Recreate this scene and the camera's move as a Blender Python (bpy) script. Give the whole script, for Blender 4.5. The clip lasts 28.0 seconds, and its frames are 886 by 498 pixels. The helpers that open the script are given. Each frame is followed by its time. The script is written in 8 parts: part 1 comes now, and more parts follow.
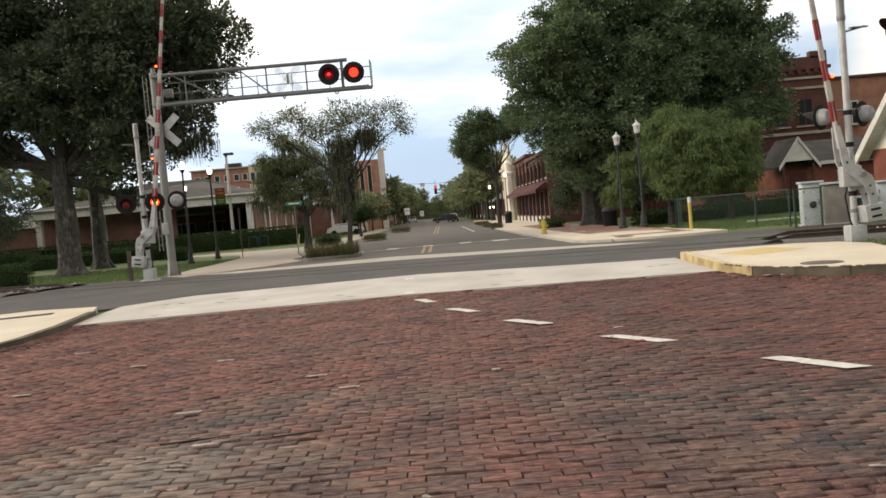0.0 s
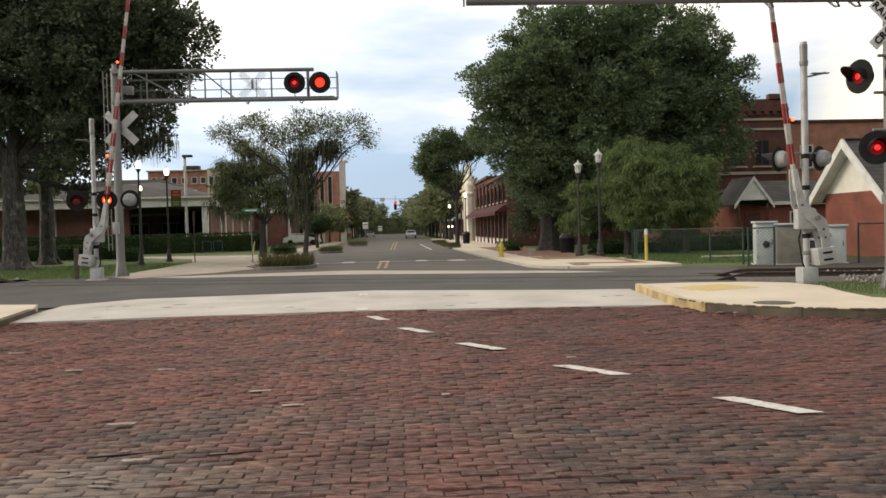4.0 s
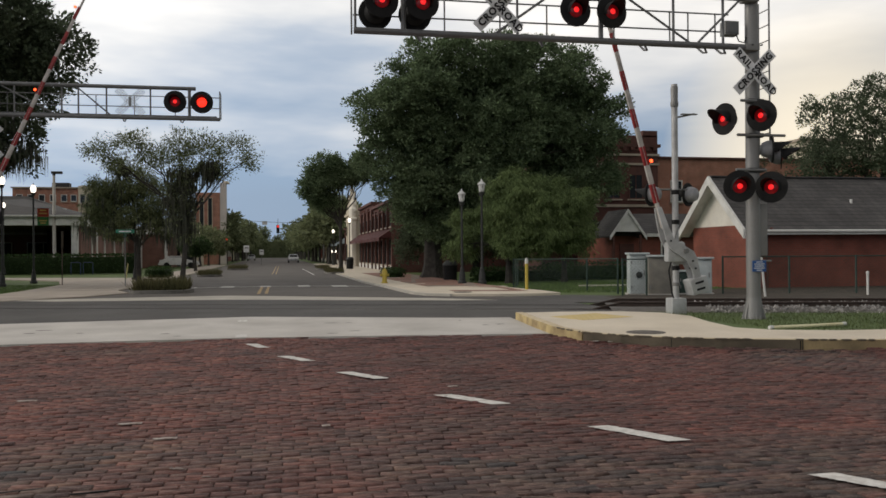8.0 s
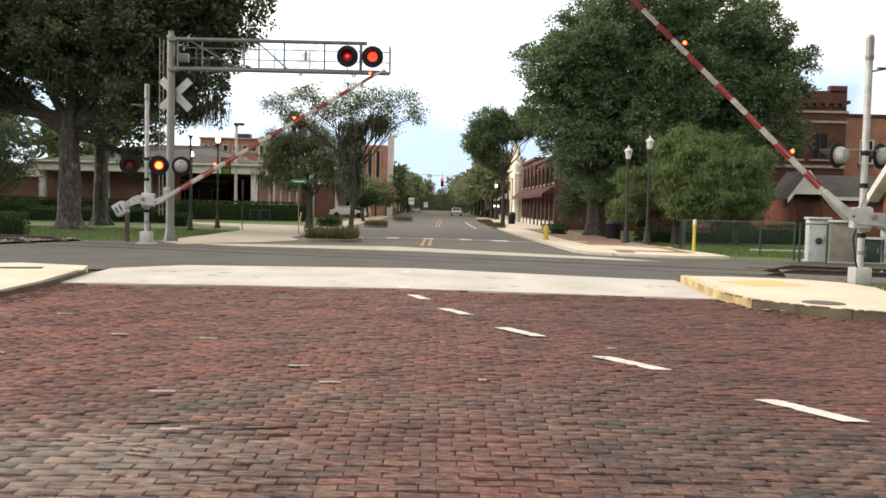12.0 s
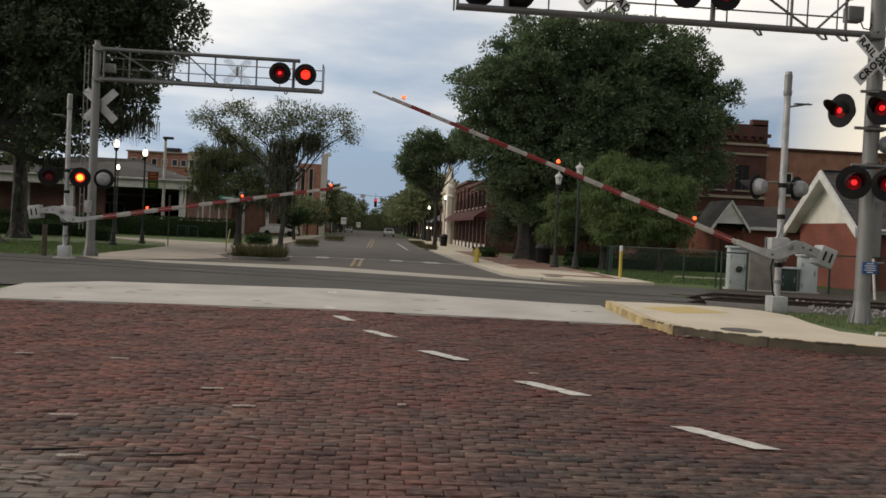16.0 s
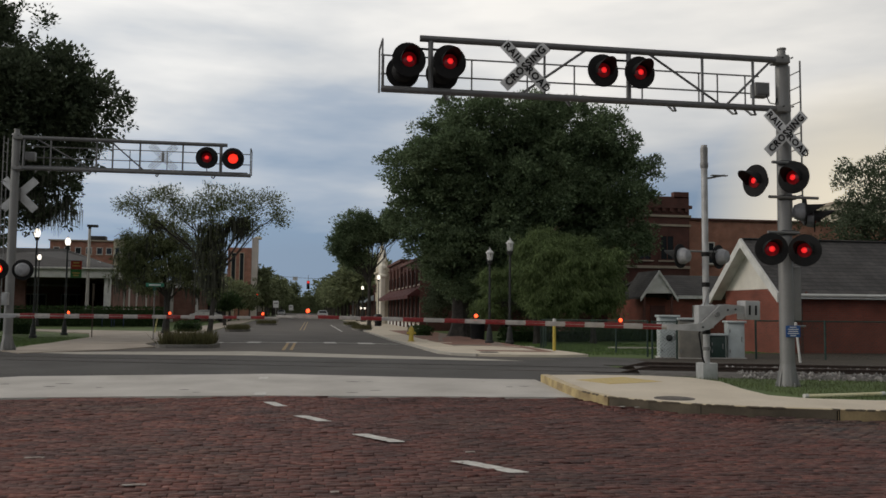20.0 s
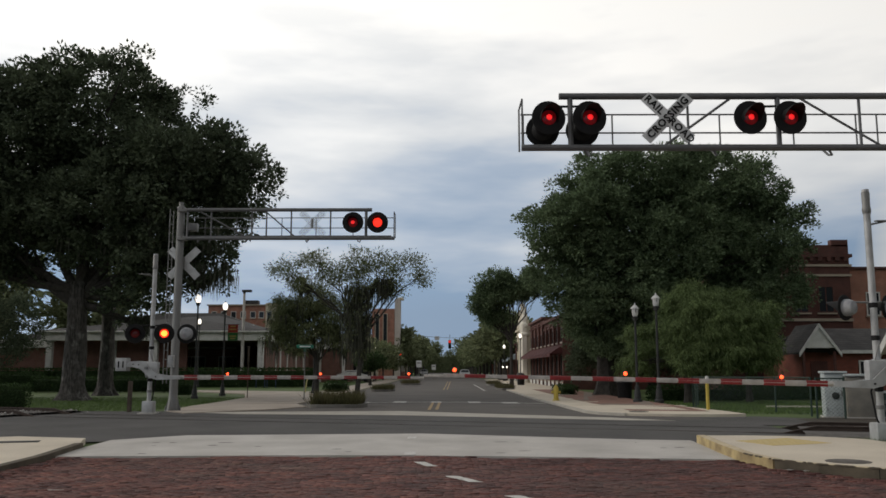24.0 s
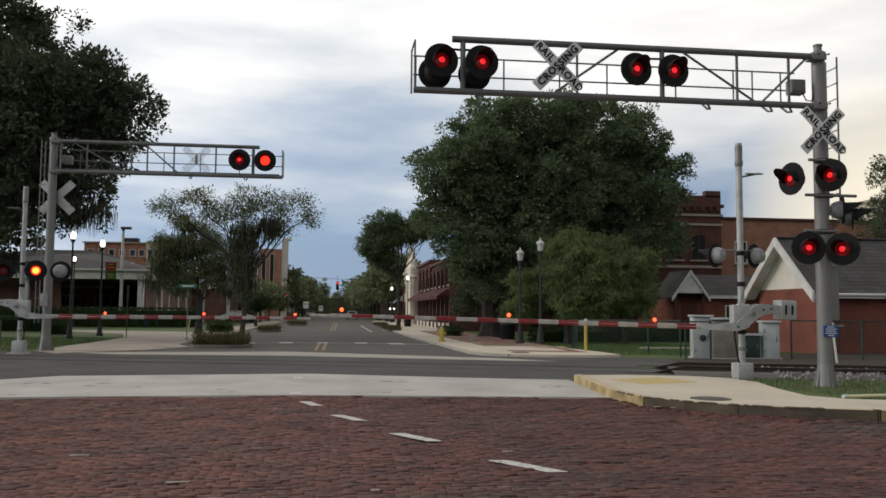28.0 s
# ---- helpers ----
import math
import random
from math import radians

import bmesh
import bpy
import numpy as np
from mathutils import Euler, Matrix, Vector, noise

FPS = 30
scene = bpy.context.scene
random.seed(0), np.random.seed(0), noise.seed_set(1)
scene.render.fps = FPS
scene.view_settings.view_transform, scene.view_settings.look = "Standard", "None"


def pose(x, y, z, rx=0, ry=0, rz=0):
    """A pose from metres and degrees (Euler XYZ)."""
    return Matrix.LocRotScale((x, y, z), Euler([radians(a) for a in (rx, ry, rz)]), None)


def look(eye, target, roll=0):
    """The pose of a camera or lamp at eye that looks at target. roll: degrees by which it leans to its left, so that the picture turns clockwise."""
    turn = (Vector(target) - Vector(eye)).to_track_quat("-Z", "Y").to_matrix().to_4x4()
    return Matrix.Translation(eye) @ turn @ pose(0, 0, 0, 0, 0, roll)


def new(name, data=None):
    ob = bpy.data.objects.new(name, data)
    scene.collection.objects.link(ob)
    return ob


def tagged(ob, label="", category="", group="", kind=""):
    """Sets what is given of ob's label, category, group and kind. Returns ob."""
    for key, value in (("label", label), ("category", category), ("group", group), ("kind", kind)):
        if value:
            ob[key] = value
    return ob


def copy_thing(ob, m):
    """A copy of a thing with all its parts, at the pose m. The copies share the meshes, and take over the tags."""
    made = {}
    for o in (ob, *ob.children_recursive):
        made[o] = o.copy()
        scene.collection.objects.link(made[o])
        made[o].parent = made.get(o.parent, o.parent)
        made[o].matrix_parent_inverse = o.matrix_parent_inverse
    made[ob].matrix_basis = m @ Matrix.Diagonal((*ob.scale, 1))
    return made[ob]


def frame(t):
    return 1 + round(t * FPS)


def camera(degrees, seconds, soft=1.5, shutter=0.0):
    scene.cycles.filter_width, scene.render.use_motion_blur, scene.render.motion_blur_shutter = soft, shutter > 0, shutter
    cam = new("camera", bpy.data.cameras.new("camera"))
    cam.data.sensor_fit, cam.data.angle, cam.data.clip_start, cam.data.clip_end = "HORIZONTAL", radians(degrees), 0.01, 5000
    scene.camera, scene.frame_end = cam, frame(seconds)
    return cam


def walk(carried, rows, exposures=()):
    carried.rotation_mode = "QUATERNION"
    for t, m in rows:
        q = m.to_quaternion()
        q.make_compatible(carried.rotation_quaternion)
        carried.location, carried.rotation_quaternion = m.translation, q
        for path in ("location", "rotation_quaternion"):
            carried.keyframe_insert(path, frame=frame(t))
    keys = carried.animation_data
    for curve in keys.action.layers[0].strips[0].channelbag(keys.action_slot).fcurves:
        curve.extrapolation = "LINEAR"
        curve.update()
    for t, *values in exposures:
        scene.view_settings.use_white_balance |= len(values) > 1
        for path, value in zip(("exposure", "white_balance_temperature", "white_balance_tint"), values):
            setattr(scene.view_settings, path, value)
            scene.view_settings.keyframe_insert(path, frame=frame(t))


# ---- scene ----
# Camera: hand-held, standing in the brick street, looking along the avenue.
cam = camera(55.12, 28.0, soft=1.6)
PATH = [
    (0.0, -0.047, -0.238, 1.441, 87.61, 5.03, -0.62),
    (0.5, -0.029, -0.195, 1.418, 87.40, 3.88, -1.43),
    (1.0, -0.047, -0.190, 1.441, 88.14, 3.17, -2.05),
    (1.5, -0.023, -0.165, 1.436, 88.08, 2.48, -2.08),
    (2.0, -0.012, -0.154, 1.429, 87.95, 1.34, -2.30),
    (2.5, -0.021, -0.129, 1.442, 90.21, 1.57, -2.41),
    (4.5, -0.044, -0.051, 1.465, 88.08, 1.26, -4.74),
    (5.0, -0.020, -0.062, 1.471, 87.73, 2.79, -8.94),
    (5.5, -0.015, -0.047, 1.469, 88.62, 3.41, -8.95),
    (6.0, 0.012, -0.042, 1.468, 89.49, 5.01, -11.02),
    (6.5, 0.010, -0.044, 1.451, 89.10, 3.20, -10.93),
    (7.0, -0.013, -0.033, 1.492, 90.36, 3.46, -11.79),
    (7.5, -0.041, -0.070, 1.498, 91.66, 1.25, -9.98),
    (8.0, -0.043, -0.060, 1.498, 90.22, 0.43, -11.26),
    (8.5, -0.033, -0.036, 1.508, 92.75, 1.16, -12.37),
    (9.0, -0.037, -0.056, 1.504, 95.45, 0.06, -11.64),
    (9.5, -0.051, -0.095, 1.498, 96.98, -1.52, -11.37),
    (10.0, -0.039, -0.072, 1.493, 96.12, 1.59, -8.80),
    (10.5, -0.053, -0.075, 1.508, 92.09, -1.65, -5.62),
    (11.0, -0.055, -0.064, 1.506, 90.14, -2.50, -1.18),
    (11.5, -0.059, -0.049, 1.497, 86.96, -1.65, -2.14),
    (12.0, -0.034, -0.011, 1.514, 87.13, -1.26, -0.35),
    (12.5, -0.019, -0.008, 1.509, 83.29, -2.62, -3.91),
    (13.0, -0.010, -0.016, 1.508, 87.14, -0.48, -3.73),
    (13.5, 0.021, 0.005, 1.516, 92.15, -0.95, -6.77),
    (15.5, 0.071, 0.067, 1.523, 90.63, -1.72, -4.57),
    (16.0, 0.060, 0.079, 1.524, 88.71, -2.63, -4.85),
    (16.5, 0.051, 0.051, 1.532, 87.84, -4.73, -5.45),
    (17.0, 0.026, 0.044, 1.527, 85.87, -3.39, -0.95),
    (17.5, 0.009, 0.077, 1.521, 84.42, -5.36, -0.55),
    (18.0, 0.044, 0.089, 1.518, 85.94, -3.84, -2.83),
    (18.5, 0.058, 0.116, 1.509, 87.00, -3.42, -4.54),
    (19.0, 0.078, 0.120, 1.503, 90.61, -1.38, -6.27),
    (19.5, 0.115, 0.132, 1.512, 92.97, -0.38, -10.03),
    (20.0, 0.110, 0.126, 1.517, 94.14, -0.54, -9.25),
    (20.5, 0.060, 0.131, 1.533, 95.89, -1.15, -4.22),
    (22.5, 0.030, 0.128, 1.527, 95.45, -5.18, -8.70),
    (23.0, 0.018, 0.127, 1.524, 96.69, -5.04, -2.39),
    (23.5, 0.007, 0.107, 1.516, 98.10, -2.76, 0.63),
    (24.0, 0.014, 0.123, 1.516, 98.02, 0.01, 0.21),
    (24.5, 0.003, 0.098, 1.513, 95.90, -2.14, 1.71),
    (25.0, 0.001, 0.098, 1.511, 95.58, -2.28, 2.88),
    (25.5, 0.011, 0.114, 1.519, 96.19, -3.99, 1.95),
    (26.0, 0.007, 0.117, 1.519, 96.43, -3.49, 2.71),
    (26.5, 0.003, 0.113, 1.519, 96.28, -2.86, 3.47),
    (27.0, 0.008, 0.111, 1.517, 97.21, -2.47, 1.64),
    (27.5, 0.008, 0.118, 1.518, 95.91, -2.15, -4.79),
    (28.0, 0.017, 0.112, 1.507, 94.16, -0.45, -7.34),
]
EXPOSURES = [(0, 0.1, 7300, 11), (2, 0.05, 7300, 11), (5, -0.2, 7200, 11), (6.5, -0.42, 7000, 11), (7, -0.42, 6950, 11), (8, -0.78, 6750, 11), (9.5, -1.1, 6550, 10), (10, -1.05, 6550, 10), (10.5, -0.7, 6700, 10), (11, -0.2, 7000, 11), (12, 0.5, 7300, 11), (13, 0.5, 7300, 11), (13.5, 0.35, 7300, 11), (15.5, -0.72, 7000, 11), (16, -0.72, 7000, 11), (17, 0.05, 7300, 11), (18.2, 0.2, 7200, 11), (19, -0.27, 6900, 11), (20, -1.1, 6650, 10), (22.5, -1.1, 6550, 10), (24, -1.02, 6550, 10), (26, -1.0, 6550, 10), (27, -0.97, 6570, 10), (28, -0.78, 6600, 10)]
walk(cam, [(t, pose(x, y, z, rx, ry, rz)) for t, x, y, z, rx, ry, rz in PATH], EXPOSURES)

# ---------------------------------------------------------------- world and sun
world = bpy.data.worlds.new("overcast_evening")
scene.world = world
world.use_nodes = True
wn, wl = world.node_tree.nodes, world.node_tree.links
wn.clear()
w_out = wn.new("ShaderNodeOutputWorld")
w_bg = wn.new("ShaderNodeBackground")
w_sky = wn.new("ShaderNodeTexSky")
w_sky.sky_type, w_sky.sun_disc = "NISHITA", False
w_sky.sun_elevation, w_sky.sun_rotation = radians(24), radians(275)
w_co = wn.new("ShaderNodeTexCoord")
w_sep = wn.new("ShaderNodeSeparateXYZ")
wl.new(w_co.outputs["Generated"], w_sep.inputs[0])
w_ramp = wn.new("ShaderNodeValToRGB")
els = w_ramp.color_ramp.elements
els[0].position, els[0].color = 0.0, (0.48, 0.66, 0.92, 1)
els[1].position, els[1].color = 0.95, (0.85, 0.86, 0.88, 1)
for at, col in ((0.08, (0.50, 0.70, 0.98, 1)), (0.15, (0.84, 0.99, 1.20, 1)), (0.23, (1.42, 1.47, 1.52, 1)), (0.34, (2.15, 2.12, 2.05, 1)), (0.46, (2.20, 2.12, 2.00, 1)), (0.62, (1.15, 1.14, 1.13, 1))):
    e = els.new(at)
    e.color = col
# the cloud deck: long soft streaks, flattened towards the horizon
w_map = wn.new("ShaderNodeMapping")
w_map.inputs["Scale"].default_value = (1.6, 1.6, 7.0)
wl.new(w_co.outputs["Generated"], w_map.inputs[0])
w_noise = wn.new("ShaderNodeTexNoise")
w_noise.inputs["Scale"].default_value, w_noise.inputs["Detail"].default_value = 1.7, 5
wl.new(w_map.outputs[0], w_noise.inputs["Vector"])
w_mr = wn.new("ShaderNodeMapRange")
w_mr.inputs["From Min"].default_value, w_mr.inputs["From Max"].default_value = 0.3, 0.7
w_mr.inputs["To Min"].default_value, w_mr.inputs["To Max"].default_value = -0.095, 0.095
wl.new(w_noise.outputs["Fac"], w_mr.inputs["Value"])
w_add = wn.new("ShaderNodeMath")
wl.new(w_sep.outputs["Z"], w_add.inputs[0])
wl.new(w_mr.outputs[0], w_add.inputs[1])
wl.new(w_add.outputs[0], w_ramp.inputs[0])
# a pale warm gap under the clouds, low in the direction of the set sun
w_dot = wn.new("ShaderNodeVectorMath")
w_dot.operation = "DOT_PRODUCT"
w_dot.inputs[1].default_value = (0.58, 0.807, 0.085)
wl.new(w_co.outputs["Generated"], w_dot.inputs[0])
w_gap = wn.new("ShaderNodeMapRange")
w_gap.inputs["From Min"].default_value, w_gap.inputs["From Max"].default_value = 0.982, 1.0
wl.new(w_dot.outputs["Value"], w_gap.inputs["Value"])
w_warm = wn.new("ShaderNodeMixRGB")
w_warm.inputs[2].default_value = (2.55, 2.25, 1.70, 1)
wl.new(w_gap.outputs[0], w_warm.inputs[0])
wl.new(w_ramp.outputs[0], w_warm.inputs[1])
w_nis = wn.new("ShaderNodeMixRGB")
w_nis.blend_type, w_nis.inputs[0].default_value = "MULTIPLY", 1.0
w_nis.inputs[2].default_value = (0.10, 0.10, 0.10, 1)
wl.new(w_sky.outputs[0], w_nis.inputs[1])
w_mix = wn.new("ShaderNodeMixRGB")
w_mix.inputs[0].default_value = 0.93
wl.new(w_nis.outputs[0], w_mix.inputs[1])
wl.new(w_warm.outputs[0], w_mix.inputs[2])
# the deck is thinner and brighter to the west, where the day still stands
w_side = wn.new("ShaderNodeVectorMath")
w_side.operation = "DOT_PRODUCT"
w_side.inputs[1].default_value = (-0.34, 0.24, 0.0)
wl.new(w_co.outputs["Generated"], w_side.inputs[0])
w_lift = wn.new("ShaderNodeMath")
w_lift.inputs[1].default_value = 0.84
wl.new(w_side.outputs["Value"], w_lift.inputs[0])
w_deck = wn.new("ShaderNodeVectorMath")
w_deck.operation = "SCALE"
wl.new(w_mix.outputs[0], w_deck.inputs[0])
wl.new(w_lift.outputs[0], w_deck.inputs["Scale"])
wl.new(w_deck.outputs[0], w_bg.inputs[0])
w_bg.inputs[1].default_value = 1.0
wl.new(w_bg.outputs[0], w_out.inputs[0])

sun = new("sun", bpy.data.lights.new("sun", "SUN"))
sun.data.energy, sun.data.angle, sun.data.color = 1.7, radians(24), (1.0, 0.93, 0.84)
sun.matrix_world = look((-46, 13, 21), (0, 9, 0))

# ---------------------------------------------------------------- tools
def ground_z(y):
    """The street is flat, rises a little to the rails and falls gently beyond them."""
    return float(np.interp(y, [0, 14, 19.5, 26, 30, 45, 80, 400], [0, 0, .12, .12, .10, -.12, -.15, -.15]))


def mesh_of(name, bm, material, smooth=0.0):
    me = bpy.data.meshes.new(name)
    bm.normal_update()
    bm.to_mesh(me)
    bm.free()
    me.materials.append(material)
    if smooth:
        me.polygons.foreach_set("use_smooth", [True] * len(me.polygons))
        me.set_sharp_from_angle(angle=radians(smooth))
    return me


def part(name, bm, material, parent=None, label="", smooth=35.0):
    ob = new(name, mesh_of(name, bm, material, smooth))
    if parent:
        ob.parent = parent
    if label:
        ob["label"] = label
    return ob


def thing(name, m, label, category, group=""):
    ob = new(name)
    ob.empty_display_size = 0.2
    ob.matrix_world = m
    return tagged(ob, label, category, group)


def raw(name, verts, faces, material, parent=None, label=""):
    """A mesh from arrays, for what has very many small pieces of the same number of corners."""
    verts = np.asarray(verts, dtype=np.float32).reshape(-1, 3)
    faces = np.asarray(faces, dtype=np.int32)
    me = bpy.data.meshes.new(name)
    me.vertices.add(len(verts))
    me.vertices.foreach_set("co", verts.ravel())
    n, k = faces.shape
    me.loops.add(n * k)
    me.loops.foreach_set("vertex_index", faces.ravel())
    me.polygons.add(n)
    me.polygons.foreach_set("loop_start", np.arange(0, n * k, k, dtype=np.int32))
    me.update(calc_edges=True)
    me.materials.append(material)
    ob = new(name, me)
    if parent:
        ob.parent = parent
    if label:
        ob["label"] = label
    return ob


def B():
    return bmesh.new()


def box(bm, c, s, m=None, bev=0.0):
    """A box of size s about c, turned by m, with its edges bevelled."""
    mm = (m or Matrix()) @ Matrix.Translation(c) @ Matrix.Diagonal((*s, 1))
    vs = bmesh.ops.create_cube(bm, size=1, matrix=mm)["verts"]
    if bev:
        es = list({e for v in vs for e in v.link_edges})
        bmesh.ops.bevel(bm, geom=es, offset=bev, segments=2, affect="EDGES", profile=0.6)
    return bm


def tube(bm, pts, radii, seg=10):
    """A round bar along pts; radii: one for all or one a point."""
    pts = [Vector(p) for p in pts]
    if not hasattr(radii, "__len__"):
        radii = [radii] * len(pts)
    rings = []
    side = None
    for i, p in enumerate(pts):
        d = (pts[min(i + 1, len(pts) - 1)] - pts[max(i - 1, 0)]).normalized()
        if side is None:
            side = d.orthogonal().normalized()
        side = (side - d * side.dot(d)).normalized()
        up = d.cross(side)
        rings.append([bm.verts.new(p + (side * math.cos(a) + up * math.sin(a)) * radii[i])
                      for a in (2 * math.pi * k / seg for k in range(seg))])
    for a, b in zip(rings, rings[1:]):
        for k in range(seg):
            bm.faces.new((a[k], a[(k + 1) % seg], b[(k + 1) % seg], b[k]))
    bm.faces.new(rings[0][::-1])
    bm.faces.new(rings[-1])
    return bm


def lathe(bm, prof, seg=20, m=None):
    """A turned body: prof is rows of radius and height."""
    m = m or Matrix()
    rings = []
    for r, z in prof:
        if r < 1e-5:
            rings.append([bm.verts.new(m @ Vector((0, 0, z)))])
        else:
            rings.append([bm.verts.new(m @ Vector((r * math.cos(a), r * math.sin(a), z)))
                          for a in (2 * math.pi * k / seg for k in range(seg))])
    for a, b in zip(rings, rings[1:]):
        for k in range(seg):
            q = (a[k % len(a)], a[(k + 1) % len(a)], b[(k + 1) % len(b)], b[k % len(b)])
            f = list(dict.fromkeys(q))
            if len(f) > 2:
                bm.faces.new(f)
    for ring, flip in ((rings[0], True), (rings[-1], False)):
        if len(ring) > 2:
            bm.faces.new(ring[::-1] if flip else ring)
    return bm


def slab(bm, poly, top, thick, m=None):
    """A flat plate with outline poly (x, y), its top following top(x, y)."""
    m = m or Matrix()
    up = [bm.verts.new(m @ Vector((x, y, top(x, y)))) for x, y in poly]
    lo = [bm.verts.new(m @ Vector((x, y, top(x, y) - thick))) for x, y in poly]
    bm.faces.new(up)
    bm.faces.new(lo[::-1])
    n = len(poly)
    for i in range(n):
        bm.faces.new((lo[i], lo[(i + 1) % n], up[(i + 1) % n], up[i]))
    return bm


def drape(bm, rows, lift):
    """A sheet laid on the ground: rows of y, x from, x to (cut finer along y)."""
    ys = []
    for a, b in zip(rows, rows[1:]):
        n = max(1, int(abs(b[0] - a[0]) / 2.5)) if a[0] < 60 else 1
        ys += [[a[k] + (b[k] - a[k]) * i / n for k in range(3)] for i in range(n)]
    ys.append(list(rows[-1]))
    prev = None
    for y, x0, x1 in ys:
        z = ground_z(y) + lift
        cur = (bm.verts.new((x0, y, z)), bm.verts.new((x1, y, z)))
        if prev:
            bm.faces.new((prev[0], prev[1], cur[1], cur[0]))
        prev = cur
    return bm


def ride(bm, pts, width, thick, lift):
    """A band of the given width along pts (x, y), lying on the ground with thickness."""
    L = []
    for i, p in enumerate(pts):
        a, b = Vector(pts[max(i - 1, 0)]), Vector(pts[min(i + 1, len(pts) - 1)])
        d = (b - a).normalized()
        nrm = Vector((-d.y, d.x))
        L.append([(Vector(p) + nrm * s * width / 2, z) for s, z in ((-1, lift - thick), (-1, lift), (1, lift), (1, lift - thick))])
    rings = [[bm.verts.new((q.x, q.y, ground_z(q.y) + z)) for q, z in row] for row in L]
    for a, b in zip(rings, rings[1:]):
        for k in range(3):
            bm.faces.new((a[k], a[k + 1], b[k + 1], b[k]))
    bm.faces.new(rings[0])
    bm.faces.new(rings[-1][::-1])
    bmesh.ops.recalc_face_normals(bm, faces=bm.faces)
    return bm


# ---------------------------------------------------------------- materials
def mat(name, col, col2=None, rough=0.7, metal=0.0, scale=3.0, stain=0.35, bump=0.15, fine=60.0, spread=0.0, emit=0.0, island=False):
    """A surface with two colours mixed by coarse and fine noise, fine relief, and a spread of tone from object to object (or island to island)."""
    ma = bpy.data.materials.new(name)
    ma.use_nodes = True
    ns, ln = ma.node_tree.nodes, ma.node_tree.links
    bs = ns["Principled BSDF"]
    co = ns.new("ShaderNodeTexCoord")
    col2 = col2 or tuple(c * 0.72 for c in col)
    n1, n2 = ns.new("ShaderNodeTexNoise"), ns.new("ShaderNodeTexNoise")
    n1.inputs["Scale"].default_value, n1.inputs["Detail"].default_value = scale, 6
    n2.inputs["Scale"].default_value, n2.inputs["Detail"].default_value = fine, 3
    for n in (n1, n2):
        ln.new(co.outputs["Object"], n.inputs["Vector"])
    mx = ns.new("ShaderNodeMapRange")
    mx.inputs["From Min"].default_value, mx.inputs["From Max"].default_value = 0.5 - 0.5 * stain, 0.5 + 0.5 * stain
    ln.new(n1.outputs["Fac"], mx.inputs["Value"])
    mix = ns.new("ShaderNodeMixRGB")
    mix.inputs[1].default_value, mix.inputs[2].default_value = (*col, 1), (*col2, 1)
    ln.new(mx.outputs[0], mix.inputs[0])
    hs = ns.new("ShaderNodeHueSaturation")
    ln.new(mix.outputs[0], hs.inputs["Color"])
    vr = ns.new("ShaderNodeMapRange")
    vr.inputs["To Min"].default_value, vr.inputs["To Max"].default_value = 0.82, 1.18
    ln.new(n2.outputs["Fac"], vr.inputs["Value"])
    if spread:
        src = ns.new("ShaderNodeNewGeometry").outputs["Random Per Island"] if island else ns.new("ShaderNodeObjectInfo").outputs["Random"]
        sp = ns.new("ShaderNodeMapRange")
        sp.inputs["To Min"].default_value, sp.inputs["To Max"].default_value = 1 - spread, 1 + spread
        ln.new(src, sp.inputs["Value"])
        mu = ns.new("ShaderNodeMath")
        mu.operation = "MULTIPLY"
        ln.new(vr.outputs[0], mu.inputs[0])
        ln.new(sp.outputs[0], mu.inputs[1])
        ln.new(mu.outputs[0], hs.inputs["Value"])
    else:
        ln.new(vr.outputs[0], hs.inputs["Value"])
    ln.new(hs.outputs[0], bs.inputs["Base Color"])
    rr = ns.new("ShaderNodeMapRange")
    rr.inputs["To Min"].default_value, rr.inputs["To Max"].default_value = max(0.03, rough - 0.12), min(1, rough + 0.12)
    ln.new(n1.outputs["Fac"], rr.inputs["Value"])
    ln.new(rr.outputs[0], bs.inputs["Roughness"])
    bs.inputs["Metallic"].default_value = metal
    if bump:
        bp = ns.new("ShaderNodeBump")
        bp.inputs["Strength"].default_value, bp.inputs["Distance"].default_value = bump, 0.01
        ln.new(n2.outputs["Fac"], bp.inputs["Height"])
        ln.new(bp.outputs[0], bs.inputs["Normal"])
    if emit:
        bs.inputs["Emission Color"].default_value = (*col, 1)
        bs.inputs["Emission Strength"].default_value = emit
    return ma


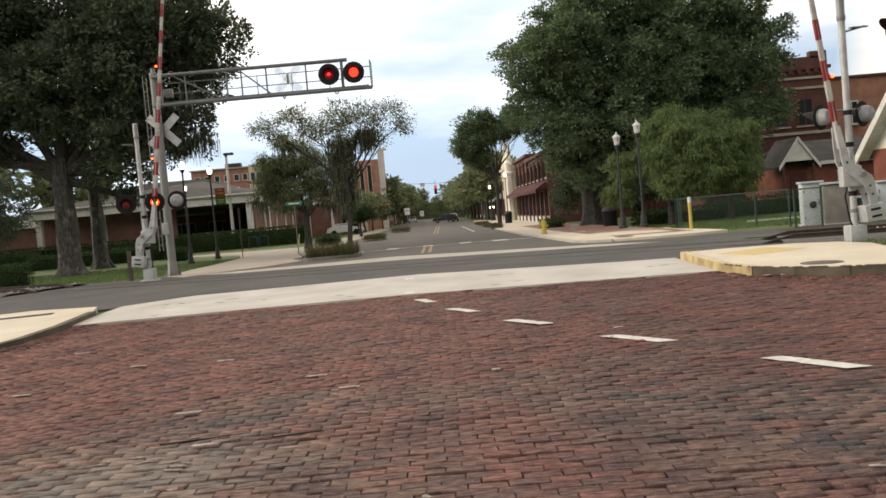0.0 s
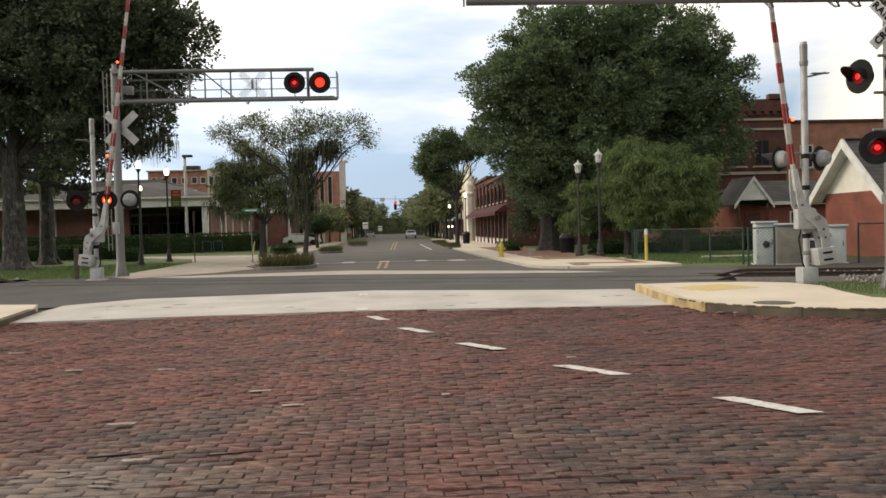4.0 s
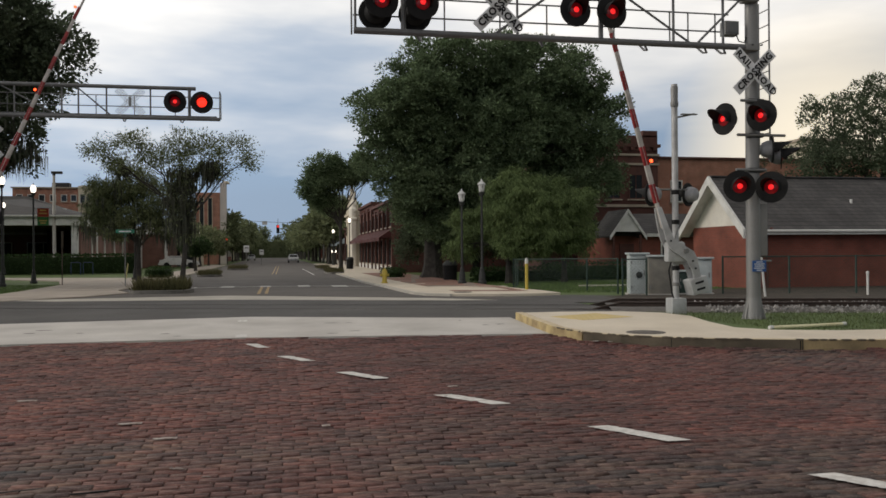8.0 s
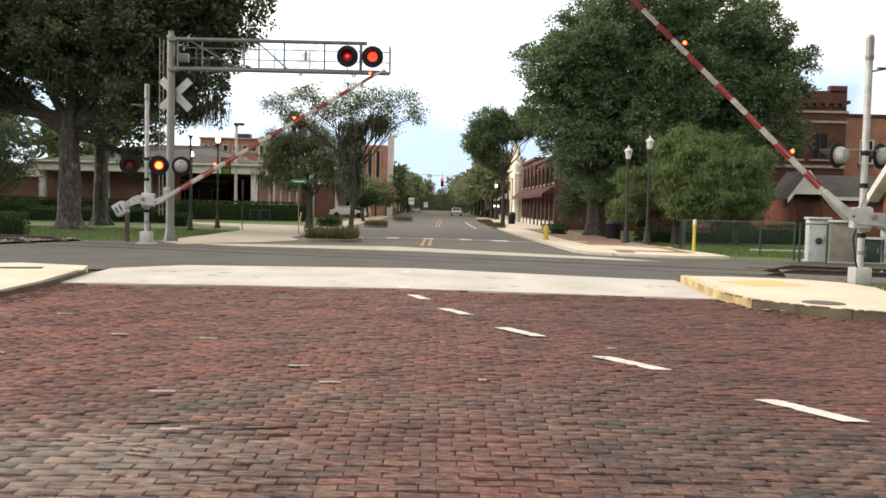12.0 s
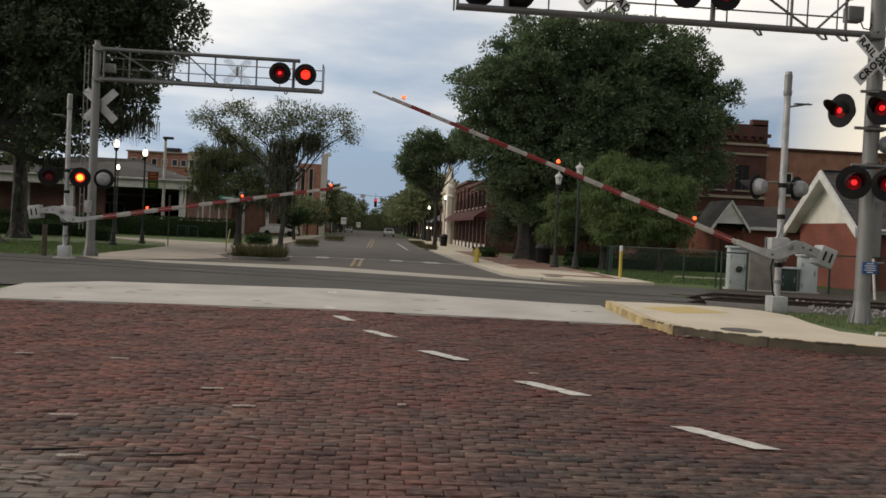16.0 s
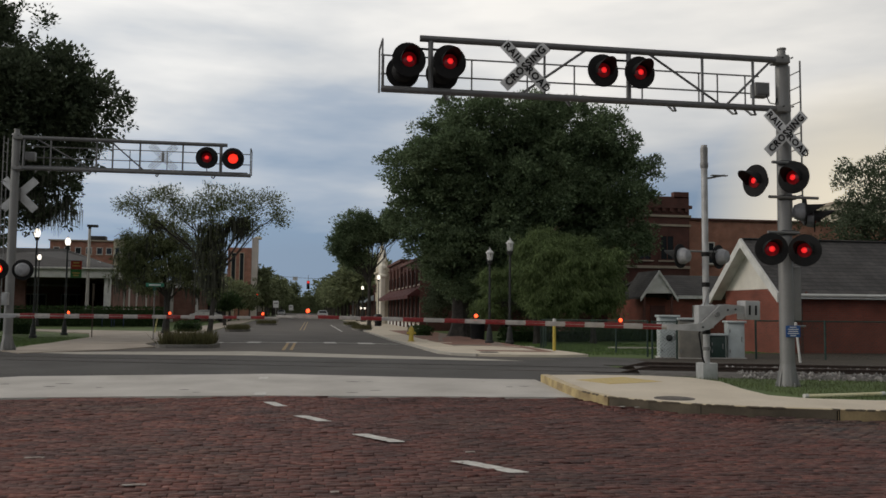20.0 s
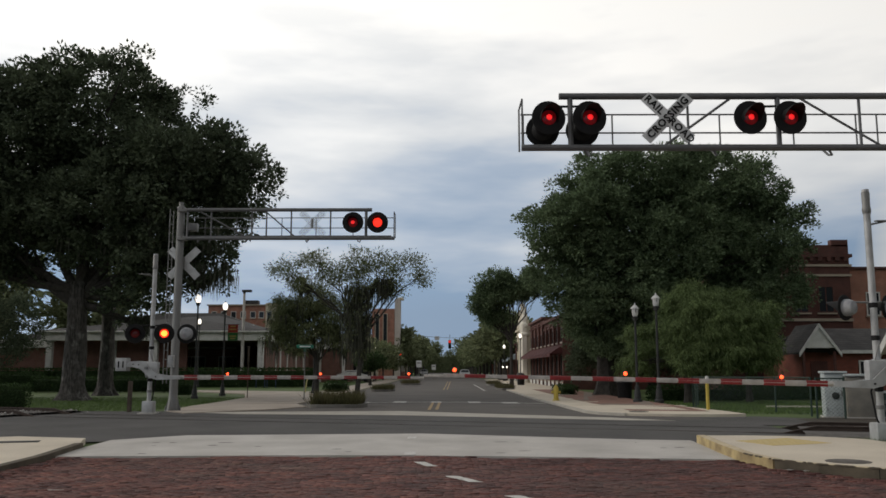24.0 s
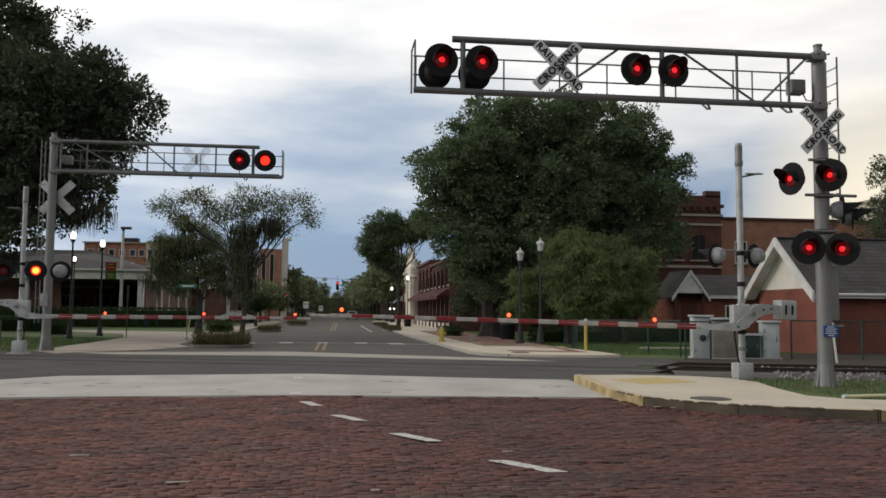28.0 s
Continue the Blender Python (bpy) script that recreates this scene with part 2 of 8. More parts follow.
def wall_mat(name, col, col2, mortar, w=0.22, h=0.075, joint=0.012, rough=0.85, stain=1.2):
    """Masonry seen from far: courses with joints, their tone broken by noise."""
    ma = bpy.data.materials.new(name)
    ma.use_nodes = True
    ns, ln = ma.node_tree.nodes, ma.node_tree.links
    bs = ns["Principled BSDF"]
    co = ns.new("ShaderNodeTexCoord")
    sep = ns.new("ShaderNodeSeparateXYZ")
    ln.new(co.outputs["Object"], sep.inputs[0])
    ad = ns.new("ShaderNodeMath")
    ln.new(sep.outputs["X"], ad.inputs[0])
    ln.new(sep.outputs["Y"], ad.inputs[1])
    cb = ns.new("ShaderNodeCombineXYZ")
    ln.new(ad.outputs[0], cb.inputs["X"])
    ln.new(sep.outputs["Z"], cb.inputs["Y"])
    br = ns.new("ShaderNodeTexBrick")
    ln.new(cb.outputs[0], br.inputs["Vector"])
    br.inputs["Scale"].default_value = 1.0
    br.inputs["Brick Width"].default_value, br.inputs["Row Height"].default_value = w, h
    br.inputs["Mortar Size"].default_value = joint
    br.inputs["Color1"].default_value, br.inputs["Color2"].default_value = (*col, 1), (*col2, 1)
    br.inputs["Mortar"].default_value = (*mortar, 1)
    no = ns.new("ShaderNodeTexNoise")
    no.inputs["Scale"].default_value, no.inputs["Detail"].default_value = stain, 7
    ln.new(co.outputs["Object"], no.inputs["Vector"])
    vr = ns.new("ShaderNodeMapRange")
    vr.inputs["From Min"].default_value, vr.inputs["From Max"].default_value = 0.3, 0.7
    vr.inputs["To Min"].default_value, vr.inputs["To Max"].default_value = 0.72, 1.2
    ln.new(no.outputs["Fac"], vr.inputs["Value"])
    hs = ns.new("ShaderNodeHueSaturation")
    ln.new(br.outputs["Color"], hs.inputs["Color"])
    ln.new(vr.outputs[0], hs.inputs["Value"])
    ln.new(hs.outputs[0], bs.inputs["Base Color"])
    bs.inputs["Roughness"].default_value = rough
    bp = ns.new("ShaderNodeBump")
    bp.invert = True
    bp.inputs["Strength"].default_value, bp.inputs["Distance"].default_value = 0.5, 0.008
    ln.new(br.outputs["Fac"], bp.inputs["Height"])
    ln.new(bp.outputs[0], bs.inputs["Normal"])
    return ma


def paver_mat(name, island):
    """Old street bricks: each its own tone, red ones and brown-grey ones in drifts, streaky worn faces, pale dust."""
    ma = bpy.data.materials.new(name)
    ma.use_nodes = True
    ns, ln = ma.node_tree.nodes, ma.node_tree.links
    bs = ns["Principled BSDF"]
    src = ns.new("ShaderNodeNewGeometry").outputs["Random Per Island"] if island else ns.new("ShaderNodeObjectInfo").outputs["Random"]

    def ramp(stops, value):
        rp = ns.new("ShaderNodeValToRGB")
        el = rp.color_ramp.elements
        el[0].position, el[0].color = stops[0][0], (*stops[0][1], 1)
        el[1].position, el[1].color = stops[-1][0], (*stops[-1][1], 1)
        for at, c in stops[1:-1]:
            el.new(at).color = (*c, 1)
        ln.new(value, rp.inputs[0])
        return rp.outputs[0]

    def noise(scale, detail, stretch=(1, 1, 1)):
        mp, no = ns.new("ShaderNodeMapping"), ns.new("ShaderNodeTexNoise")
        mp.inputs["Scale"].default_value = stretch
        ln.new(co.outputs["Position"], mp.inputs[0])
        ln.new(mp.outputs[0], no.inputs["Vector"])
        no.inputs["Scale"].default_value, no.inputs["Detail"].default_value = scale, detail
        return no.outputs["Fac"]

    def mix(kind, fac, a, b):
        mx = ns.new("ShaderNodeMixRGB")
        mx.blend_type = kind
        for sock, v in zip(mx.inputs, (fac, a, b)):
            if isinstance(v, (float, tuple)):
                sock.default_value = v
            else:
                ln.new(v, sock)
        return mx.outputs[0]

    co = ns.new("ShaderNodeNewGeometry")
    red = ramp([(0.0, (0.103, 0.050, 0.045)), (0.2, (0.173, 0.068, 0.056)), (0.4, (0.131, 0.064, 0.055)), (0.55, (0.098, 0.052, 0.048)), (0.7, (0.190, 0.080, 0.064)), (0.85, (0.147, 0.058, 0.050)), (1.0, (0.113, 0.058, 0.050))], src)
    tan = ramp([(0.0, (0.145, 0.094, 0.076)), (0.17, (0.061, 0.050, 0.048)), (0.34, (0.176, 0.116, 0.091)), (0.5, (0.110, 0.064, 0.055)), (0.64, (0.053, 0.049, 0.050)), (0.8, (0.163, 0.084, 0.070)), (1.0, (0.121, 0.084, 0.072))], src)
    big, blot, streak, grit = noise(0.33, 5), noise(1.5, 6), noise(11, 7, (1, 3.2, 1)), noise(75, 4)
    # more of the red bricks up the street, where a later stretch was laid
    north, more = ns.new("ShaderNodeSeparateXYZ"), ns.new("ShaderNodeMath")
    ln.new(co.outputs["Position"], north.inputs[0])
    later = ns.new("ShaderNodeMapRange")
    later.inputs["From Min"].default_value, later.inputs["From Max"].default_value = 5.2, 8.6
    later.inputs["To Min"].default_value, later.inputs["To Max"].default_value = -0.01, 0.14
    ln.new(north.outputs["Y"], later.inputs["Value"])
    ln.new(big, more.inputs[0])
    ln.new(later.outputs[0], more.inputs[1])
    drift = ramp([(0.42, (0, 0, 0)), (0.60, (1, 1, 1))], more.outputs[0])
    col = mix("MIX", drift, tan, red)
    col = mix("MULTIPLY", 1.0, col, ramp([(0.30, (0.62, 0.64, 0.68)), (0.5, (1.0, 1.0, 1.0)), (0.70, (1.32, 1.24, 1.16))], blot))
    col = mix("MULTIPLY", 1.0, col, ramp([(0.30, (0.42, 0.42, 0.44)), (0.5, (0.86, 0.86, 0.86)), (0.68, (1.45, 1.40, 1.33))], streak))
    # bricks turn darker towards +x, with a ragged edge
    sx, lane = ns.new("ShaderNodeSeparateXYZ"), ns.new("ShaderNodeMath")
    ln.new(co.outputs["Position"], sx.inputs[0])
    lane.operation = "MULTIPLY_ADD"
    ln.new(blot, lane.inputs[0])
    lane.inputs[1].default_value = 4.0
    ln.new(sx.outputs["X"], lane.inputs[2])
    span = ns.new("ShaderNodeMapRange")
    span.inputs["From Min"].default_value, span.inputs["From Max"].default_value = 1.5, 6.0
    ln.new(lane.outputs[0], span.inputs["Value"])
    col = mix("MULTIPLY", 1.0, col, ramp([(0.0, (1.04, 1.04, 1.04)), (0.6, (0.76, 0.75, 0.78)), (1.0, (0.80, 0.78, 0.80))], span.outputs[0]))
    dust = ramp([(0.60, (0, 0, 0)), (0.72, (0.55, 0.55, 0.55))], grit)
    col = mix("MIX", dust, col, (0.27, 0.225, 0.185, 1.0))
    col = mix("MULTIPLY", 1.0, col, (1.06, 1.12, 1.14, 1.0))
    bs.inputs["Specular IOR Level"].default_value = 0.22
    # old cement dust trodden into the bricks
    away = ns.new("ShaderNodeVectorMath")
    away.operation = "DISTANCE"
    ln.new(co.outputs["Position"], away.inputs[0])
    away.inputs[1].default_value = (-2.05, 4.95, 0.0)
    reach = ns.new("ShaderNodeMath")
    reach.operation = "MULTIPLY_ADD"
    ln.new(noise(5.5, 8, (1, 2.4, 1)), reach.inputs[0])
    reach.inputs[1].default_value = -3.4
    ln.new(away.outputs["Value"], reach.inputs[2])
    soft = ns.new("ShaderNodeMapRange")
    soft.inputs["From Min"].default_value, soft.inputs["From Max"].default_value = -1.45, -0.75
    soft.inputs["To Min"].default_value, soft.inputs["To Max"].default_value = 0.42, 0.0
    ln.new(reach.outputs[0], soft.inputs["Value"])
    col = mix("MIX", soft.outputs[0], col, (0.30, 0.265, 0.235, 1.0))
    ln.new(col, bs.inputs["Base Color"])
    ln.new(ramp([(0.3, (0.85, 0.85, 0.85)), (0.7, (0.55, 0.55, 0.55))], streak), bs.inputs["Roughness"])
    bp = ns.new("ShaderNodeBump")
    bp.inputs["Strength"].default_value, bp.inputs["Distance"].default_value = 0.8, 0.007
    ad = ns.new("ShaderNodeMath")
    ln.new(streak, ad.inputs[0])
    ln.new(grit, ad.inputs[1])
    ln.new(ad.outputs[0], bp.inputs["Height"])
    ln.new(bp.outputs[0], bs.inputs["Normal"])
    return ma


def leaf_mat(name, col, col2, rough=0.8):
    ma = mat(name, col, col2, rough=rough, scale=0.5, stain=0.5, bump=0.0, fine=3.0, spread=0.45, island=True)
    ns, ln = ma.node_tree.nodes, ma.node_tree.links
    bs = ns["Principled BSDF"]
    bs.inputs["Specular IOR Level"].default_value = 0.25
    # leaves let some light through
    tr, mx = ns.new("ShaderNodeBsdfTranslucent"), ns.new("ShaderNodeMixShader")
    ln.new(bs.inputs["Base Color"].links[0].from_socket, tr.inputs["Color"])
    mx.inputs[0].default_value = 0.35
    ln.new(bs.outputs[0], mx.inputs[1])
    ln.new(tr.outputs[0], mx.inputs[2])
    ln.new(mx.outputs[0], ns["Material Output"].inputs["Surface"])
    return ma


def glass_mat(name, tint=(0.03, 0.035, 0.04), rough=0.08):
    ma = mat(name, tint, rough=rough, bump=0.0, scale=0.6)
    ma.node_tree.nodes["Principled BSDF"].inputs["IOR"].default_value = 1.5
    return ma


M_GALV = mat("galvanized_steel", (0.25, 0.25, 0.245), (0.205, 0.205, 0.20), rough=0.55, metal=0.4, scale=3, stain=0.8, bump=0.06)
M_SILVER = mat("aluminium_paint", (0.52, 0.53, 0.53), (0.36, 0.36, 0.36), rough=0.5, metal=0.25, scale=4, bump=0.08)
M_WHITE = mat("white_paint", (0.72, 0.72, 0.70), (0.50, 0.50, 0.47), rough=0.5, scale=3, stain=0.6, bump=0.05)
M_SIGNWHITE = mat("sign_white", (0.74, 0.75, 0.75), (0.60, 0.61, 0.61), rough=0.4, scale=6, bump=0.03)
M_BLACK = mat("black_paint", (0.010, 0.010, 0.011), (0.018, 0.018, 0.018), rough=0.75, scale=8, bump=0.05)
M_BLACK.node_tree.nodes["Principled BSDF"].inputs["Specular IOR Level"].default_value = 0.25
M_DARKMETAL = mat("dark_cast_iron", (0.03, 0.033, 0.032), (0.016, 0.017, 0.017), rough=0.65, metal=0.0, scale=9)
M_RED = mat("red_tape", (0.30, 0.022, 0.022), (0.19, 0.016, 0.017), rough=0.45, scale=6, bump=0.04)
M_ARMWHITE = mat("white_tape", (0.52, 0.49, 0.46), (0.34, 0.32, 0.30), rough=0.5, scale=6, bump=0.04)
M_LENS = mat("lit_red_lens", (1.0, 0.035, 0.018), rough=0.2, bump=0.0, emit=2.4)
M_HOUSING = mat("dull_grey_housing", (0.36, 0.37, 0.385), (0.26, 0.265, 0.28), rough=0.6, metal=0.15, scale=8, bump=0.08)
M_LENSDIM = mat("red_lens", (0.16, 0.010, 0.010), (0.10, 0.008, 0.008), rough=0.15, bump=0.0, emit=0.12)
M_LENSCORE = mat("lit_lens_core", (1.0, 0.24, 0.03), rough=0.2, bump=0.0, emit=7.0)
M_LENSMID = mat("glowing_red_lens", (0.24, 0.006, 0.010), (0.12, 0.004, 0.006), rough=0.15, scale=9, bump=0.0, emit=0.34)
M_ARMLAMP = mat("lit_arm_lamp", (1.0, 0.08, 0.02), rough=0.2, bump=0.0, emit=7.0)
M_LENSRED = mat("lit_red_core", (1.0, 0.02, 0.022), (0.8, 0.012, 0.014), rough=0.2, scale=20, bump=0.0, emit=2.0)
M_BLUE = mat("blue_sign", (0.02, 0.10, 0.32), rough=0.4, bump=0.02)
M_YELLOW = mat("worn_yellow_paint", (0.62, 0.46, 0.15), (0.55, 0.45, 0.24), rough=0.7, scale=5, stain=0.5, bump=0.15)
M_YELLOWPOST = mat("yellow_plastic", (0.55, 0.42, 0.07), (0.44, 0.34, 0.06), rough=0.5)
M_CONC = mat("concrete", (0.50, 0.47, 0.41), (0.38, 0.355, 0.31), rough=0.85, scale=1.1, stain=0.5, bump=0.3, fine=50)
M_CONCGREY = mat("grey_concrete", (0.58, 0.555, 0.52), (0.42, 0.40, 0.372), rough=0.85, scale=0.9, stain=0.45, bump=0.3, fine=45)
M_WALK = mat("warm_concrete", (0.71, 0.635, 0.515), (0.55, 0.485, 0.39), rough=0.85, scale=0.8, stain=0.5, bump=0.25, fine=45)
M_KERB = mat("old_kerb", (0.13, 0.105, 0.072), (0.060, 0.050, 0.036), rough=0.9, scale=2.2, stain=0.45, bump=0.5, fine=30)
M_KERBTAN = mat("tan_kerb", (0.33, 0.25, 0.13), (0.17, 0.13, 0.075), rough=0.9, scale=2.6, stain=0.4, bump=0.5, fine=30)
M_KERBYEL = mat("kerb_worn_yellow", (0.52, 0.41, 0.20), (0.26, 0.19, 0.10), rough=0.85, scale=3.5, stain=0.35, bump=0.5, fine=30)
M_ASPHALT = mat("asphalt", (0.095, 0.091, 0.088), (0.062, 0.060, 0.058), rough=0.9, scale=0.6, stain=0.5, bump=0.5, fine=120)
M_ROADFAR = mat("worn_asphalt", (0.125, 0.112, 0.100), (0.080, 0.074, 0.068), rough=0.9, scale=0.35, stain=0.6, bump=0.4, fine=90)
M_PAINT = mat("road_paint", (0.70, 0.69, 0.66), (0.48, 0.46, 0.43), rough=0.75, scale=12, stain=0.35, bump=0.2)
M_PAINTYEL = mat("road_paint_yellow", (0.46, 0.31, 0.13), (0.24, 0.185, 0.115), rough=0.8, scale=8, stain=0.4, bump=0.2)
M_GRASS = mat("lawn", (0.088, 0.140, 0.030), (0.055, 0.092, 0.020), rough=0.9, scale=0.5, stain=0.5, bump=0.6, fine=35)
M_BLADE = mat("grass_blades", (0.100, 0.165, 0.034), (0.060, 0.105, 0.022), rough=0.7, scale=1, bump=0.0, spread=0.4, island=True)
M_BLADEDRY = mat("worn_grass_blades", (0.088, 0.118, 0.036), (0.056, 0.074, 0.024), rough=0.7, scale=1, bump=0.0, spread=0.4, island=True)
M_DIRT = mat("joint_sand", (0.055, 0.047, 0.040), (0.035, 0.031, 0.028), rough=0.95, scale=4, bump=0.4)
M_BALLAST = mat("ballast_stone", (0.30, 0.29, 0.275), (0.17, 0.16, 0.15), rough=0.9, scale=3, bump=0.3, spread=0.45, island=True)
M_RAIL = mat("rail_steel", (0.085, 0.062, 0.050), (0.055, 0.040, 0.034), rough=0.55, metal=0.5, scale=6)
M_TIE = mat("weathered_tie", (0.11, 0.085, 0.065), (0.06, 0.047, 0.038), rough=0.95, scale=6, bump=0.5)
M_PAVER = paver_mat("street_brick", False)
M_PAVERALL = paver_mat("street_brick_joined", True)
M_PAVERFAR = mat("far_street_brick", (0.115, 0.064, 0.055), (0.062, 0.045, 0.042), rough=0.8, scale=1.6, stain=0.5, bump=0.5, fine=22)
M_BRICKRED = wall_mat("red_brick", (0.235, 0.060, 0.038), (0.195, 0.051, 0.034), (0.165, 0.075, 0.056))
M_BRICKDARK = wall_mat("dark_brick", (0.120, 0.038, 0.029), (0.090, 0.031, 0.025), (0.095, 0.055, 0.045))
M_BRICKDULL = wall_mat("dull_brick", (0.22, 0.095, 0.070), (0.18, 0.078, 0.060), (0.18, 0.12, 0.10))
M_DRIVE = mat("driveway_concrete", (0.48, 0.42, 0.355), (0.32, 0.275, 0.23), rough=0.85, scale=0.6, stain=0.5, bump=0.3, fine=40)
M_PALESTONE = mat("pale_pink_stone", (0.60, 0.545, 0.50), (0.50, 0.45, 0.41), rough=0.85, scale=0.5, bump=0.1)
M_BRICKORANGE = wall_mat("orange_brick", (0.40, 0.165, 0.105), (0.34, 0.135, 0.088), (0.32, 0.21, 0.165))
M_SHINGLE = wall_mat("grey_shingle", (0.085, 0.080, 0.078), (0.062, 0.060, 0.060), (0.035, 0.034, 0.034), w=0.32, h=0.14, joint=0.012)
M_SHINGLEDARK = wall_mat("dark_brown_shingle", (0.034, 0.031, 0.030), (0.025, 0.023, 0.022), (0.015, 0.014, 0.014), w=0.32, h=0.14, joint=0.012)
M_CREAM = mat("cream_stucco", (0.62, 0.56, 0.43), (0.50, 0.45, 0.35), rough=0.85, scale=0.5, stain=0.6, bump=0.2)
M_STONE = mat("pale_stone_band", (0.42, 0.36, 0.29), (0.33, 0.28, 0.22), rough=0.85, scale=1.0)
M_AWNING = mat("maroon_canvas", (0.085, 0.020, 0.020), (0.060, 0.016, 0.016), rough=0.9, scale=1.2)
M_GLASS = glass_mat("dark_window_glass")
def bark_mat(name):
    """Bark in long upright plates, dark in the furrows, with pale lichen here and there."""
    ma = mat(name, (0.112, 0.102, 0.094), (0.056, 0.051, 0.047), rough=0.95, scale=4, stain=0.4, bump=0.0)
    ns, ln = ma.node_tree.nodes, ma.node_tree.links
    bs = ns["Principled BSDF"]
    co, mp, no, li = ns.new("ShaderNodeTexCoord"), ns.new("ShaderNodeMapping"), ns.new("ShaderNodeTexNoise"), ns.new("ShaderNodeTexNoise")
    mp.inputs["Scale"].default_value = (9, 9, 1.6)
    ln.new(co.outputs["Object"], mp.inputs[0])
    ln.new(mp.outputs[0], no.inputs["Vector"])
    no.inputs["Scale"].default_value, no.inputs["Detail"].default_value = 1.6, 6
    ln.new(co.outputs["Object"], li.inputs["Vector"])
    li.inputs["Scale"].default_value, li.inputs["Detail"].default_value = 1.7, 7
    furrow, pale = ns.new("ShaderNodeMapRange"), ns.new("ShaderNodeMapRange")
    furrow.inputs["From Min"].default_value, furrow.inputs["From Max"].default_value, furrow.inputs["To Min"].default_value = 0.36, 0.58, 0.35
    pale.inputs["From Min"].default_value, pale.inputs["From Max"].default_value, pale.inputs["To Max"].default_value = 0.55, 0.72, 0.7
    ln.new(no.outputs["Fac"], furrow.inputs["Value"])
    ln.new(li.outputs["Fac"], pale.inputs["Value"])
    lich, dark = ns.new("ShaderNodeMixRGB"), ns.new("ShaderNodeMixRGB")
    lich.inputs[2].default_value = (0.30, 0.295, 0.275, 1)
    ln.new(pale.outputs[0], lich.inputs[0])
    ln.new(bs.inputs["Base Color"].links[0].from_socket, lich.inputs[1])
    dark.blend_type, dark.inputs[0].default_value = "MULTIPLY", 1.0
    ln.new(lich.outputs[0], dark.inputs[1])
    ln.new(furrow.outputs[0], dark.inputs[2])
    ln.new(dark.outputs[0], bs.inputs["Base Color"])
    bp = ns.new("ShaderNodeBump")
    bp.inputs["Strength"].default_value, bp.inputs["Distance"].default_value = 0.9, 0.05
    ln.new(no.outputs["Fac"], bp.inputs["Height"])
    ln.new(bp.outputs[0], bs.inputs["Normal"])
    return ma


M_BARK = bark_mat("oak_bark")
# limb bark; on trunks its darkness paints in the shade under the crown
M_LIMB = mat("limb_and_shaded_trunk_bark", (0.062, 0.055, 0.048), (0.030, 0.027, 0.024), rough=0.95, scale=5, stain=0.4, bump=1.0, fine=14)
M_LEAF = leaf_mat("oak_leaves", (0.120, 0.148, 0.090), (0.068, 0.092, 0.056))
M_LEAFR = leaf_mat("evergreen_oak_leaves", (0.180, 0.240, 0.128), (0.100, 0.145, 0.078))
M_LEAFW = leaf_mat("elm_leaves", (0.185, 0.248, 0.098), (0.108, 0.155, 0.062))
M_LEAFY = leaf_mat("young_tree_leaves", (0.230, 0.260, 0.130), (0.150, 0.180, 0.088))
M_LEAFF = leaf_mat("street_tree_leaves", (0.215, 0.245, 0.130), (0.140, 0.168, 0.088))
M_HEDGE = leaf_mat("hedge_leaves", (0.050, 0.086, 0.030), (0.030, 0.056, 0.020))
M_MOSS = leaf_mat("hanging_moss", (0.115, 0.120, 0.092), (0.075, 0.080, 0.062))
M_SEDGE = leaf_mat("ornamental_grass", (0.125, 0.112, 0.055), (0.075, 0.078, 0.034))
M_GLOBE = mat("lit_lamp_globe", (1.0, 0.92, 0.80), rough=0.3, bump=0.0, emit=3.6)
M_GLOBEOFF = mat("frosted_lamp_globe", (0.62, 0.63, 0.62), (0.5, 0.5, 0.5), rough=0.3, bump=0.0)
M_GREENMETAL = mat("green_fence_coating", (0.022, 0.050, 0.038), (0.014, 0.034, 0.027), rough=0.5, scale=6)
M_CABINET = mat("pale_cabinet_paint", (0.52, 0.57, 0.57), (0.40, 0.44, 0.44), rough=0.5, scale=3)
M_TAN = mat("tan_cabinet_paint", (0.24, 0.225, 0.19), (0.17, 0.16, 0.14), rough=0.55, scale=3)
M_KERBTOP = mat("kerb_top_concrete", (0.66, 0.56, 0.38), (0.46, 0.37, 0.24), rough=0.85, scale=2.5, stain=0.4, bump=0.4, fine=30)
M_WORNPAINT = mat("worn_white_paint", (0.46, 0.42, 0.38), (0.20, 0.15, 0.13), rough=0.8, scale=22, stain=0.3, bump=0.3)
M_SOIL = mat("dark_soil_and_leaf_litter", (0.060, 0.045, 0.032), (0.032, 0.028, 0.020), rough=0.95, scale=2.5, stain=0.4, bump=0.7, fine=30)
M_IRON = mat("rusty_cover_iron", (0.13, 0.115, 0.10), (0.075, 0.066, 0.058), rough=0.7, metal=0.2, scale=7, bump=0.3)

# ---------------------------------------------------------------- ground and paving
def structure(ob, label):
    return tagged(ob, label, kind="structure")


ys = [-1500, -300, -60, -20, -5, 0, 5, 10, 14, 16, 18, 19.5, 22, 26, 30, 34, 38, 42, 45, 60, 80, 150, 400, 1500]
xs = [-1500, -300, -100, -60, -40, -30, -20, -14, -8, -4, 0, 4, 8, 14, 20, 30, 40, 60, 100, 300, 1500]
gv = [(x, y, ground_z(y) - 0.03) for y in ys for x in xs]
gf = [(r * len(xs) + c, r * len(xs) + c + 1, (r + 1) * len(xs) + c + 1, (r + 1) * len(xs) + c) for r in range(len(ys) - 1) for c in range(len(xs) - 1)]
structure(raw("ground", gv, gf, M_GRASS), "wide grassy ground under the streets and lots")

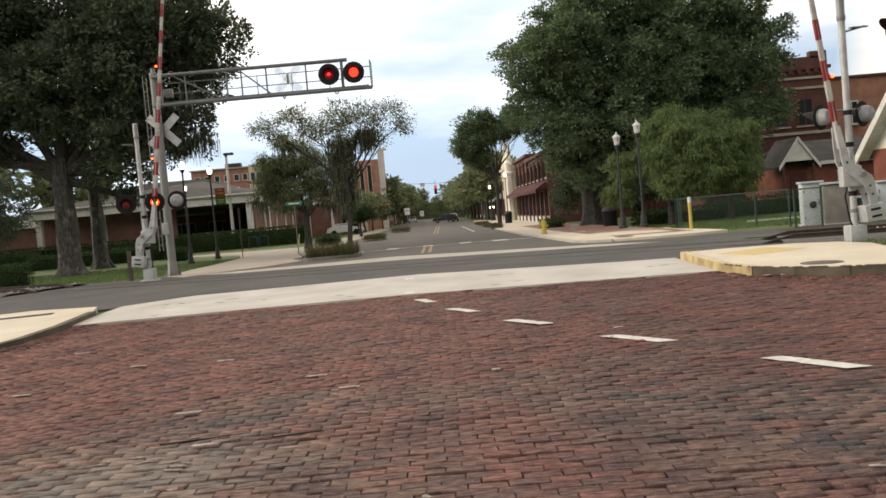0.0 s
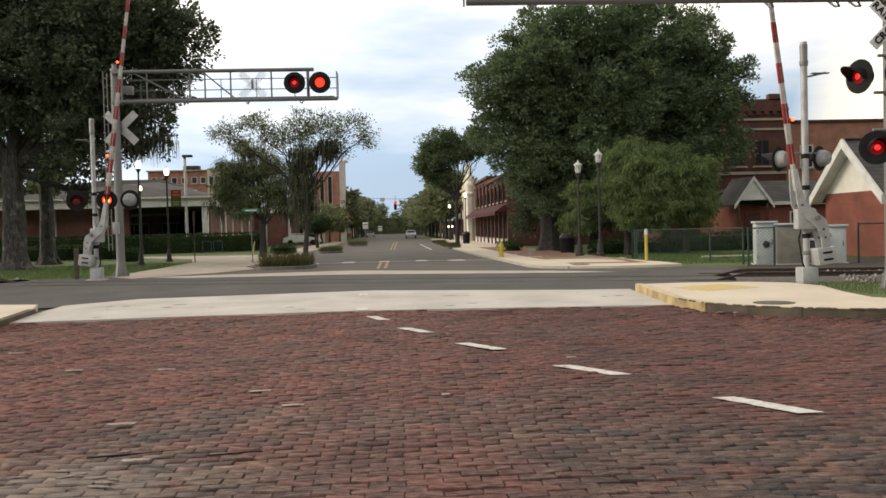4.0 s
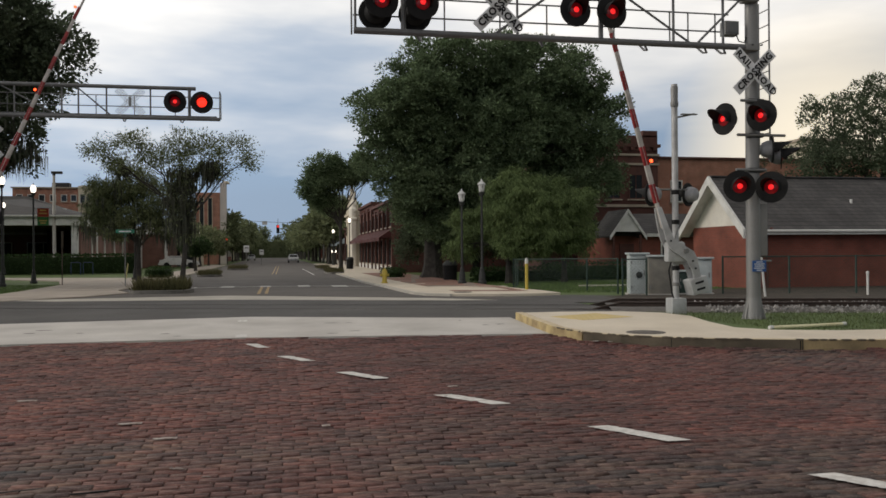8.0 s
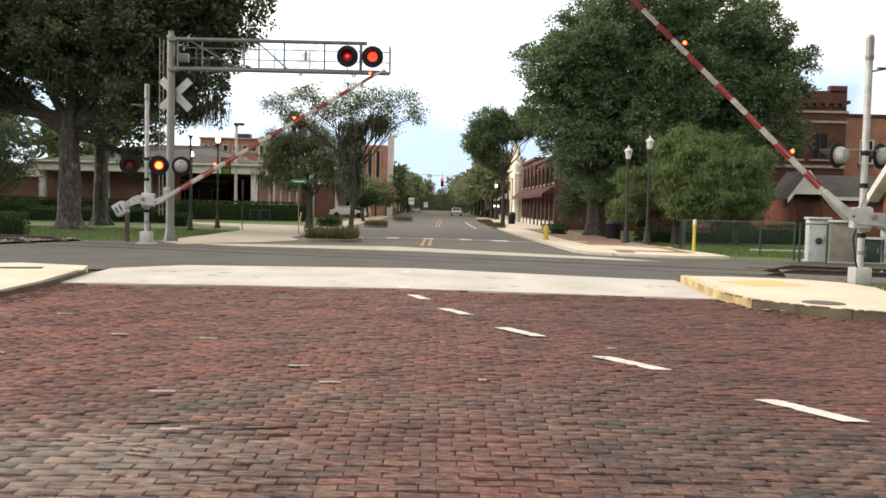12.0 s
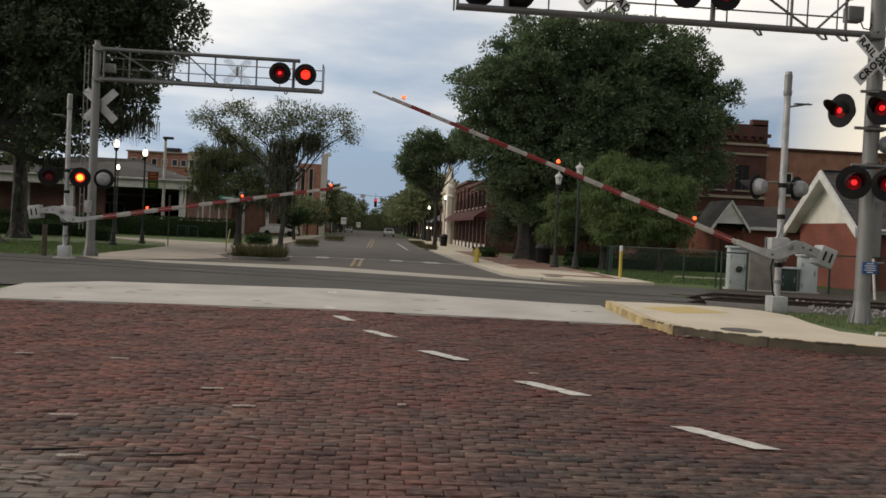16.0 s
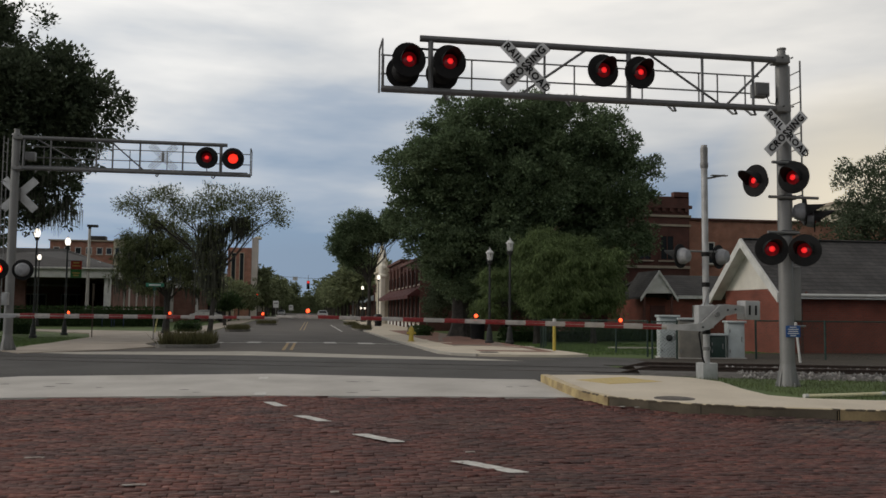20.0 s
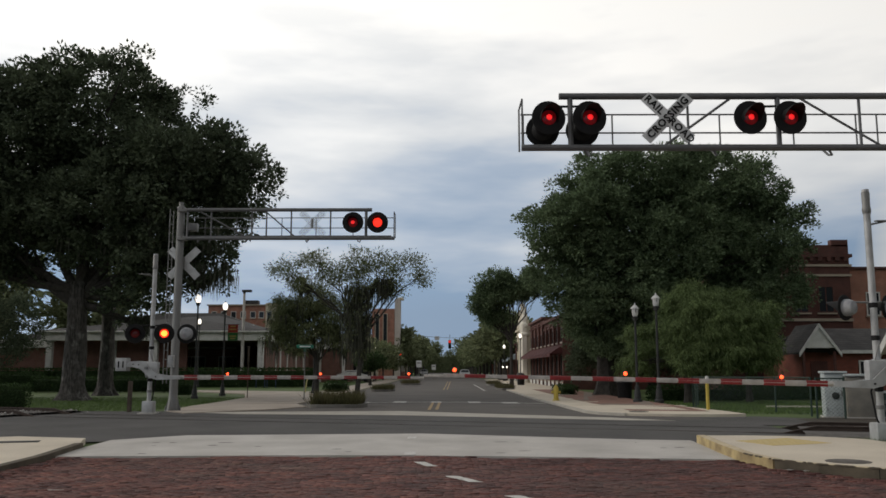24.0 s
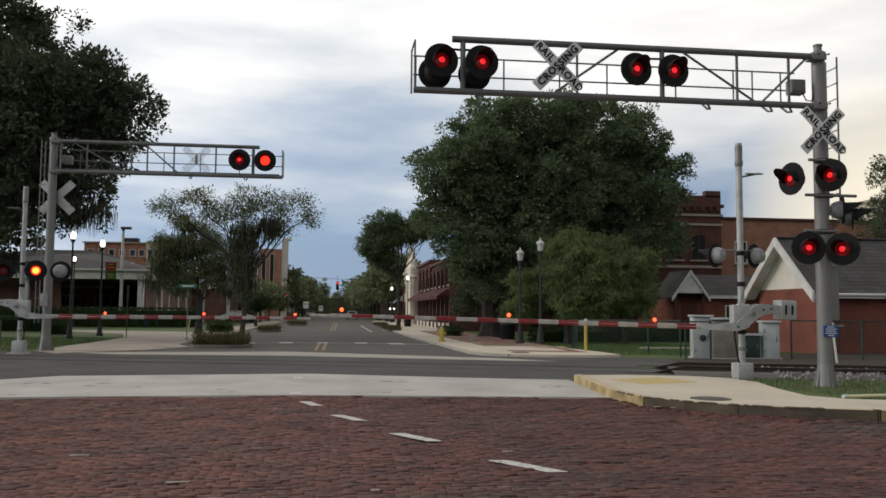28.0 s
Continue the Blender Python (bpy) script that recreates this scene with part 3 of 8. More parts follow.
bm = B()
drape(bm, [(-60, -90, 90), (-20, -90, 90), (0, -90, 90), (11.35, -90, 90), (11.36, -7.0, 30), (14.0, -7.0, 5.2), (15.02, -7.0, 5.2)], -0.022)
structure(part("road_bed", bm, M_DIRT, smooth=0), "dark sand bed under the brick street")

# concrete panel before the rails
bm = B()
slab(bm, [(-6.75, 14.93), (-3, 15.1), (-0.5, 15.12), (2.2, 14.85), (4.85, 14.55), (4.92, 17.55), (3.9, 17.7), (-0.5, 18.95), (-5.5, 18.55), (-6.75, 17.6)],
     lambda x, y: ground_z(y) + 0.012, 0.1)
apron = structure(part("concrete_apron", bm, M_CONCGREY, smooth=0), "pale grey concrete panel across the street before the rails")
random.seed(3)
for k in range(16):
    x, y, r = random.uniform(-6, 4.4), random.uniform(15.3, 17.4), random.uniform(0.02, 0.07)
    blot = lathe(B(), [(r, ground_z(y) + 0.013), (r * 0.6, ground_z(y) + 0.0155), (0, ground_z(y) + 0.0158)], 7, Matrix.Translation((x, y, 0)) @ Matrix.Diagonal((random.uniform(1, 2.6), random.uniform(0.5, 1), 1, 1)))
    part("tar_spot", blot, M_ASPHALT, apron, "dark tar spot", smooth=0)

# asphalt over the tracks, cut on the skew of the rails
SKEW = -0.33
bm = B()


def top(x, y):
    return ground_z(y) + 0.004


prev = None
for x in np.linspace(-19.0, 7.9, 20):
    lo = float(np.interp(x, [-19.0, -12.2, -7, -6.7, -0.5, 3.9, 4.9, 5.0, 7.9], [16.0, 16.4, 17.2, 17.5, 18.9, 17.6, 17.5, 17.1, 18.6]))
    hi = 24.55 + SKEW * x + float(np.interp(x, [-19, -12.2, -9, 4.7, 7.9], [0.0, 0.4, 1.3, 1.2, 0.9]))
    row = [bm.verts.new((x, y, top(x, y))) for y in np.linspace(lo, hi, 8)]
    if prev:
        for k in range(7):
            bm.faces.new((prev[k], row[k], row[k + 1], prev[k + 1]))
    prev = row
structure(part("crossing_asphalt", bm, M_ASPHALT, smooth=0), "dark patched asphalt over the rails")

# far concrete band
bm = B()
slab(bm, [(-8.0, 27.9), (-6.5, 26.85), (-1.3, 26.1), (4.7, 23.7), (6.2, 23.4), (4.7, 24.9), (2.4, 26.3), (-1.4, 28.9), (-6.5, 28.4)], lambda x, y: ground_z(y) + 0.010, 0.08)
structure(part("far_concrete_band", bm, M_CONC, smooth=0), "pale concrete band beyond the rails")

# the avenue beyond
bm = B()
drape(bm, [(24.0, -8.5, 7.5), (27, -8.0, 6.4), (31, -6.3, 6.0), (43, -6.4, 5.2), (60, -6.5, 5.3), (100, -6.5, 5.6), (180, -7, 6), (420, -7, 6), (1200, -7, 6)], 0.0)
structure(part("avenue", bm, M_ROADFAR, smooth=0), "worn grey asphalt avenue running to the horizon")
bm = B()
for a, b, w in (((-0.58, 29.9), (-0.60, 41.4), 0.115), ((-0.32, 30.1), (-0.29, 41.4), 0.115), ((-0.19, 68.0), (0.24, 112.0), 0.10), ((0.09, 68.0), (0.56, 112.0), 0.10)):
    n = 8
    ride(bm, [(a[0] + (b[0] - a[0]) * k / n, a[1] + (b[1] - a[1]) * k / n) for k in range(n + 1)], w, 0.003, 0.008)
structure(part("centre_line", bm, M_PAINTYEL, smooth=0), "worn double yellow centre line")
bm = B()
for x, y, w, long in ((-3.75, 40.0, 0.45, 1.3), (-2.17, 40.85, 0.6, 2.1), (-0.45, 40.9, 0.5, 1.5), (1.33, 40.6, 0.55, 2.1), (2.93, 39.5, 0.7, 2.1)):
    slab(bm, [(x - w / 2, y - long / 2), (x + w / 2, y - long / 2 - 0.1), (x + w / 2, y + long / 2 - 0.1), (x - w / 2, y + long / 2)], lambda u, v: ground_z(v) + 0.014, 0.006)
ride(bm, [(-4.6, 39.4), (-3.6, 40.1), (-2.4, 40.75), (-1.0, 41.0), (1.1, 40.75), (2.5, 39.95), (4.4, 38.4)], 0.26, 0.003, 0.007)
ride(bm, [(2.92, 64.5), (2.92, 78.0), (2.90, 91.0)], 0.12, 0.003, 0.008)
structure(part("crosswalk_marks", bm, M_PAINT, smooth=0), "worn white crosswalk bars and edge line on the avenue")

pts = [(5.9, 22.9), (7.9, 21.9), (10.2, 21.2), (11.0, 23.0), (10.4, 24.6), (9.2, 25.7), (7.9, 25.35), (6.6, 25.45)]
structure(part("track_shoulder", slab(B(), pts, lambda x, y: ground_z(y) - 0.004, 0.08), M_ASPHALT, smooth=0), "dark patched asphalt shoulder beside the rails")

# pavements: corner by the gate, corner opposite, and the two sides of the avenue
def pavement(name, poly, material, lift, thick, label):
    bm = slab(B(), poly, lambda x, y: ground_z(y) + lift, thick)
    bm.normal_update()
    bmesh.ops.triangulate(bm, faces=[f for f in bm.faces if len(f.verts) > 4])
    return structure(part(name, bm, material, smooth=0), label)


CORNER = [(5.0, 17.1), (4.92, 15.6), (4.89, 14.2), (5.03, 13.3), (5.42, 12.68), (5.95, 12.17), (6.6, 11.77), (7.65, 11.36), (8.3, 11.14), (9.6, 10.84), (12, 10.55), (16, 10.4), (30, 10.25)]
INNER = [(30, 11.75), (14, 12.2), (9.2, 12.55), (8.2, 12.95), (7.85, 13.5), (7.95, 14.6), (8.15, 15.7), (7.9, 16.5), (7.2, 16.95), (6.0, 17.15)]
pavement("pavement_corner", [(x + 0.13, y + 0.06) for x, y in CORNER] + INNER, M_WALK, 0.148, 0.15, "warm pale concrete pavement corner with a ramp pad")
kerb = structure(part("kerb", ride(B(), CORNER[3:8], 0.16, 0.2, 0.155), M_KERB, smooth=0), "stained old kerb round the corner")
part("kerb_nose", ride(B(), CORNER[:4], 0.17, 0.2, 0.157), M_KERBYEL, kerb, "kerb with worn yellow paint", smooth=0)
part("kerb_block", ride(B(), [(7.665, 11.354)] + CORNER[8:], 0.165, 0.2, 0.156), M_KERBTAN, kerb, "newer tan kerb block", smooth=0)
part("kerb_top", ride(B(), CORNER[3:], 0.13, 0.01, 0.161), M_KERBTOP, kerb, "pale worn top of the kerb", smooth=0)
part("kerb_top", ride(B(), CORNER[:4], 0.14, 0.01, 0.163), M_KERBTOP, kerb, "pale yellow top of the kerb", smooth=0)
# dirt and leaves banked against the kerb, and spalled dark bites out of its edge
rk = random.Random(12)
for a, b in zip(CORNER[2:10], CORNER[3:11]):
    for k in range(7):
        u = rk.random()
        x, y = a[0] + (b[0] - a[0]) * u, a[1] + (b[1] - a[1]) * u
        turn = math.degrees(math.atan2(b[1] - a[1], b[0] - a[0]))
        n = Vector((-(b[1] - a[1]), b[0] - a[0])).normalized() * 0.074
        bite = lathe(B(), [(0.0, -0.02), (0.9, -0.012), (1.0, 0.0), (0.7, 0.012), (0.0, 0.016)], 7, Matrix.Diagonal((rk.uniform(0.03, 0.10), rk.uniform(0.012, 0.024), 1.0, 1)))
        ob = part("kerb_chip", bite, M_KERB, kerb, "dark chipped spot on the kerb edge")
        ob.matrix_basis = pose(x - n.x, y - n.y, 0.158 + ground_z(y), 0, 0, turn)
for x, y in (CORNER[5], (7.65, 11.36), CORNER[9]):
    part("kerb_joint", box(B(), (x, y, 0.08), (0.014, 0.19, 0.166)), M_BLACK, kerb, smooth=0)
# the grass verge stands as high as the pavement
verge = slab(B(), [(30, 11.74), (14, 12.19), (9.22, 12.54), (8.22, 12.94), (7.87, 13.5), (7.97, 14.6), (8.17, 15.7), (7.92, 16.5), (7.4, 16.97), (7.6, 17.75), (30, 10.9 + 0.2)][:10] + [(12.0, 16.3), (18.0, 14.3), (24.0, 12.3), (26.0, 11.9)], lambda x, y: 0.125, 0.16)
verge.normal_update()
bmesh.ops.triangulate(verge, faces=[f for f in verge.faces if len(f.verts) > 4])
structure(part("grass_verge", verge, M_GRASS, smooth=0), "grass verge round the signal pole")
structure(part("bare_soil", slab(B(), [(9.6, 21.3), (36, 12.7), (44, 28.5), (16.6, 28.4), (12.8, 26.8), (9.8, 24.2)], lambda x, y: 0.118, 0.1), M_SOIL, smooth=0), "dark bare soil along the brick house")
bm = slab(B(), [(5.35, 16.15), (5.75, 15.35), (6.95, 15.75), (6.5, 16.65)], lambda x, y: ground_z(y) + 0.152, 0.012)
for i in range(9):
    for j in range(5):
        u, v = (i + 0.5) / 9, (j + 0.5) / 5
        x, y = 5.35 + 1.2 * u + 0.4 * v, 16.15 + 0.45 * u - 0.85 * v
        lathe(bm, [(0.03, ground_z(y) + 0.151), (0.022, ground_z(y) + 0.157), (0, ground_z(y) + 0.158)], 6, Matrix.Translation((x, y, 0)))
tagged(part("tactile_pad", bm, M_YELLOW), "worn yellow tactile pad on the pavement ramp", "tactile pad")
bm = lathe(B(), [(0.32, 0.145), (0.32, 0.154), (0.30, 0.157), (0.29, 0.152), (0.26, 0.152), (0.25, 0.156), (0, 0.157)], 28, Matrix.Translation((5.98, 13.06, 0)))
tagged(part("manhole_cover", bm, M_IRON), "dark round iron manhole cover set in the pavement", "manhole cover")

LCORNER = [(-8.6, 17.55), (-7.1, 17.2), (-6.84, 16.3), (-6.68, 14.4), (-6.62, 12.9), (-6.72, 11.9), (-7.3, 11.35), (-8.6, 11.1), (-14, 10.9), (-40, 10.7)]
pavement("pavement_corner_west", LCORNER + [(-40, 16.0), (-14, 16.2), (-11, 16.6)], M_WALK, 0.09, 0.12, "pale concrete pavement corner across the street")
structure(part("kerb_west", ride(B(), LCORNER[2:], 0.15, 0.15, 0.094), M_KERB, smooth=0), "low worn kerb")
bm = slab(B(), [(-9.15, 16.42), (-7.75, 16.70), (-7.68, 16.42), (-9.08, 16.14)], lambda x, y: ground_z(y) + 0.098, 0.02)
tagged(part("drain_grate", bm, M_DARKMETAL), "rust-dark steel drain grate in the pavement", "drain grate")

EAST = [(8.9, 25.75), (7.9, 25.45), (6.6, 25.55), (5.4, 25.95), (4.75, 26.6), (4.5, 27.7), (4.45, 30.5), (4.6, 36), (4.7, 45), (4.7, 66), (5.2, 80), (5.9, 130)]
pavement("pavement_east", EAST + [(9.6, 130), (9.6, 60), (9.6, 46), (9.0, 36), (8.7, 31), (8.9, 27.6)], M_WALK, 0.07, 0.12, "pale concrete pavement along the avenue's shops")
structure(part("kerb_east", ride(B(), EAST[3:], 0.14, 0.13, 0.078), M_CONC, smooth=0), "low concrete kerb along the avenue")
bm = slab(B(), [(5.9, 27.9), (8.3, 27.3), (8.55, 31), (8.9, 36), (9.5, 46), (9.5, 66), (6.6, 66), (6.5, 45), (6.1, 36)], lambda x, y: ground_z(y) + 0.076, 0.05)
brick_walk = structure(part("brick_walk", bm, wall_mat("brick_paving", (0.30, 0.16, 0.115), (0.24, 0.12, 0.09), (0.24, 0.19, 0.155), w=0.22, h=0.11), smooth=0), "red brick strip in the pavement")
for y in (32.5, 38.5, 45.0, 52.0):
    bm = slab(B(), [(4.75, y), (9.0, y - 0.15), (9.0, y + 0.45), (4.75, y + 0.6)], lambda x, y: ground_z(y) + 0.081, 0.02)
    part("concrete_band", bm, M_WALK, brick_walk, "pale concrete band across the bricks", smooth=0)
bm = lathe(B(), [(0.30, ground_z(27.2) + 0.075), (0.30, ground_z(27.2) + 0.083), (0.27, ground_z(27.2) + 0.086), (0, ground_z(27.2) + 0.086)], 20, Matrix.Translation((6.0, 27.0, 0)))
tagged(part("utility_cover", bm, M_IRON), "dark round utility cover in the concrete pavement", "utility cover")
pavement("pavement_west", [(-8.2, 27.2), (-6.2, 29.6), (-5.3, 33.0), (-6.4, 37), (-6.6, 52), (-6.7, 60), (-6.9, 130), (-9.4, 130), (-9.1, 61.5), (-18.5, 65.5), (-27, 70), (-38, 72), (-38, 69.5), (-27, 67.3), (-18.5, 62.6), (-13.2, 56.5), (-11.3, 48.6), (-10.4, 38.4), (-10.0, 34), (-9.3, 28.8)],
         M_DRIVE, 0.03, 0.1, "pale concrete driveway apron and pavement by the lawn")
pavement("park_path_east", [(12.5, 33.0), (12.5, 33.8), (26, 31.8), (26, 31.0)], M_CONC, 0.04, 0.06, "narrow concrete path through the grass")
bm = drape(B(), [(36.3, -60, -20.4), (45, -60, -25.2), (62, -60, -35.3), (72, -60, -40)], 0.012)
structure(part("parking_lot", bm, M_CONC, smooth=0), "pale concrete parking area")

# white dashes that cross the bricks, and the odd brick painted white
marks = B()
for (x0, y0), (x1, y1), w in (((-0.43, 14.30), (-0.20, 13.72), 0.175), ((0.08, 12.52), (0.42, 11.86), 0.175), ((0.80, 10.64), (1.21, 9.96), 0.175), ((1.68, 8.68), (2.14, 8.00), 0.175), ((2.66, 6.80), (3.07, 6.12), 0.175), ((3.52, 5.0), (3.86, 4.45), 0.175)):
    n = 26
    random.seed(int(y0 * 10))
    half = w / 2 / abs(Vector((x1 - x0, y1 - y0)).normalized().y)
    prev = None
    bite = [random.uniform(0.93, 1.05) for _ in range(8)] + [random.uniform(0.55, 0.9)]
    for i in range(n + 1):
        x, y = x0 + (x1 - x0) * i / n, y0 + (y1 - y0) * i / n
        a, b = half * random.choice(bite), half * random.choice(bite)
        cur = (marks.verts.new((x + a, y, ground_z(y) + 0.007)), marks.verts.new((x - b, y, ground_z(y) + 0.007)))
        if prev:
            marks.faces.new((prev[0], prev[1], cur[1], cur[0]))
        prev = cur
bmesh.ops.recalc_face_normals(marks, faces=marks.faces)
structure(part("lane_dashes", marks, M_PAINT, smooth=0), "short white lane dashes curving over the bricks")
bm = B()
for x0, x1, y in ((-0.78, -0.60, 18.0), (-0.72, -0.52, 15.35)):
    slab(bm, [(x0, y - 0.2), (x1, y - 0.2), (x1, y + 0.22), (x0, y + 0.22)], lambda x, y: ground_z(y) + 0.018, 0.004)
structure(part("apron_dashes", bm, M_PAINT, smooth=0), "white dashes on the concrete panel")

# ---------------------------------------------------------------- the rails
TRACK0, TDIR = Vector((0, 22.3)), Vector((1, SKEW)).normalized()
TN = Vector((-TDIR.y, TDIR.x))


def on_track(s, off):
    p = TRACK0 + TDIR * s + TN * off
    return (p.x, p.y)


def rail(off):
    """A rail along the track: foot, web and head."""
    bm = B()
    prof = [(-0.065, 0.0), (0.065, 0.0), (0.065, 0.015), (0.012, 0.03), (0.012, 0.11), (0.036, 0.125), (0.036, 0.155), (-0.036, 0.155), (-0.036, 0.125), (-0.012, 0.11), (-0.012, 0.03), (-0.065, 0.015)]
    rings = []
    for s in (-70, -40, -25, -13.2, -12.5, 8.0, 8.7, 15, 30, 50):
        sunk = -0.118 if -13 < s < 8.4 else 0.05
        ring = []
        for u, h in prof:
            x, y = on_track(s, off + u)
            ring.append(bm.verts.new((x, y, 0.12 + sunk + h - 0.03)))
        rings.append(ring)
    n = len(prof)
    for a, b in zip(rings, rings[1:]):
        for k in range(n):
            bm.faces.new((a[k], b[k], b[(k + 1) % n], a[(k + 1) % n]))
    bm.faces.new(rings[0])
    bm.faces.new(rings[-1][::-1])
    bmesh.ops.recalc_face_normals(bm, faces=bm.faces)
    return bm


track = thing("railway_track", Matrix(), "rusty single railway track crossing the street on the skew", "railway track")
for off in (-0.75, 0.75):
    part("rail", rail(off), M_RAIL, track, smooth=0)
tie_me = mesh_of("tie", box(B(), (0, 0, 0), (0.23, 2.5, 0.16), None, 0.01), M_TIE)
for rng in (range(0, 40), range(0, 34)):
    for i in rng:
        s = 9.0 + i * 0.55 if rng.stop == 40 else -13.6 - i * 0.6
        x, y = on_track(s, 0)
        ob = new("tie", tie_me)
        ob.parent = track
        ob.matrix_basis = pose(x, y, 0.075, 0, 0, math.degrees(math.atan2(TDIR.y, TDIR.x)))
# flangeway gaps in the asphalt
bm = B()
for off in (-0.83, -0.67, 0.67, 0.83):
    a, b = on_track(-12.2, off), on_track(8.2, off)
    ride(bm, [a, tuple((Vector(a) + Vector(b)) / 2), b], 0.07, 0.002, 0.008)
structure(part("flangeways", bm, M_BLACK, smooth=0), "dark gaps along the rails in the asphalt")

# ballast: a bed with loose stones on it
bm = B()
for s0, s1 in ((8.4, 50), (-70, -13.0)):
    pts = [(s0 + (s1 - s0) * i / 10) for i in range(11)]
    rows = [[on_track(s, o) for o in (-2.1, -1.5, 1.5, 2.1)] for s in pts]
    zz = (-0.02, 0.085, 0.085, -0.02)
    vr = [[bm.verts.new((x, y, 0.10 + z)) for (x, y), z in zip(r, zz)] for r in rows]
    for a, b in zip(vr, vr[1:]):
        for k in range(3):
            bm.faces.new((a[k], b[k], b[k + 1], a[k + 1]))
bmesh.ops.recalc_face_normals(bm, faces=bm.faces)
bed = structure(part("ballast_bed", bm, mat("ballast_base", (0.13, 0.12, 0.11), (0.08, 0.075, 0.07), rough=0.95, scale=8, bump=0.6, fine=40), smooth=0), "grey crushed-stone bed under the track")
rng = np.random.default_rng(5)
N = 5200
s = np.where(rng.random(N) < 0.8, rng.uniform(10.6, 27, N), rng.uniform(-24, -13, N))
o = rng.uniform(-2.15, 2.1, N)
o = np.where(np.abs(np.abs(o) - 0.75) < 0.1, o + 0.22, o)
cx = TRACK0.x + TDIR.x * s + TN.x * o
cy = TRACK0.y + TDIR.y * s + TN.y * o
cz = 0.19 - np.clip((np.abs(o) - 1.5) / 0.6, 0, 1) * 0.10
octa = np.array([(1, 0, 0), (0, 1, 0), (-1, 0, 0), (0, -1, 0), (0, 0, 1), (0, 0, -1)], float)
size = rng.uniform(0.03, 0.075, (N, 1, 1)) * rng.uniform(0.6, 1.2, (N, 6, 1))
V = octa[None] * size + np.stack([cx, cy, cz], 1)[:, None]
F8 = np.array([(0, 1, 4), (1, 2, 4), (2, 3, 4), (3, 0, 4), (1, 0, 5), (2, 1, 5), (3, 2, 5), (0, 3, 5)])
F = (np.arange(N)[:, None, None] * 6 + F8[None]).reshape(-1, 3)
tagged(raw("ballast_stones", V, F, M_BALLAST), "loose grey crushed stones beside the rails", "gravel", kind="stuff")

# ---------------------------------------------------------------- crossing signals
M_TRUSS = mat("weathered_truss_steel", (0.175, 0.178, 0.18), (0.135, 0.137, 0.14), rough=0.55, metal=0.4, scale=4, stain=0.7, bump=0.06)
M_SIGNBACK = mat("bare_sign_back", (0.60, 0.61, 0.61), (0.48, 0.49, 0.49), rough=0.45, metal=0.2, scale=5, bump=0.03)
def text_mesh(words, size, material, name, parent, m):
    cu = bpy.data.curves.new("lettering", "FONT")
    cu.body, cu.size, cu.extrude, cu.align_x, cu.align_y = words, size, 0.002, "CENTER", "CENTER"
    cu.resolution_u, cu.offset, cu.space_character = 2, 0.007, 1.12
    tmp = bpy.data.objects.new("lettering", cu)
    scene.collection.objects.link(tmp)
    me = bpy.data.meshes.new_from_object(tmp.evaluated_get(bpy.context.evaluated_depsgraph_get()))
    bpy.data.objects.remove(tmp)
    me.materials.clear()
    me.materials.append(material)
    ob = new(name, me)
    ob.parent = parent
    ob.matrix_basis = m
    return ob


def crossbuck(parent, m, lettered=True, pierced=False):
    """Two crossed blades, lettered on the side that faces local -y, or of pierced sheet that lets the sky through."""
    cb = part("crossbuck", box(B(), (0, 0, 0), (0.08, 0.05, 0.34), None, 0.005), M_GALV, parent, "crossed white railway warning blades")
    cb.matrix_basis = m
    for a, dy in ((45, -0.03), (-45, -0.045)):
        bm = box(B(), (0, 0, 0), (1.22, 0.006, 0.23), None, 0.002)
        if pierced:
            bm = B()
            for z in (-0.11, -0.037, 0.037, 0.11):
                box(bm, (0, 0, z), (1.22, 0.006, 0.014))
            for k in range(20):
                box(bm, (-0.6 + k * 1.2 / 19, 0, 0), (0.014, 0.005, 0.23))
        bl = part("blade", bm, M_SIGNWHITE if lettered else M_SIGNBACK, cb, "pierced sheet blade" if pierced else "")
        bl.matrix_basis = pose(0, dy if lettered else -dy, 0, 0, -a, 0)
    if lettered:
        for word, a, off in (("RAIL", -45, -0.36), ("ROAD", -45, 0.36)):
            text_mesh(word, 0.20, M_BLACK, "lettering", cb, pose(0, -0.053, 0, 0, -a, 0) @ pose(off, 0, 0) @ pose(0, 0, 0, 90, 0, 0))
        text_mesh("CROSSING", 0.205, M_BLACK, "lettering", cb, pose(0, -0.058, 0, 0, -45, 0) @ pose(0, 0, 0, 90, 0, 0))
    return cb


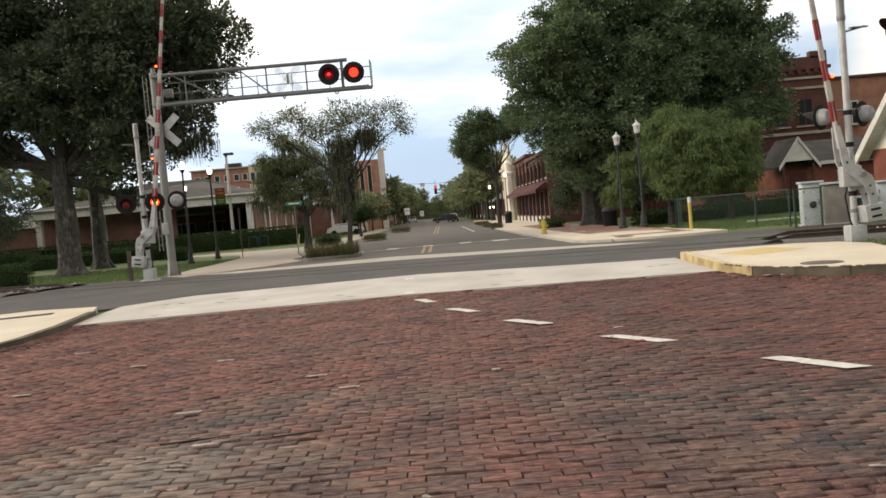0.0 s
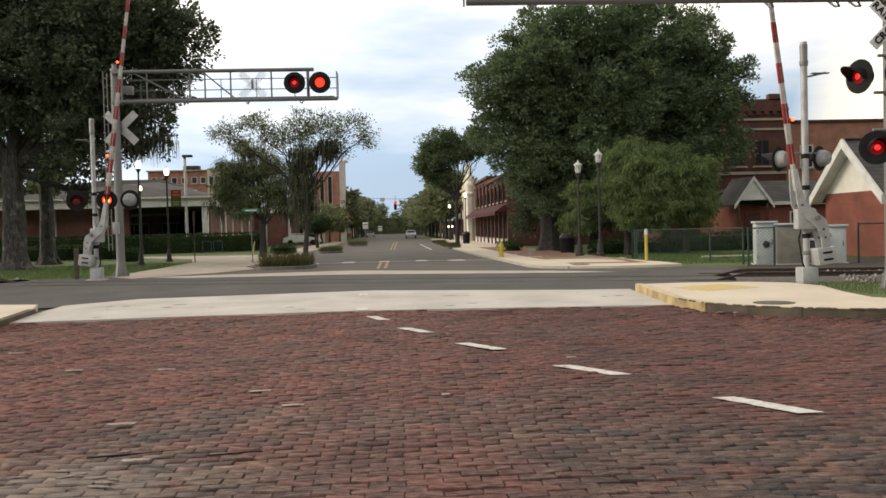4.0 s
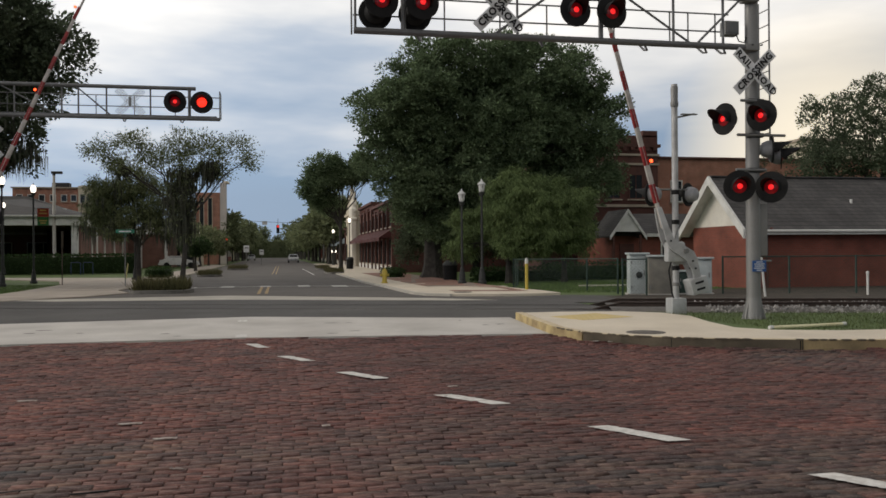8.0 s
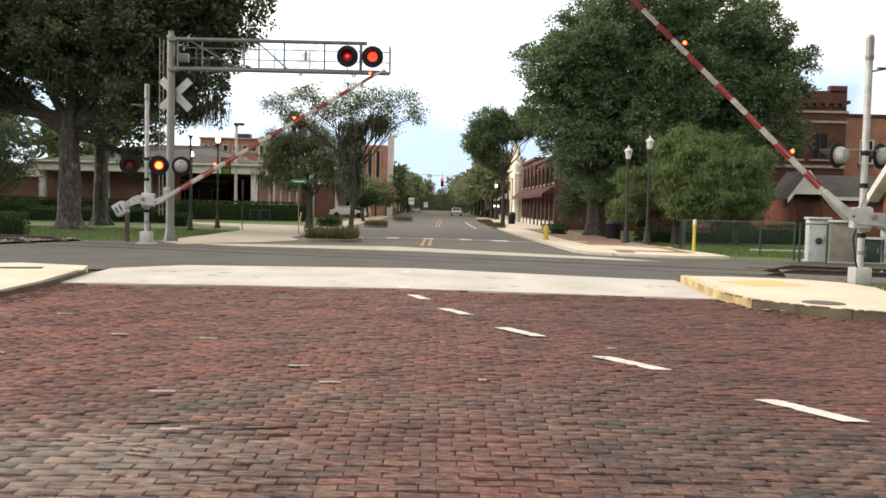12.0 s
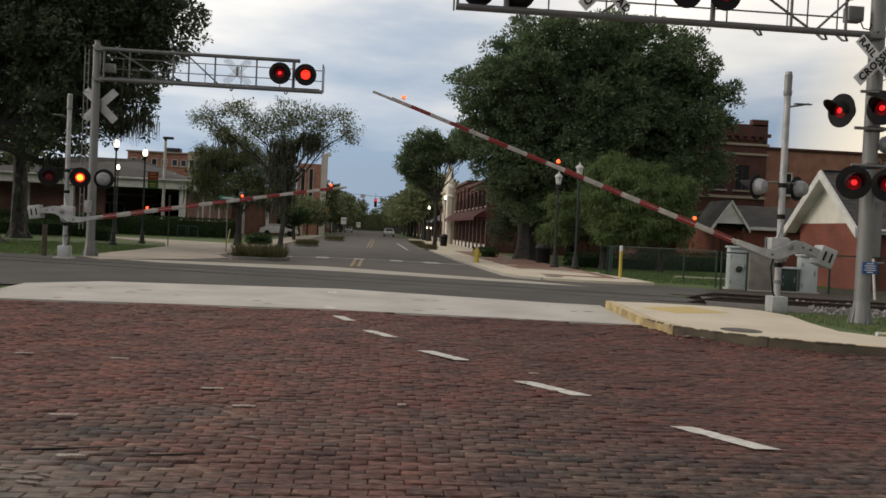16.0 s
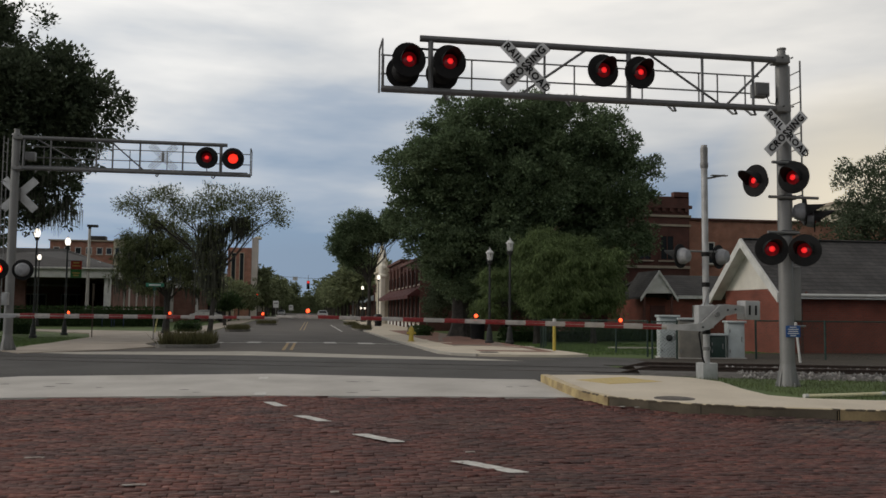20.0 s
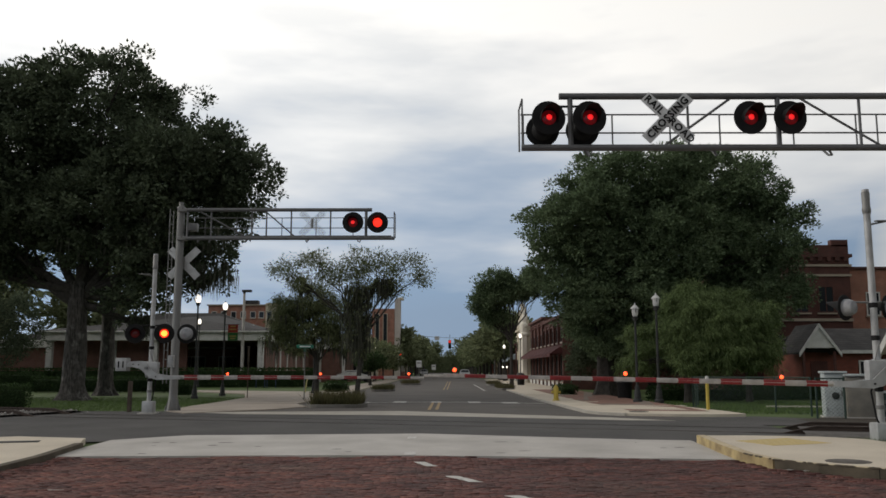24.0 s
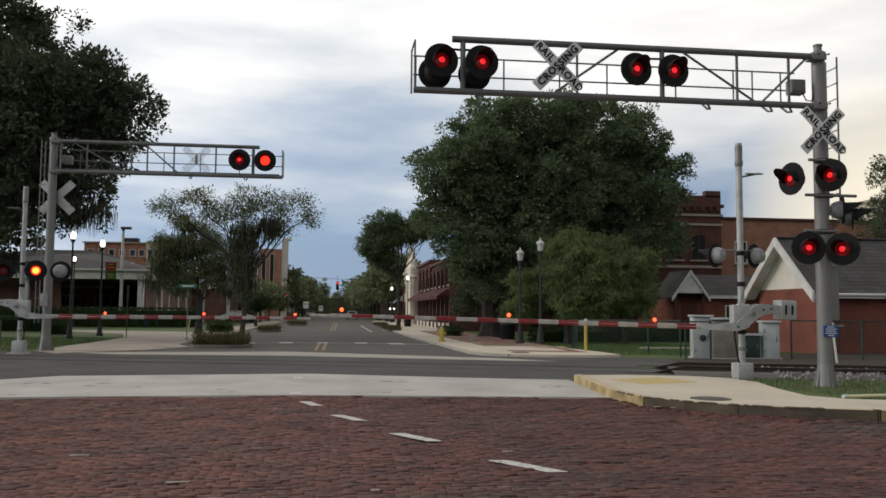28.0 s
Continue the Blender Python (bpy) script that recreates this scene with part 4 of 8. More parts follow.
def head(parent, m, lit=True, back=False, r=0.31):
    """A flashing-light head facing local -y: round black backing, hood, lens, housing."""
    hd = part("light_head", lathe(B(), [(r, -0.012), (r, 0.008), (r * 0.62, 0.012), (r * 0.4, 0.012)], 28, pose(0, 0, 0, -90, 0, 0)), M_BLACK, parent,
              "black round backing with a hooded red lens")
    hd.matrix_basis = m
    part("housing", lathe(B(), [(r * 0.66, 0.010), (r * 0.66, 0.09), (r * 0.5, 0.19), (r * 0.22, 0.235), (0, 0.24)], 24, pose(0, 0, 0, -90, 0, 0)), M_HOUSING if back else M_BLACK, hd, "grey domed lamp housing" if back else "")
    hood = B()
    n, ro = 14, r * 0.52
    rings = []
    for i in range(n + 1):
        a = radians(-25 + 230 * i / n)
        depth = 0.12 + 0.26 * max(0, math.sin(a)) ** 0.7
        rings.append([hood.verts.new((rr * math.cos(a), y, rr * math.sin(a))) for rr, y in ((ro, -0.01), (ro, -depth), (ro + 0.008, -depth), (ro + 0.008, -0.01))])
    for a, b in zip(rings, rings[1:]):
        for k in range(4):
            hood.faces.new((a[k], b[k], b[(k + 1) % 4], a[(k + 1) % 4]))
    hood.faces.new(rings[0])
    hood.faces.new(rings[-1][::-1])
    bmesh.ops.recalc_face_normals(hood, faces=hood.faces)
    part("hood", hood, M_BLACK, hd)
    part("lens", lathe(B(), [(r * 0.44, 0.0), (r * 0.43, 0.014), (r * 0.28, 0.03), (0, 0.036)], 24, pose(0, -0.012, 0, 90, 0, 0)), M_LENS if lit in (1, 3) else M_LENSMID if lit == 2 else M_LENSDIM, hd, "red lens")
    if lit in (1, 2):
        part("bulb_glow", lathe(B(), [(r * (0.31 if lit == 1 else 0.17), 0.036), (r * 0.08, 0.044), (0, 0.046)], 14, pose(0, -0.012, 0, 90, 0, 0)), M_LENSCORE if lit == 1 else M_LENSRED, hd, "bright lit centre of the lens")
    return hd


def gantry(m, side, bottom, height, lettered, label, lattice):
    """A cantilever over the street: pole, two chords, bracing, walkway rails, ladder, heads and crossbucks. side: +1 when the arm goes to -x."""
    g = thing("signal_gantry", m, label, "railway signal", "cantilever signals at the crossing")
    z0, z1 = bottom, bottom + height
    s = -side
    part("pole", tube(B(), [(0, 0, 0.4), (0, 0, 3.0), (0, 0, z1 + 0.1)], [0.140, 0.134, 0.126], 22), M_GALV, g)
    part("cap", lathe(B(), [(0.145, z1 + 0.06), (0.145, z1 + 0.13), (0.08, z1 + 0.16), (0.075, z1 + 0.25), (0.09, z1 + 0.26), (0.09, z1 + 0.29), (0, z1 + 0.30)], 18), M_GALV, g)
    bm = lathe(B(), [(0.27, 0), (0.27, 0.03), (0.20, 0.045), (0.165, 0.3), (0.142, 0.52)], 20)
    for k in range(6):
        turn = pose(0, 0, 0, 0, 0, 15 + 60 * k)
        fin = [bm.verts.new(turn @ Vector((x, y, z))) for y in (-0.012, 0.012) for x, z in ((0.14, 0.03), (0.26, 0.03), (0.23, 0.10), (0.145, 0.47))]
        bm.faces.new(fin[:4])
        bm.faces.new(fin[4:][::-1])
        for i in range(4):
            bm.faces.new((fin[i], fin[i + 4], fin[(i + 1) % 4 + 4], fin[(i + 1) % 4]))
    bmesh.ops.recalc_face_normals(bm, faces=bm.faces)
    part("base_flange", bm, M_GALV, g, "flared steel foot with ribs")
    for k in range(4):
        p = pose(0, 0, 0, 0, 0, 90 * k) @ Vector((0.24, 0, 0.03))
        part("bolt", lathe(B(), [(0.03, 0), (0.03, 0.08), (0.018, 0.09), (0.018, 0.14), (0, 0.145)], 6, Matrix.Translation(p)), M_GALV, g)
    L, T, ups, braces, posts = lattice
    for z, ln in ((z0, L), (z1, T)):
        part("chord", tube(B(), [(0, -0.16, z), (s * ln, -0.16, z)], 0.062, 14), M_TRUSS, g)
    for x, r in ups:
        part("upright", tube(B(), [(s * x, -0.16, z0), (s * x, -0.16, z1)], r, 8), M_TRUSS, g)
    for xa, xb in braces:
        part("brace", tube(B(), [(s * xa, -0.16, z0), (s * xb, -0.16, z1)], 0.024, 8), M_TRUSS, g)
    for z in (z0 + 0.47, z0 + 0.83):
        part("walkway_rail", tube(B(), [(s * 0.2, 0.52, z), (s * (L - 0.05), 0.52, z)], 0.016, 6), M_TRUSS, g)
    for x in posts:
        part("rail_post", tube(B(), [(s * x, 0.52, z0 + 0.16), (s * x, 0.52, z0 + 0.84)], 0.016, 6), M_TRUSS, g)
    part("walkway_edge", box(B(), (s * L / 2, 0.50, z0 + 0.17), (L - 0.3, 0.03, 0.06)), M_TRUSS, g, smooth=0)
    part("end_rail", tube(B(), [(s * (L - 0.02), -0.16, z0), (s * (L - 0.02), -0.16, z0 + 0.92), (s * (L - 0.02), 0.52, z0 + 0.92), (s * (L - 0.02), 0.52, z0 + 0.1)], 0.018, 6), M_TRUSS, g)
    for x in (0.55, 0.95, 2.2, 4.3, L - 1.3):
        part("bracket", tube(B(), [(s * (x + 0.16), -0.16, z0 - 0.04), (s * (x + 0.10), -0.14, z0 - 0.13), (s * x, 0.2, z0 - 0.05), (s * x, 0.5, z0 + 0.15)], 0.022, 6), M_TRUSS, g)
    for z in (z1, z0):
        part("clamp", box(B(), (s * 0.10, -0.10, z), (0.30, 0.26, 0.13), None, 0.02), M_GALV, g)
        for e in (-1, 1):
            part("clamp_bolt", tube(B(), [(s * 0.02 + e * 0.10, -0.26, z + 0.04), (s * 0.02 + e * 0.10, -0.20, z + 0.04)], 0.016, 6), M_DARKMETAL, g)
    jb = part("junction_box", box(B(), (s * 0.42, 0.1, z0 + 0.42), (0.30, 0.22, 0.28), None, 0.015), M_GALV, g)
    part("box_lid", box(B(), (s * 0.42, -0.02, z0 + 0.42), (0.24, 0.02, 0.22), None, 0.006), M_TRUSS, jb)
    part("cable_loop", tube(B(), [(s * 0.34, 0.0, z0 + 0.30), (s * 0.30, -0.05, z0 + 0.14), (s * 0.18, -0.05, z0 + 0.12), (s * 0.10, 0.0, z0 + 0.3)], 0.014, 6), M_BLACK, g)
    # ladder on the far side of the pole
    lx = -s * 0.36
    for yy in (-0.05, 0.33):
        part("ladder_rail", tube(B(), [(lx, yy, 0.9 if not lettered else 3.4), (lx, yy, z1 + 0.05)], 0.018, 6), M_GALV, g)
    zz = 1.1 if not lettered else 3.5
    while zz < z1:
        part("rung", tube(B(), [(lx, -0.05, zz), (lx, 0.33, zz)], 0.011, 6), M_GALV, g)
        zz += 0.31
    # heads on the arm
    zc = (z0 + z1) / 2 + 0.02
    if lettered:
        for x, d in ((7.10, 0.37), (3.47, 0.36)):
            for e in (-1, 1):
                head(g, pose(s * x + e * d, -0.36, zc, 0, 0, 6), 2)
                part("head_arm", tube(B(), [(s * x, -0.16, zc + 0.27), (s * x + e * d, -0.18, zc + 0.27), (s * x + e * d, -0.2, zc + 0.1)], 0.022, 6), M_BLACK, g)
        for e in (-1, 1):
            head(g, pose(s * 7.16 + e * 0.37, 0.12, zc - 0.10, 0, 0, 180), 0)
        crossbuck(g, pose(s * 5.30, -0.25, zc + 0.02) @ Matrix.Scale(0.94, 4))
        crossbuck(g, pose(-0.10, -0.24, z0 - 0.50) @ Matrix.Scale(0.92, 4))
    else:
        for x, d in ((6.41, 0.42),):
            for e in (-1, 1):
                head(g, pose(s * x + e * d, -0.36, zc, 0, 0, 0), 3 if e > 0 else 2, r=0.36)
        crossbuck(g, pose(s * 4.53, 0.10, zc + 0.05) @ Matrix.Scale(0.92, 4), False, True)
        crossbuck(g, pose(0.07, 0.25, z0 - 0.80) @ Matrix.Scale(1.15, 4), False)
    return g


gr = gantry(pose(9.34, 15.35, ground_z(15.35)), 1, 5.50 - 0.03, 0.97, True, "grey steel cantilever signal with red lights and lettered crossbucks",
            (7.95, 7.25, ((0.71, 0.028), (1.76, 0.028), (3.25, 0.05), (4.9, 0.024), (7.05, 0.05)), ((1.35, 2.9), (1.3, 0.3), (5.4, 4.05)), (0.5, 1.1, 1.5, 2.7, 4.1, 5.05, 6.15, 7.85)))
# heads on its pole
for x, z, turn, lit, b in ((-0.80, 4.01, -74, 2, 0), (0.0, 4.10, -58, 2, 0), (-0.49, 2.71, -16, 2, 0), (0.20, 2.70, -46, 2, 0)):
    head(gr, pose(x, -0.34, z, 0, 0, turn), lit)
for x, z, turn in ((0.40, 3.48, 66), (0.60, 3.36, 58)):
    head(gr, pose(x, -0.05, z, 0, 0, turn), 0, True, r=0.27)
for xa, xb, z in ((-0.34, 0.0, 4.42), (-0.42, 0.62, 3.74), (-0.45, 0.2, 3.05)):
    part("crossarm", tube(B(), [(xa, -0.16, z), (xb, -0.16, z)], 0.03, 8), M_GALV, gr)
    part("crossarm_clamp", box(B(), (0, -0.10, z), (0.33, 0.14, 0.09), None, 0.02), M_DARKMETAL, gr)
part("cable_case", box(B(), (0.235, 0.08, 1.88), (0.20, 0.12, 1.05), None, 0.015), M_GALV, gr, "narrow grey steel cable case")
sg = part("blue_notice", box(B(), (0.0, -0.21, 1.15), (0.30, 0.008, 0.22), None, 0.003), M_BLUE, gr, "blue enamel notice plate")
bm = B()
for k, w in enumerate((0.14, 0.22, 0.20, 0.23, 0.12)):
    box(bm, (0.0, -0.216, 1.23 - 0.04 * k), (w, 0.003, 0.016))
part("notice_lines", bm, M_SIGNWHITE, sg, "unreadable white lines")
part("notice_bracket", tube(B(), [(0.1, -0.15, 1.25), (0.30, -0.15, 1.25)], 0.02, 6), M_GALV, gr)

gl = gantry(pose(-9.15, 29.0, ground_z(29.0)), -1, 5.83, 0.99, False, "grey steel cantilever signal beside the lawn with a lit red light",
            (7.40, 6.62, ((0.28, 0.035), (1.1, 0.028), (2.5, 0.03), (3.0, 0.028), (3.85, 0.028), (5.2, 0.028), (6.42, 0.05)), ((2.4, 0.6), (4.05, 2.9)), (0.7, 1.8, 3.4, 4.6, 5.9)))
part("relay_case", box(B(), (-0.02, -0.3, 1.65), (0.18, 0.2, 0.4), None, 0.02), M_SILVER, gl)


# ---------------------------------------------------------------- gates
DROP = 0.29


def gate(m, s, reach, label):
    """A gate: mast on a cast base, backlights, mechanism, and an arm that turns about the mechanism's shaft. s: the arm's direction along x."""
    g = thing("crossing_gate", m, label, "crossing gate", "gates at the railway crossing")
    part("base_casting", box(B(), (0, 0, 0.20), (0.34, 0.34, 0.40), None, 0.03), M_SILVER, g)
    part("base_plate", box(B(), (0, 0, 0.02), (0.52, 0.52, 0.05), None, 0.01), M_CONCGREY, g)
    part("mast", tube(B(), [(0, 0, 0.3), (0, 0, 5.05)], 0.068, 16), M_SILVER, g)
    bm = lathe(B(), [(0.075, 4.55), (0.085, 4.60), (0.085, 4.66), (0.075, 4.68), (0.08, 4.98), (0.06, 5.02), (0.0, 5.04)], 14)
    part("mast_top", bm, M_GALV, g)
    bm = tube(B(), [(0, 0, 4.32), (-s * 0.42, -0.1, 4.40)], 0.02, 6)
    box(bm, (-s * 0.30, -0.08, 4.39), (0.36, 0.10, 0.02))
    part("bell_bracket", bm, M_GALV, g)
    part("light_arm", tube(B(), [(-0.42, 0.05, 2.76), (0.42, 0.05, 2.76)], 0.022, 8), M_BLACK if s > 0 else M_GALV, g)
    for e in (-0.46, 0.42) if s < 0 else (-0.50, 0.42, 1.05):
        facing = 180 if s < 0 or e > 1 else 0
        head(g, pose(e if s > 0 else e - 0.03, 0.16 if facing else -0.12, 2.50 if s > 0 else 2.66, 0, 0, facing + (34 if s < 0 else 0 if e > 1 else 18)), 1 if (s > 0 and 0 < e < 1) else 0, s < 0 or e > 1, r=0.31 if s > 0 else 0.26)
    # mechanism housing
    part("mechanism_housing", box(B(), (s * 0.12, -0.19, 1.40), (0.40, 0.22, 0.42), None, 0.04), M_SILVER, g)
    part("mount", box(B(), (0, -0.06, 1.38), (0.22, 0.16, 0.5), None, 0.02), M_SILVER, g)
    part("cable", tube(B(), [(s * 0.12, -0.1, 1.3), (s * 0.22, -0.12, 1.0), (s * 0.14, -0.1, 0.5), (s * 0.06, -0.05, 0.35)], 0.018, 6), M_BLACK, g)
    part("brace_rod", tube(B(), [(-s * 0.02, -0.10, 1.95), (s * 0.16, -0.20, 1.55)], 0.014, 6), M_GALV, g)
    for z in (2.05, 2.70, 1.05):
        part("clamp_band", lathe(B(), [(0.068, z - 0.05), (0.086, z - 0.04), (0.086, z + 0.04), (0.068, z + 0.05)], 12), M_BLACK, g)
    part("clamp_band", lathe(B(), [(0.07, 0.66), (0.085, 0.67), (0.085, 0.73), (0.07, 0.74)], 12), M_GALV, g)
    fat = 1.3 if s > 0 else 1.0
    # the moving arm, drawn level, turning about (0, 0, 0)
    arm = part("gate_arm", tube(B(), [(s * 0.6, 0, -DROP), (s * reach * 0.5, 0, -DROP), (s * reach, 0, -DROP - 0.015)], [0.050 * fat, 0.038 * fat, 0.025 * fat], 8), M_ARMWHITE, g, "long red and white striped barrier arm")
    step, x, red = 0.415, 1.15, True
    while x + step < reach:
        if red:
            h = fat * (0.122 - 0.06 * x / reach)
            part("red_stripe", box(B(), (s * (x + step / 2), -0.004, -DROP), (step, h * 0.72, h), pose(0, 0, 0), 0.012), M_RED, arm, "red reflective stripe")
        else:
            h = fat * (0.117 - 0.06 * x / reach)
            part("white_stripe", box(B(), (s * (x + step / 2), -0.004, -DROP), (step, h * 0.70, h), pose(0, 0, 0), 0.012), M_ARMWHITE, arm)
        x, red = x + step, not red
    for q in ((8.4, 5.08, 2.05) if s < 0 else (8.15, 5.4, 2.5)):
        part("arm_light", box(B(), (s * q, -0.01, 0.11 - DROP), (0.075, 0.07, 0.08), None, 0.02), M_LENSDIM, arm, "small lit red lamp")
        part("lamp_glow", lathe(B(), [(0.038, 0), (0.032, 0.016), (0, 0.024)], 12, pose(s * q, -0.05, 0.11 - DROP, 90, 0, 0)), M_ARMLAMP, arm)
    bm = B()
    # curved counterweight brackets behind the shaft
    for yy in (-0.13, 0.13):
        path = [(s * 1.05, 0.0, -DROP), (s * 0.60, 0.0, -DROP), (s * 0.32, 0, -0.27), (s * 0.12, 0, -0.15), (-s * 0.06, 0, 0.02), (-s * 0.22, 0, 0.10), (-s * 0.45, 0, 0.12), (-s * 0.80, 0, 0.11)]
        hs = [0.10, 0.13, 0.18, 0.31, 0.33, 0.24, 0.17, 0.15]
        pr = None
        for (px, _, pz), hh in zip(path, hs):
            cur = [bm.verts.new((px, yy * (0.5 if abs(px) > 0.9 and px * s > 0 else 1) + dy, pz + dz)) for dy, dz in ((-0.02, -hh / 2), (0.02, -hh / 2), (0.02, hh / 2), (-0.02, hh / 2))]
            if pr:
                for k in range(4):
                    bm.faces.new((pr[k], pr[(k + 1) % 4], cur[(k + 1) % 4], cur[k]))
            else:
                bm.faces.new(cur)
            pr = cur
        bm.faces.new(pr[::-1])
    bmesh.ops.recalc_face_normals(bm, faces=bm.faces)
    part("arm_bracket", bm, M_SILVER, arm, "grey curved counterweight bracket", smooth=0)
    part("counterweight", box(B(), (-s * 0.80, 0, 0.11), (0.34, 0.36, 0.40), None, 0.02), M_SILVER, arm, "grey iron counterweight")
    for q in (-0.07, 0.07):
        part("weight_slot", box(B(), (-s * 0.80 + q, -0.183, 0.11), (0.045, 0.008, 0.20), None, 0.002), M_BLACK, arm)
    part("shaft", tube(B(), [(0, -0.22, 0), (0, 0.24, 0)], 0.05, 12), M_GALV, arm)
    for px, pz in ((s * 0.30, -0.27), (-s * 0.25, 0.10), (-s * 0.42, 0.12)):
        part("bracket_bolt", tube(B(), [(px, -0.175, pz), (px, 0.175, pz)], 0.02, 8), M_DARKMETAL, arm)
    return g, arm


GATE_E, ARM_E = gate(pose(8.53, 17.07, ground_z(17.07)), -1, 9.0, "silver railway gate beside the pavement with a striped arm")
GATE_W, ARM_W = gate(pose(-9.30, 27.10, ground_z(27.1)), 1, 8.62, "silver railway gate beside the lawn with a striped arm")
PIVOT_Z = 1.42
ARM_E_ROWS = [(0, 83.0), (5.0, 83.0), (6.3, 83.0), (7.0, 80.8), (8.0, 74.5), (9.0, 67.1), (10.0, 59.2), (11.0, 51.1), (12.0, 43.1), (13.0, 36.6), (13.5, 33.2), (14.5, 27.5), (15.5, 22.0), (17.0, 14.1), (18.5, 6.5), (19.3, 2.4), (20.0, 1.2), (20.5, 1.2), (28.0, 1.4)]
ARM_W_ROWS = [(0, 82.0), (5.0, 82.0), (6.5, 78.0), (7.0, 74.0), (8.0, 65.9), (9.0, 56.2), (10.0, 46.9), (11.0, 38.2), (12.0, 31.4), (13.0, 25.4), (13.5, 21.8), (14.5, 16.5), (15.5, 12.1), (17.0, 6.0), (18.5, 1.6), (19.3, 0.2), (20.5, 0.0), (28.0, 0.0)]


def motions():
    walk(ARM_E, [(t, pose(0.05, -0.21, PIVOT_Z, 0, a, 0)) for t, a in ARM_E_ROWS])
    walk(ARM_W, [(t, pose(0, -0.21, PIVOT_Z, 0, -a, 0)) for t, a in ARM_W_ROWS])
    # two cars cross at the far junction
    walk(CAR_A, [(0, pose(-60, 146, -0.14, 0, 0, 90)), (9, pose(-22, 146, -0.14, 0, 0, 90)), (11, pose(-1.9, 145, -0.14, 0, 0, 80)), (13.5, pose(26, 146, -0.14, 0, 0, 90)), (28, pose(70, 146, -0.14, 0, 0, 90))])
    walk(CAR_B, [(0, pose(1.9, 150, -0.14, 0, 0, -90)), (2, pose(-24, 150, -0.14, 0, 0, -90)), (28, pose(-70, 150, -0.14, 0, 0, -90))])
    for k, b in enumerate(BIRDS):
        walk(b, [(0, pose(6.15 + 0.3 * k, 74, 8.15)), (10.1, pose(6.15 + 0.3 * k, 74, 8.15)), (11, pose(2.8 + 0.5 * k, 60, 11.2 - 0.25 * k)), (12.2, pose(6.5 + 0.5 * k, 52, 15.6)), (13.4, pose(12.0 + 0.6 * k, 50.2, 9.5)), (28, pose(12.0 + 0.6 * k, 50.2, 9.5))])

# ---------------------------------------------------------------- buildings
def walls(parent, x0, x1, y0, y1, z0, z1, material, t=0.3, skip=""):
    """Four walls that butt at the corners."""
    for key, c, s in (("s", ((x0 + x1) / 2, y0 + t / 2, (z0 + z1) / 2), (x1 - x0, t, z1 - z0)), ("n", ((x0 + x1) / 2, y1 - t / 2, (z0 + z1) / 2), (x1 - x0, t, z1 - z0)),
                      ("w", (x0 + t / 2, (y0 + y1) / 2, (z0 + z1) / 2), (t, y1 - y0 - 2 * t, z1 - z0)), ("e", (x1 - t / 2, (y0 + y1) / 2, (z0 + z1) / 2), (t, y1 - y0 - 2 * t, z1 - z0))):
        if key not in skip:
            part("wall", box(B(), c, s), material, parent, smooth=0)


def window(parent, c, w, h, turn=0, frame_mat=None, bars=1, sill=True, lit=None):
    """A framed window that faces local -y, turned about z, set 3 cm proud of its wall."""
    m = Matrix.Translation(c) @ pose(0, 0, 0, 0, 0, turn)
    fr = B()
    ring = [[fr.verts.new(m @ Vector((sx * (w / 2 - i), y, sz * (h / 2 - i)))) for sx, sz in ((-1, -1), (1, -1), (1, 1), (-1, 1))] for i, y in ((0, 0.03), (0, -0.07), (0.08, -0.07), (0.08, 0.03))]
    for a, b in zip(ring, ring[1:] + ring[:1]):
        for k in range(4):
            fr.faces.new((a[k], a[(k + 1) % 4], b[(k + 1) % 4], b[k]))
    bmesh.ops.recalc_face_normals(fr, faces=fr.faces)
    wd = part("window", fr, frame_mat or M_WHITE, parent, smooth=0)
    for k in range(bars):
        part("glazing_bar", box(B(), (-w / 2 + w * (k + 1) / (bars + 1), -0.02, 0), (0.05, 0.07, h - 0.16), m), frame_mat or M_WHITE, wd, smooth=0)
    part("pane", box(B(), (0, 0.0, 0), (w - 0.1, 0.02, h - 0.1), m), lit or M_GLASS, wd, smooth=0)
    if sill:
        part("sill", box(B(), (0, -0.06, -h / 2 - 0.05), (w + 0.2, 0.2, 0.1), m), M_STONE, wd, smooth=0)
    return wd


def roof_slab(a, b, c, d, t=0.14):
    """A sloping roof plane through four corners, with thickness."""
    bm = B()
    up = [bm.verts.new(p) for p in (a, b, c, d)]
    lo = [bm.verts.new((p[0], p[1], p[2] - t)) for p in (a, b, c, d)]
    bm.faces.new(up)
    bm.faces.new(lo[::-1])
    for i in range(4):
        bm.faces.new((lo[i], lo[(i + 1) % 4], up[(i + 1) % 4], up[i]))
    bmesh.ops.recalc_face_normals(bm, faces=bm.faces)
    return bm


# cream for the pinnacle, brightened to carry the lamplight on it
M_LAMPLITTRIM = mat("lamplit_cream_trim", (0.86, 0.82, 0.72), (0.76, 0.72, 0.62), rough=0.6, scale=1.5)
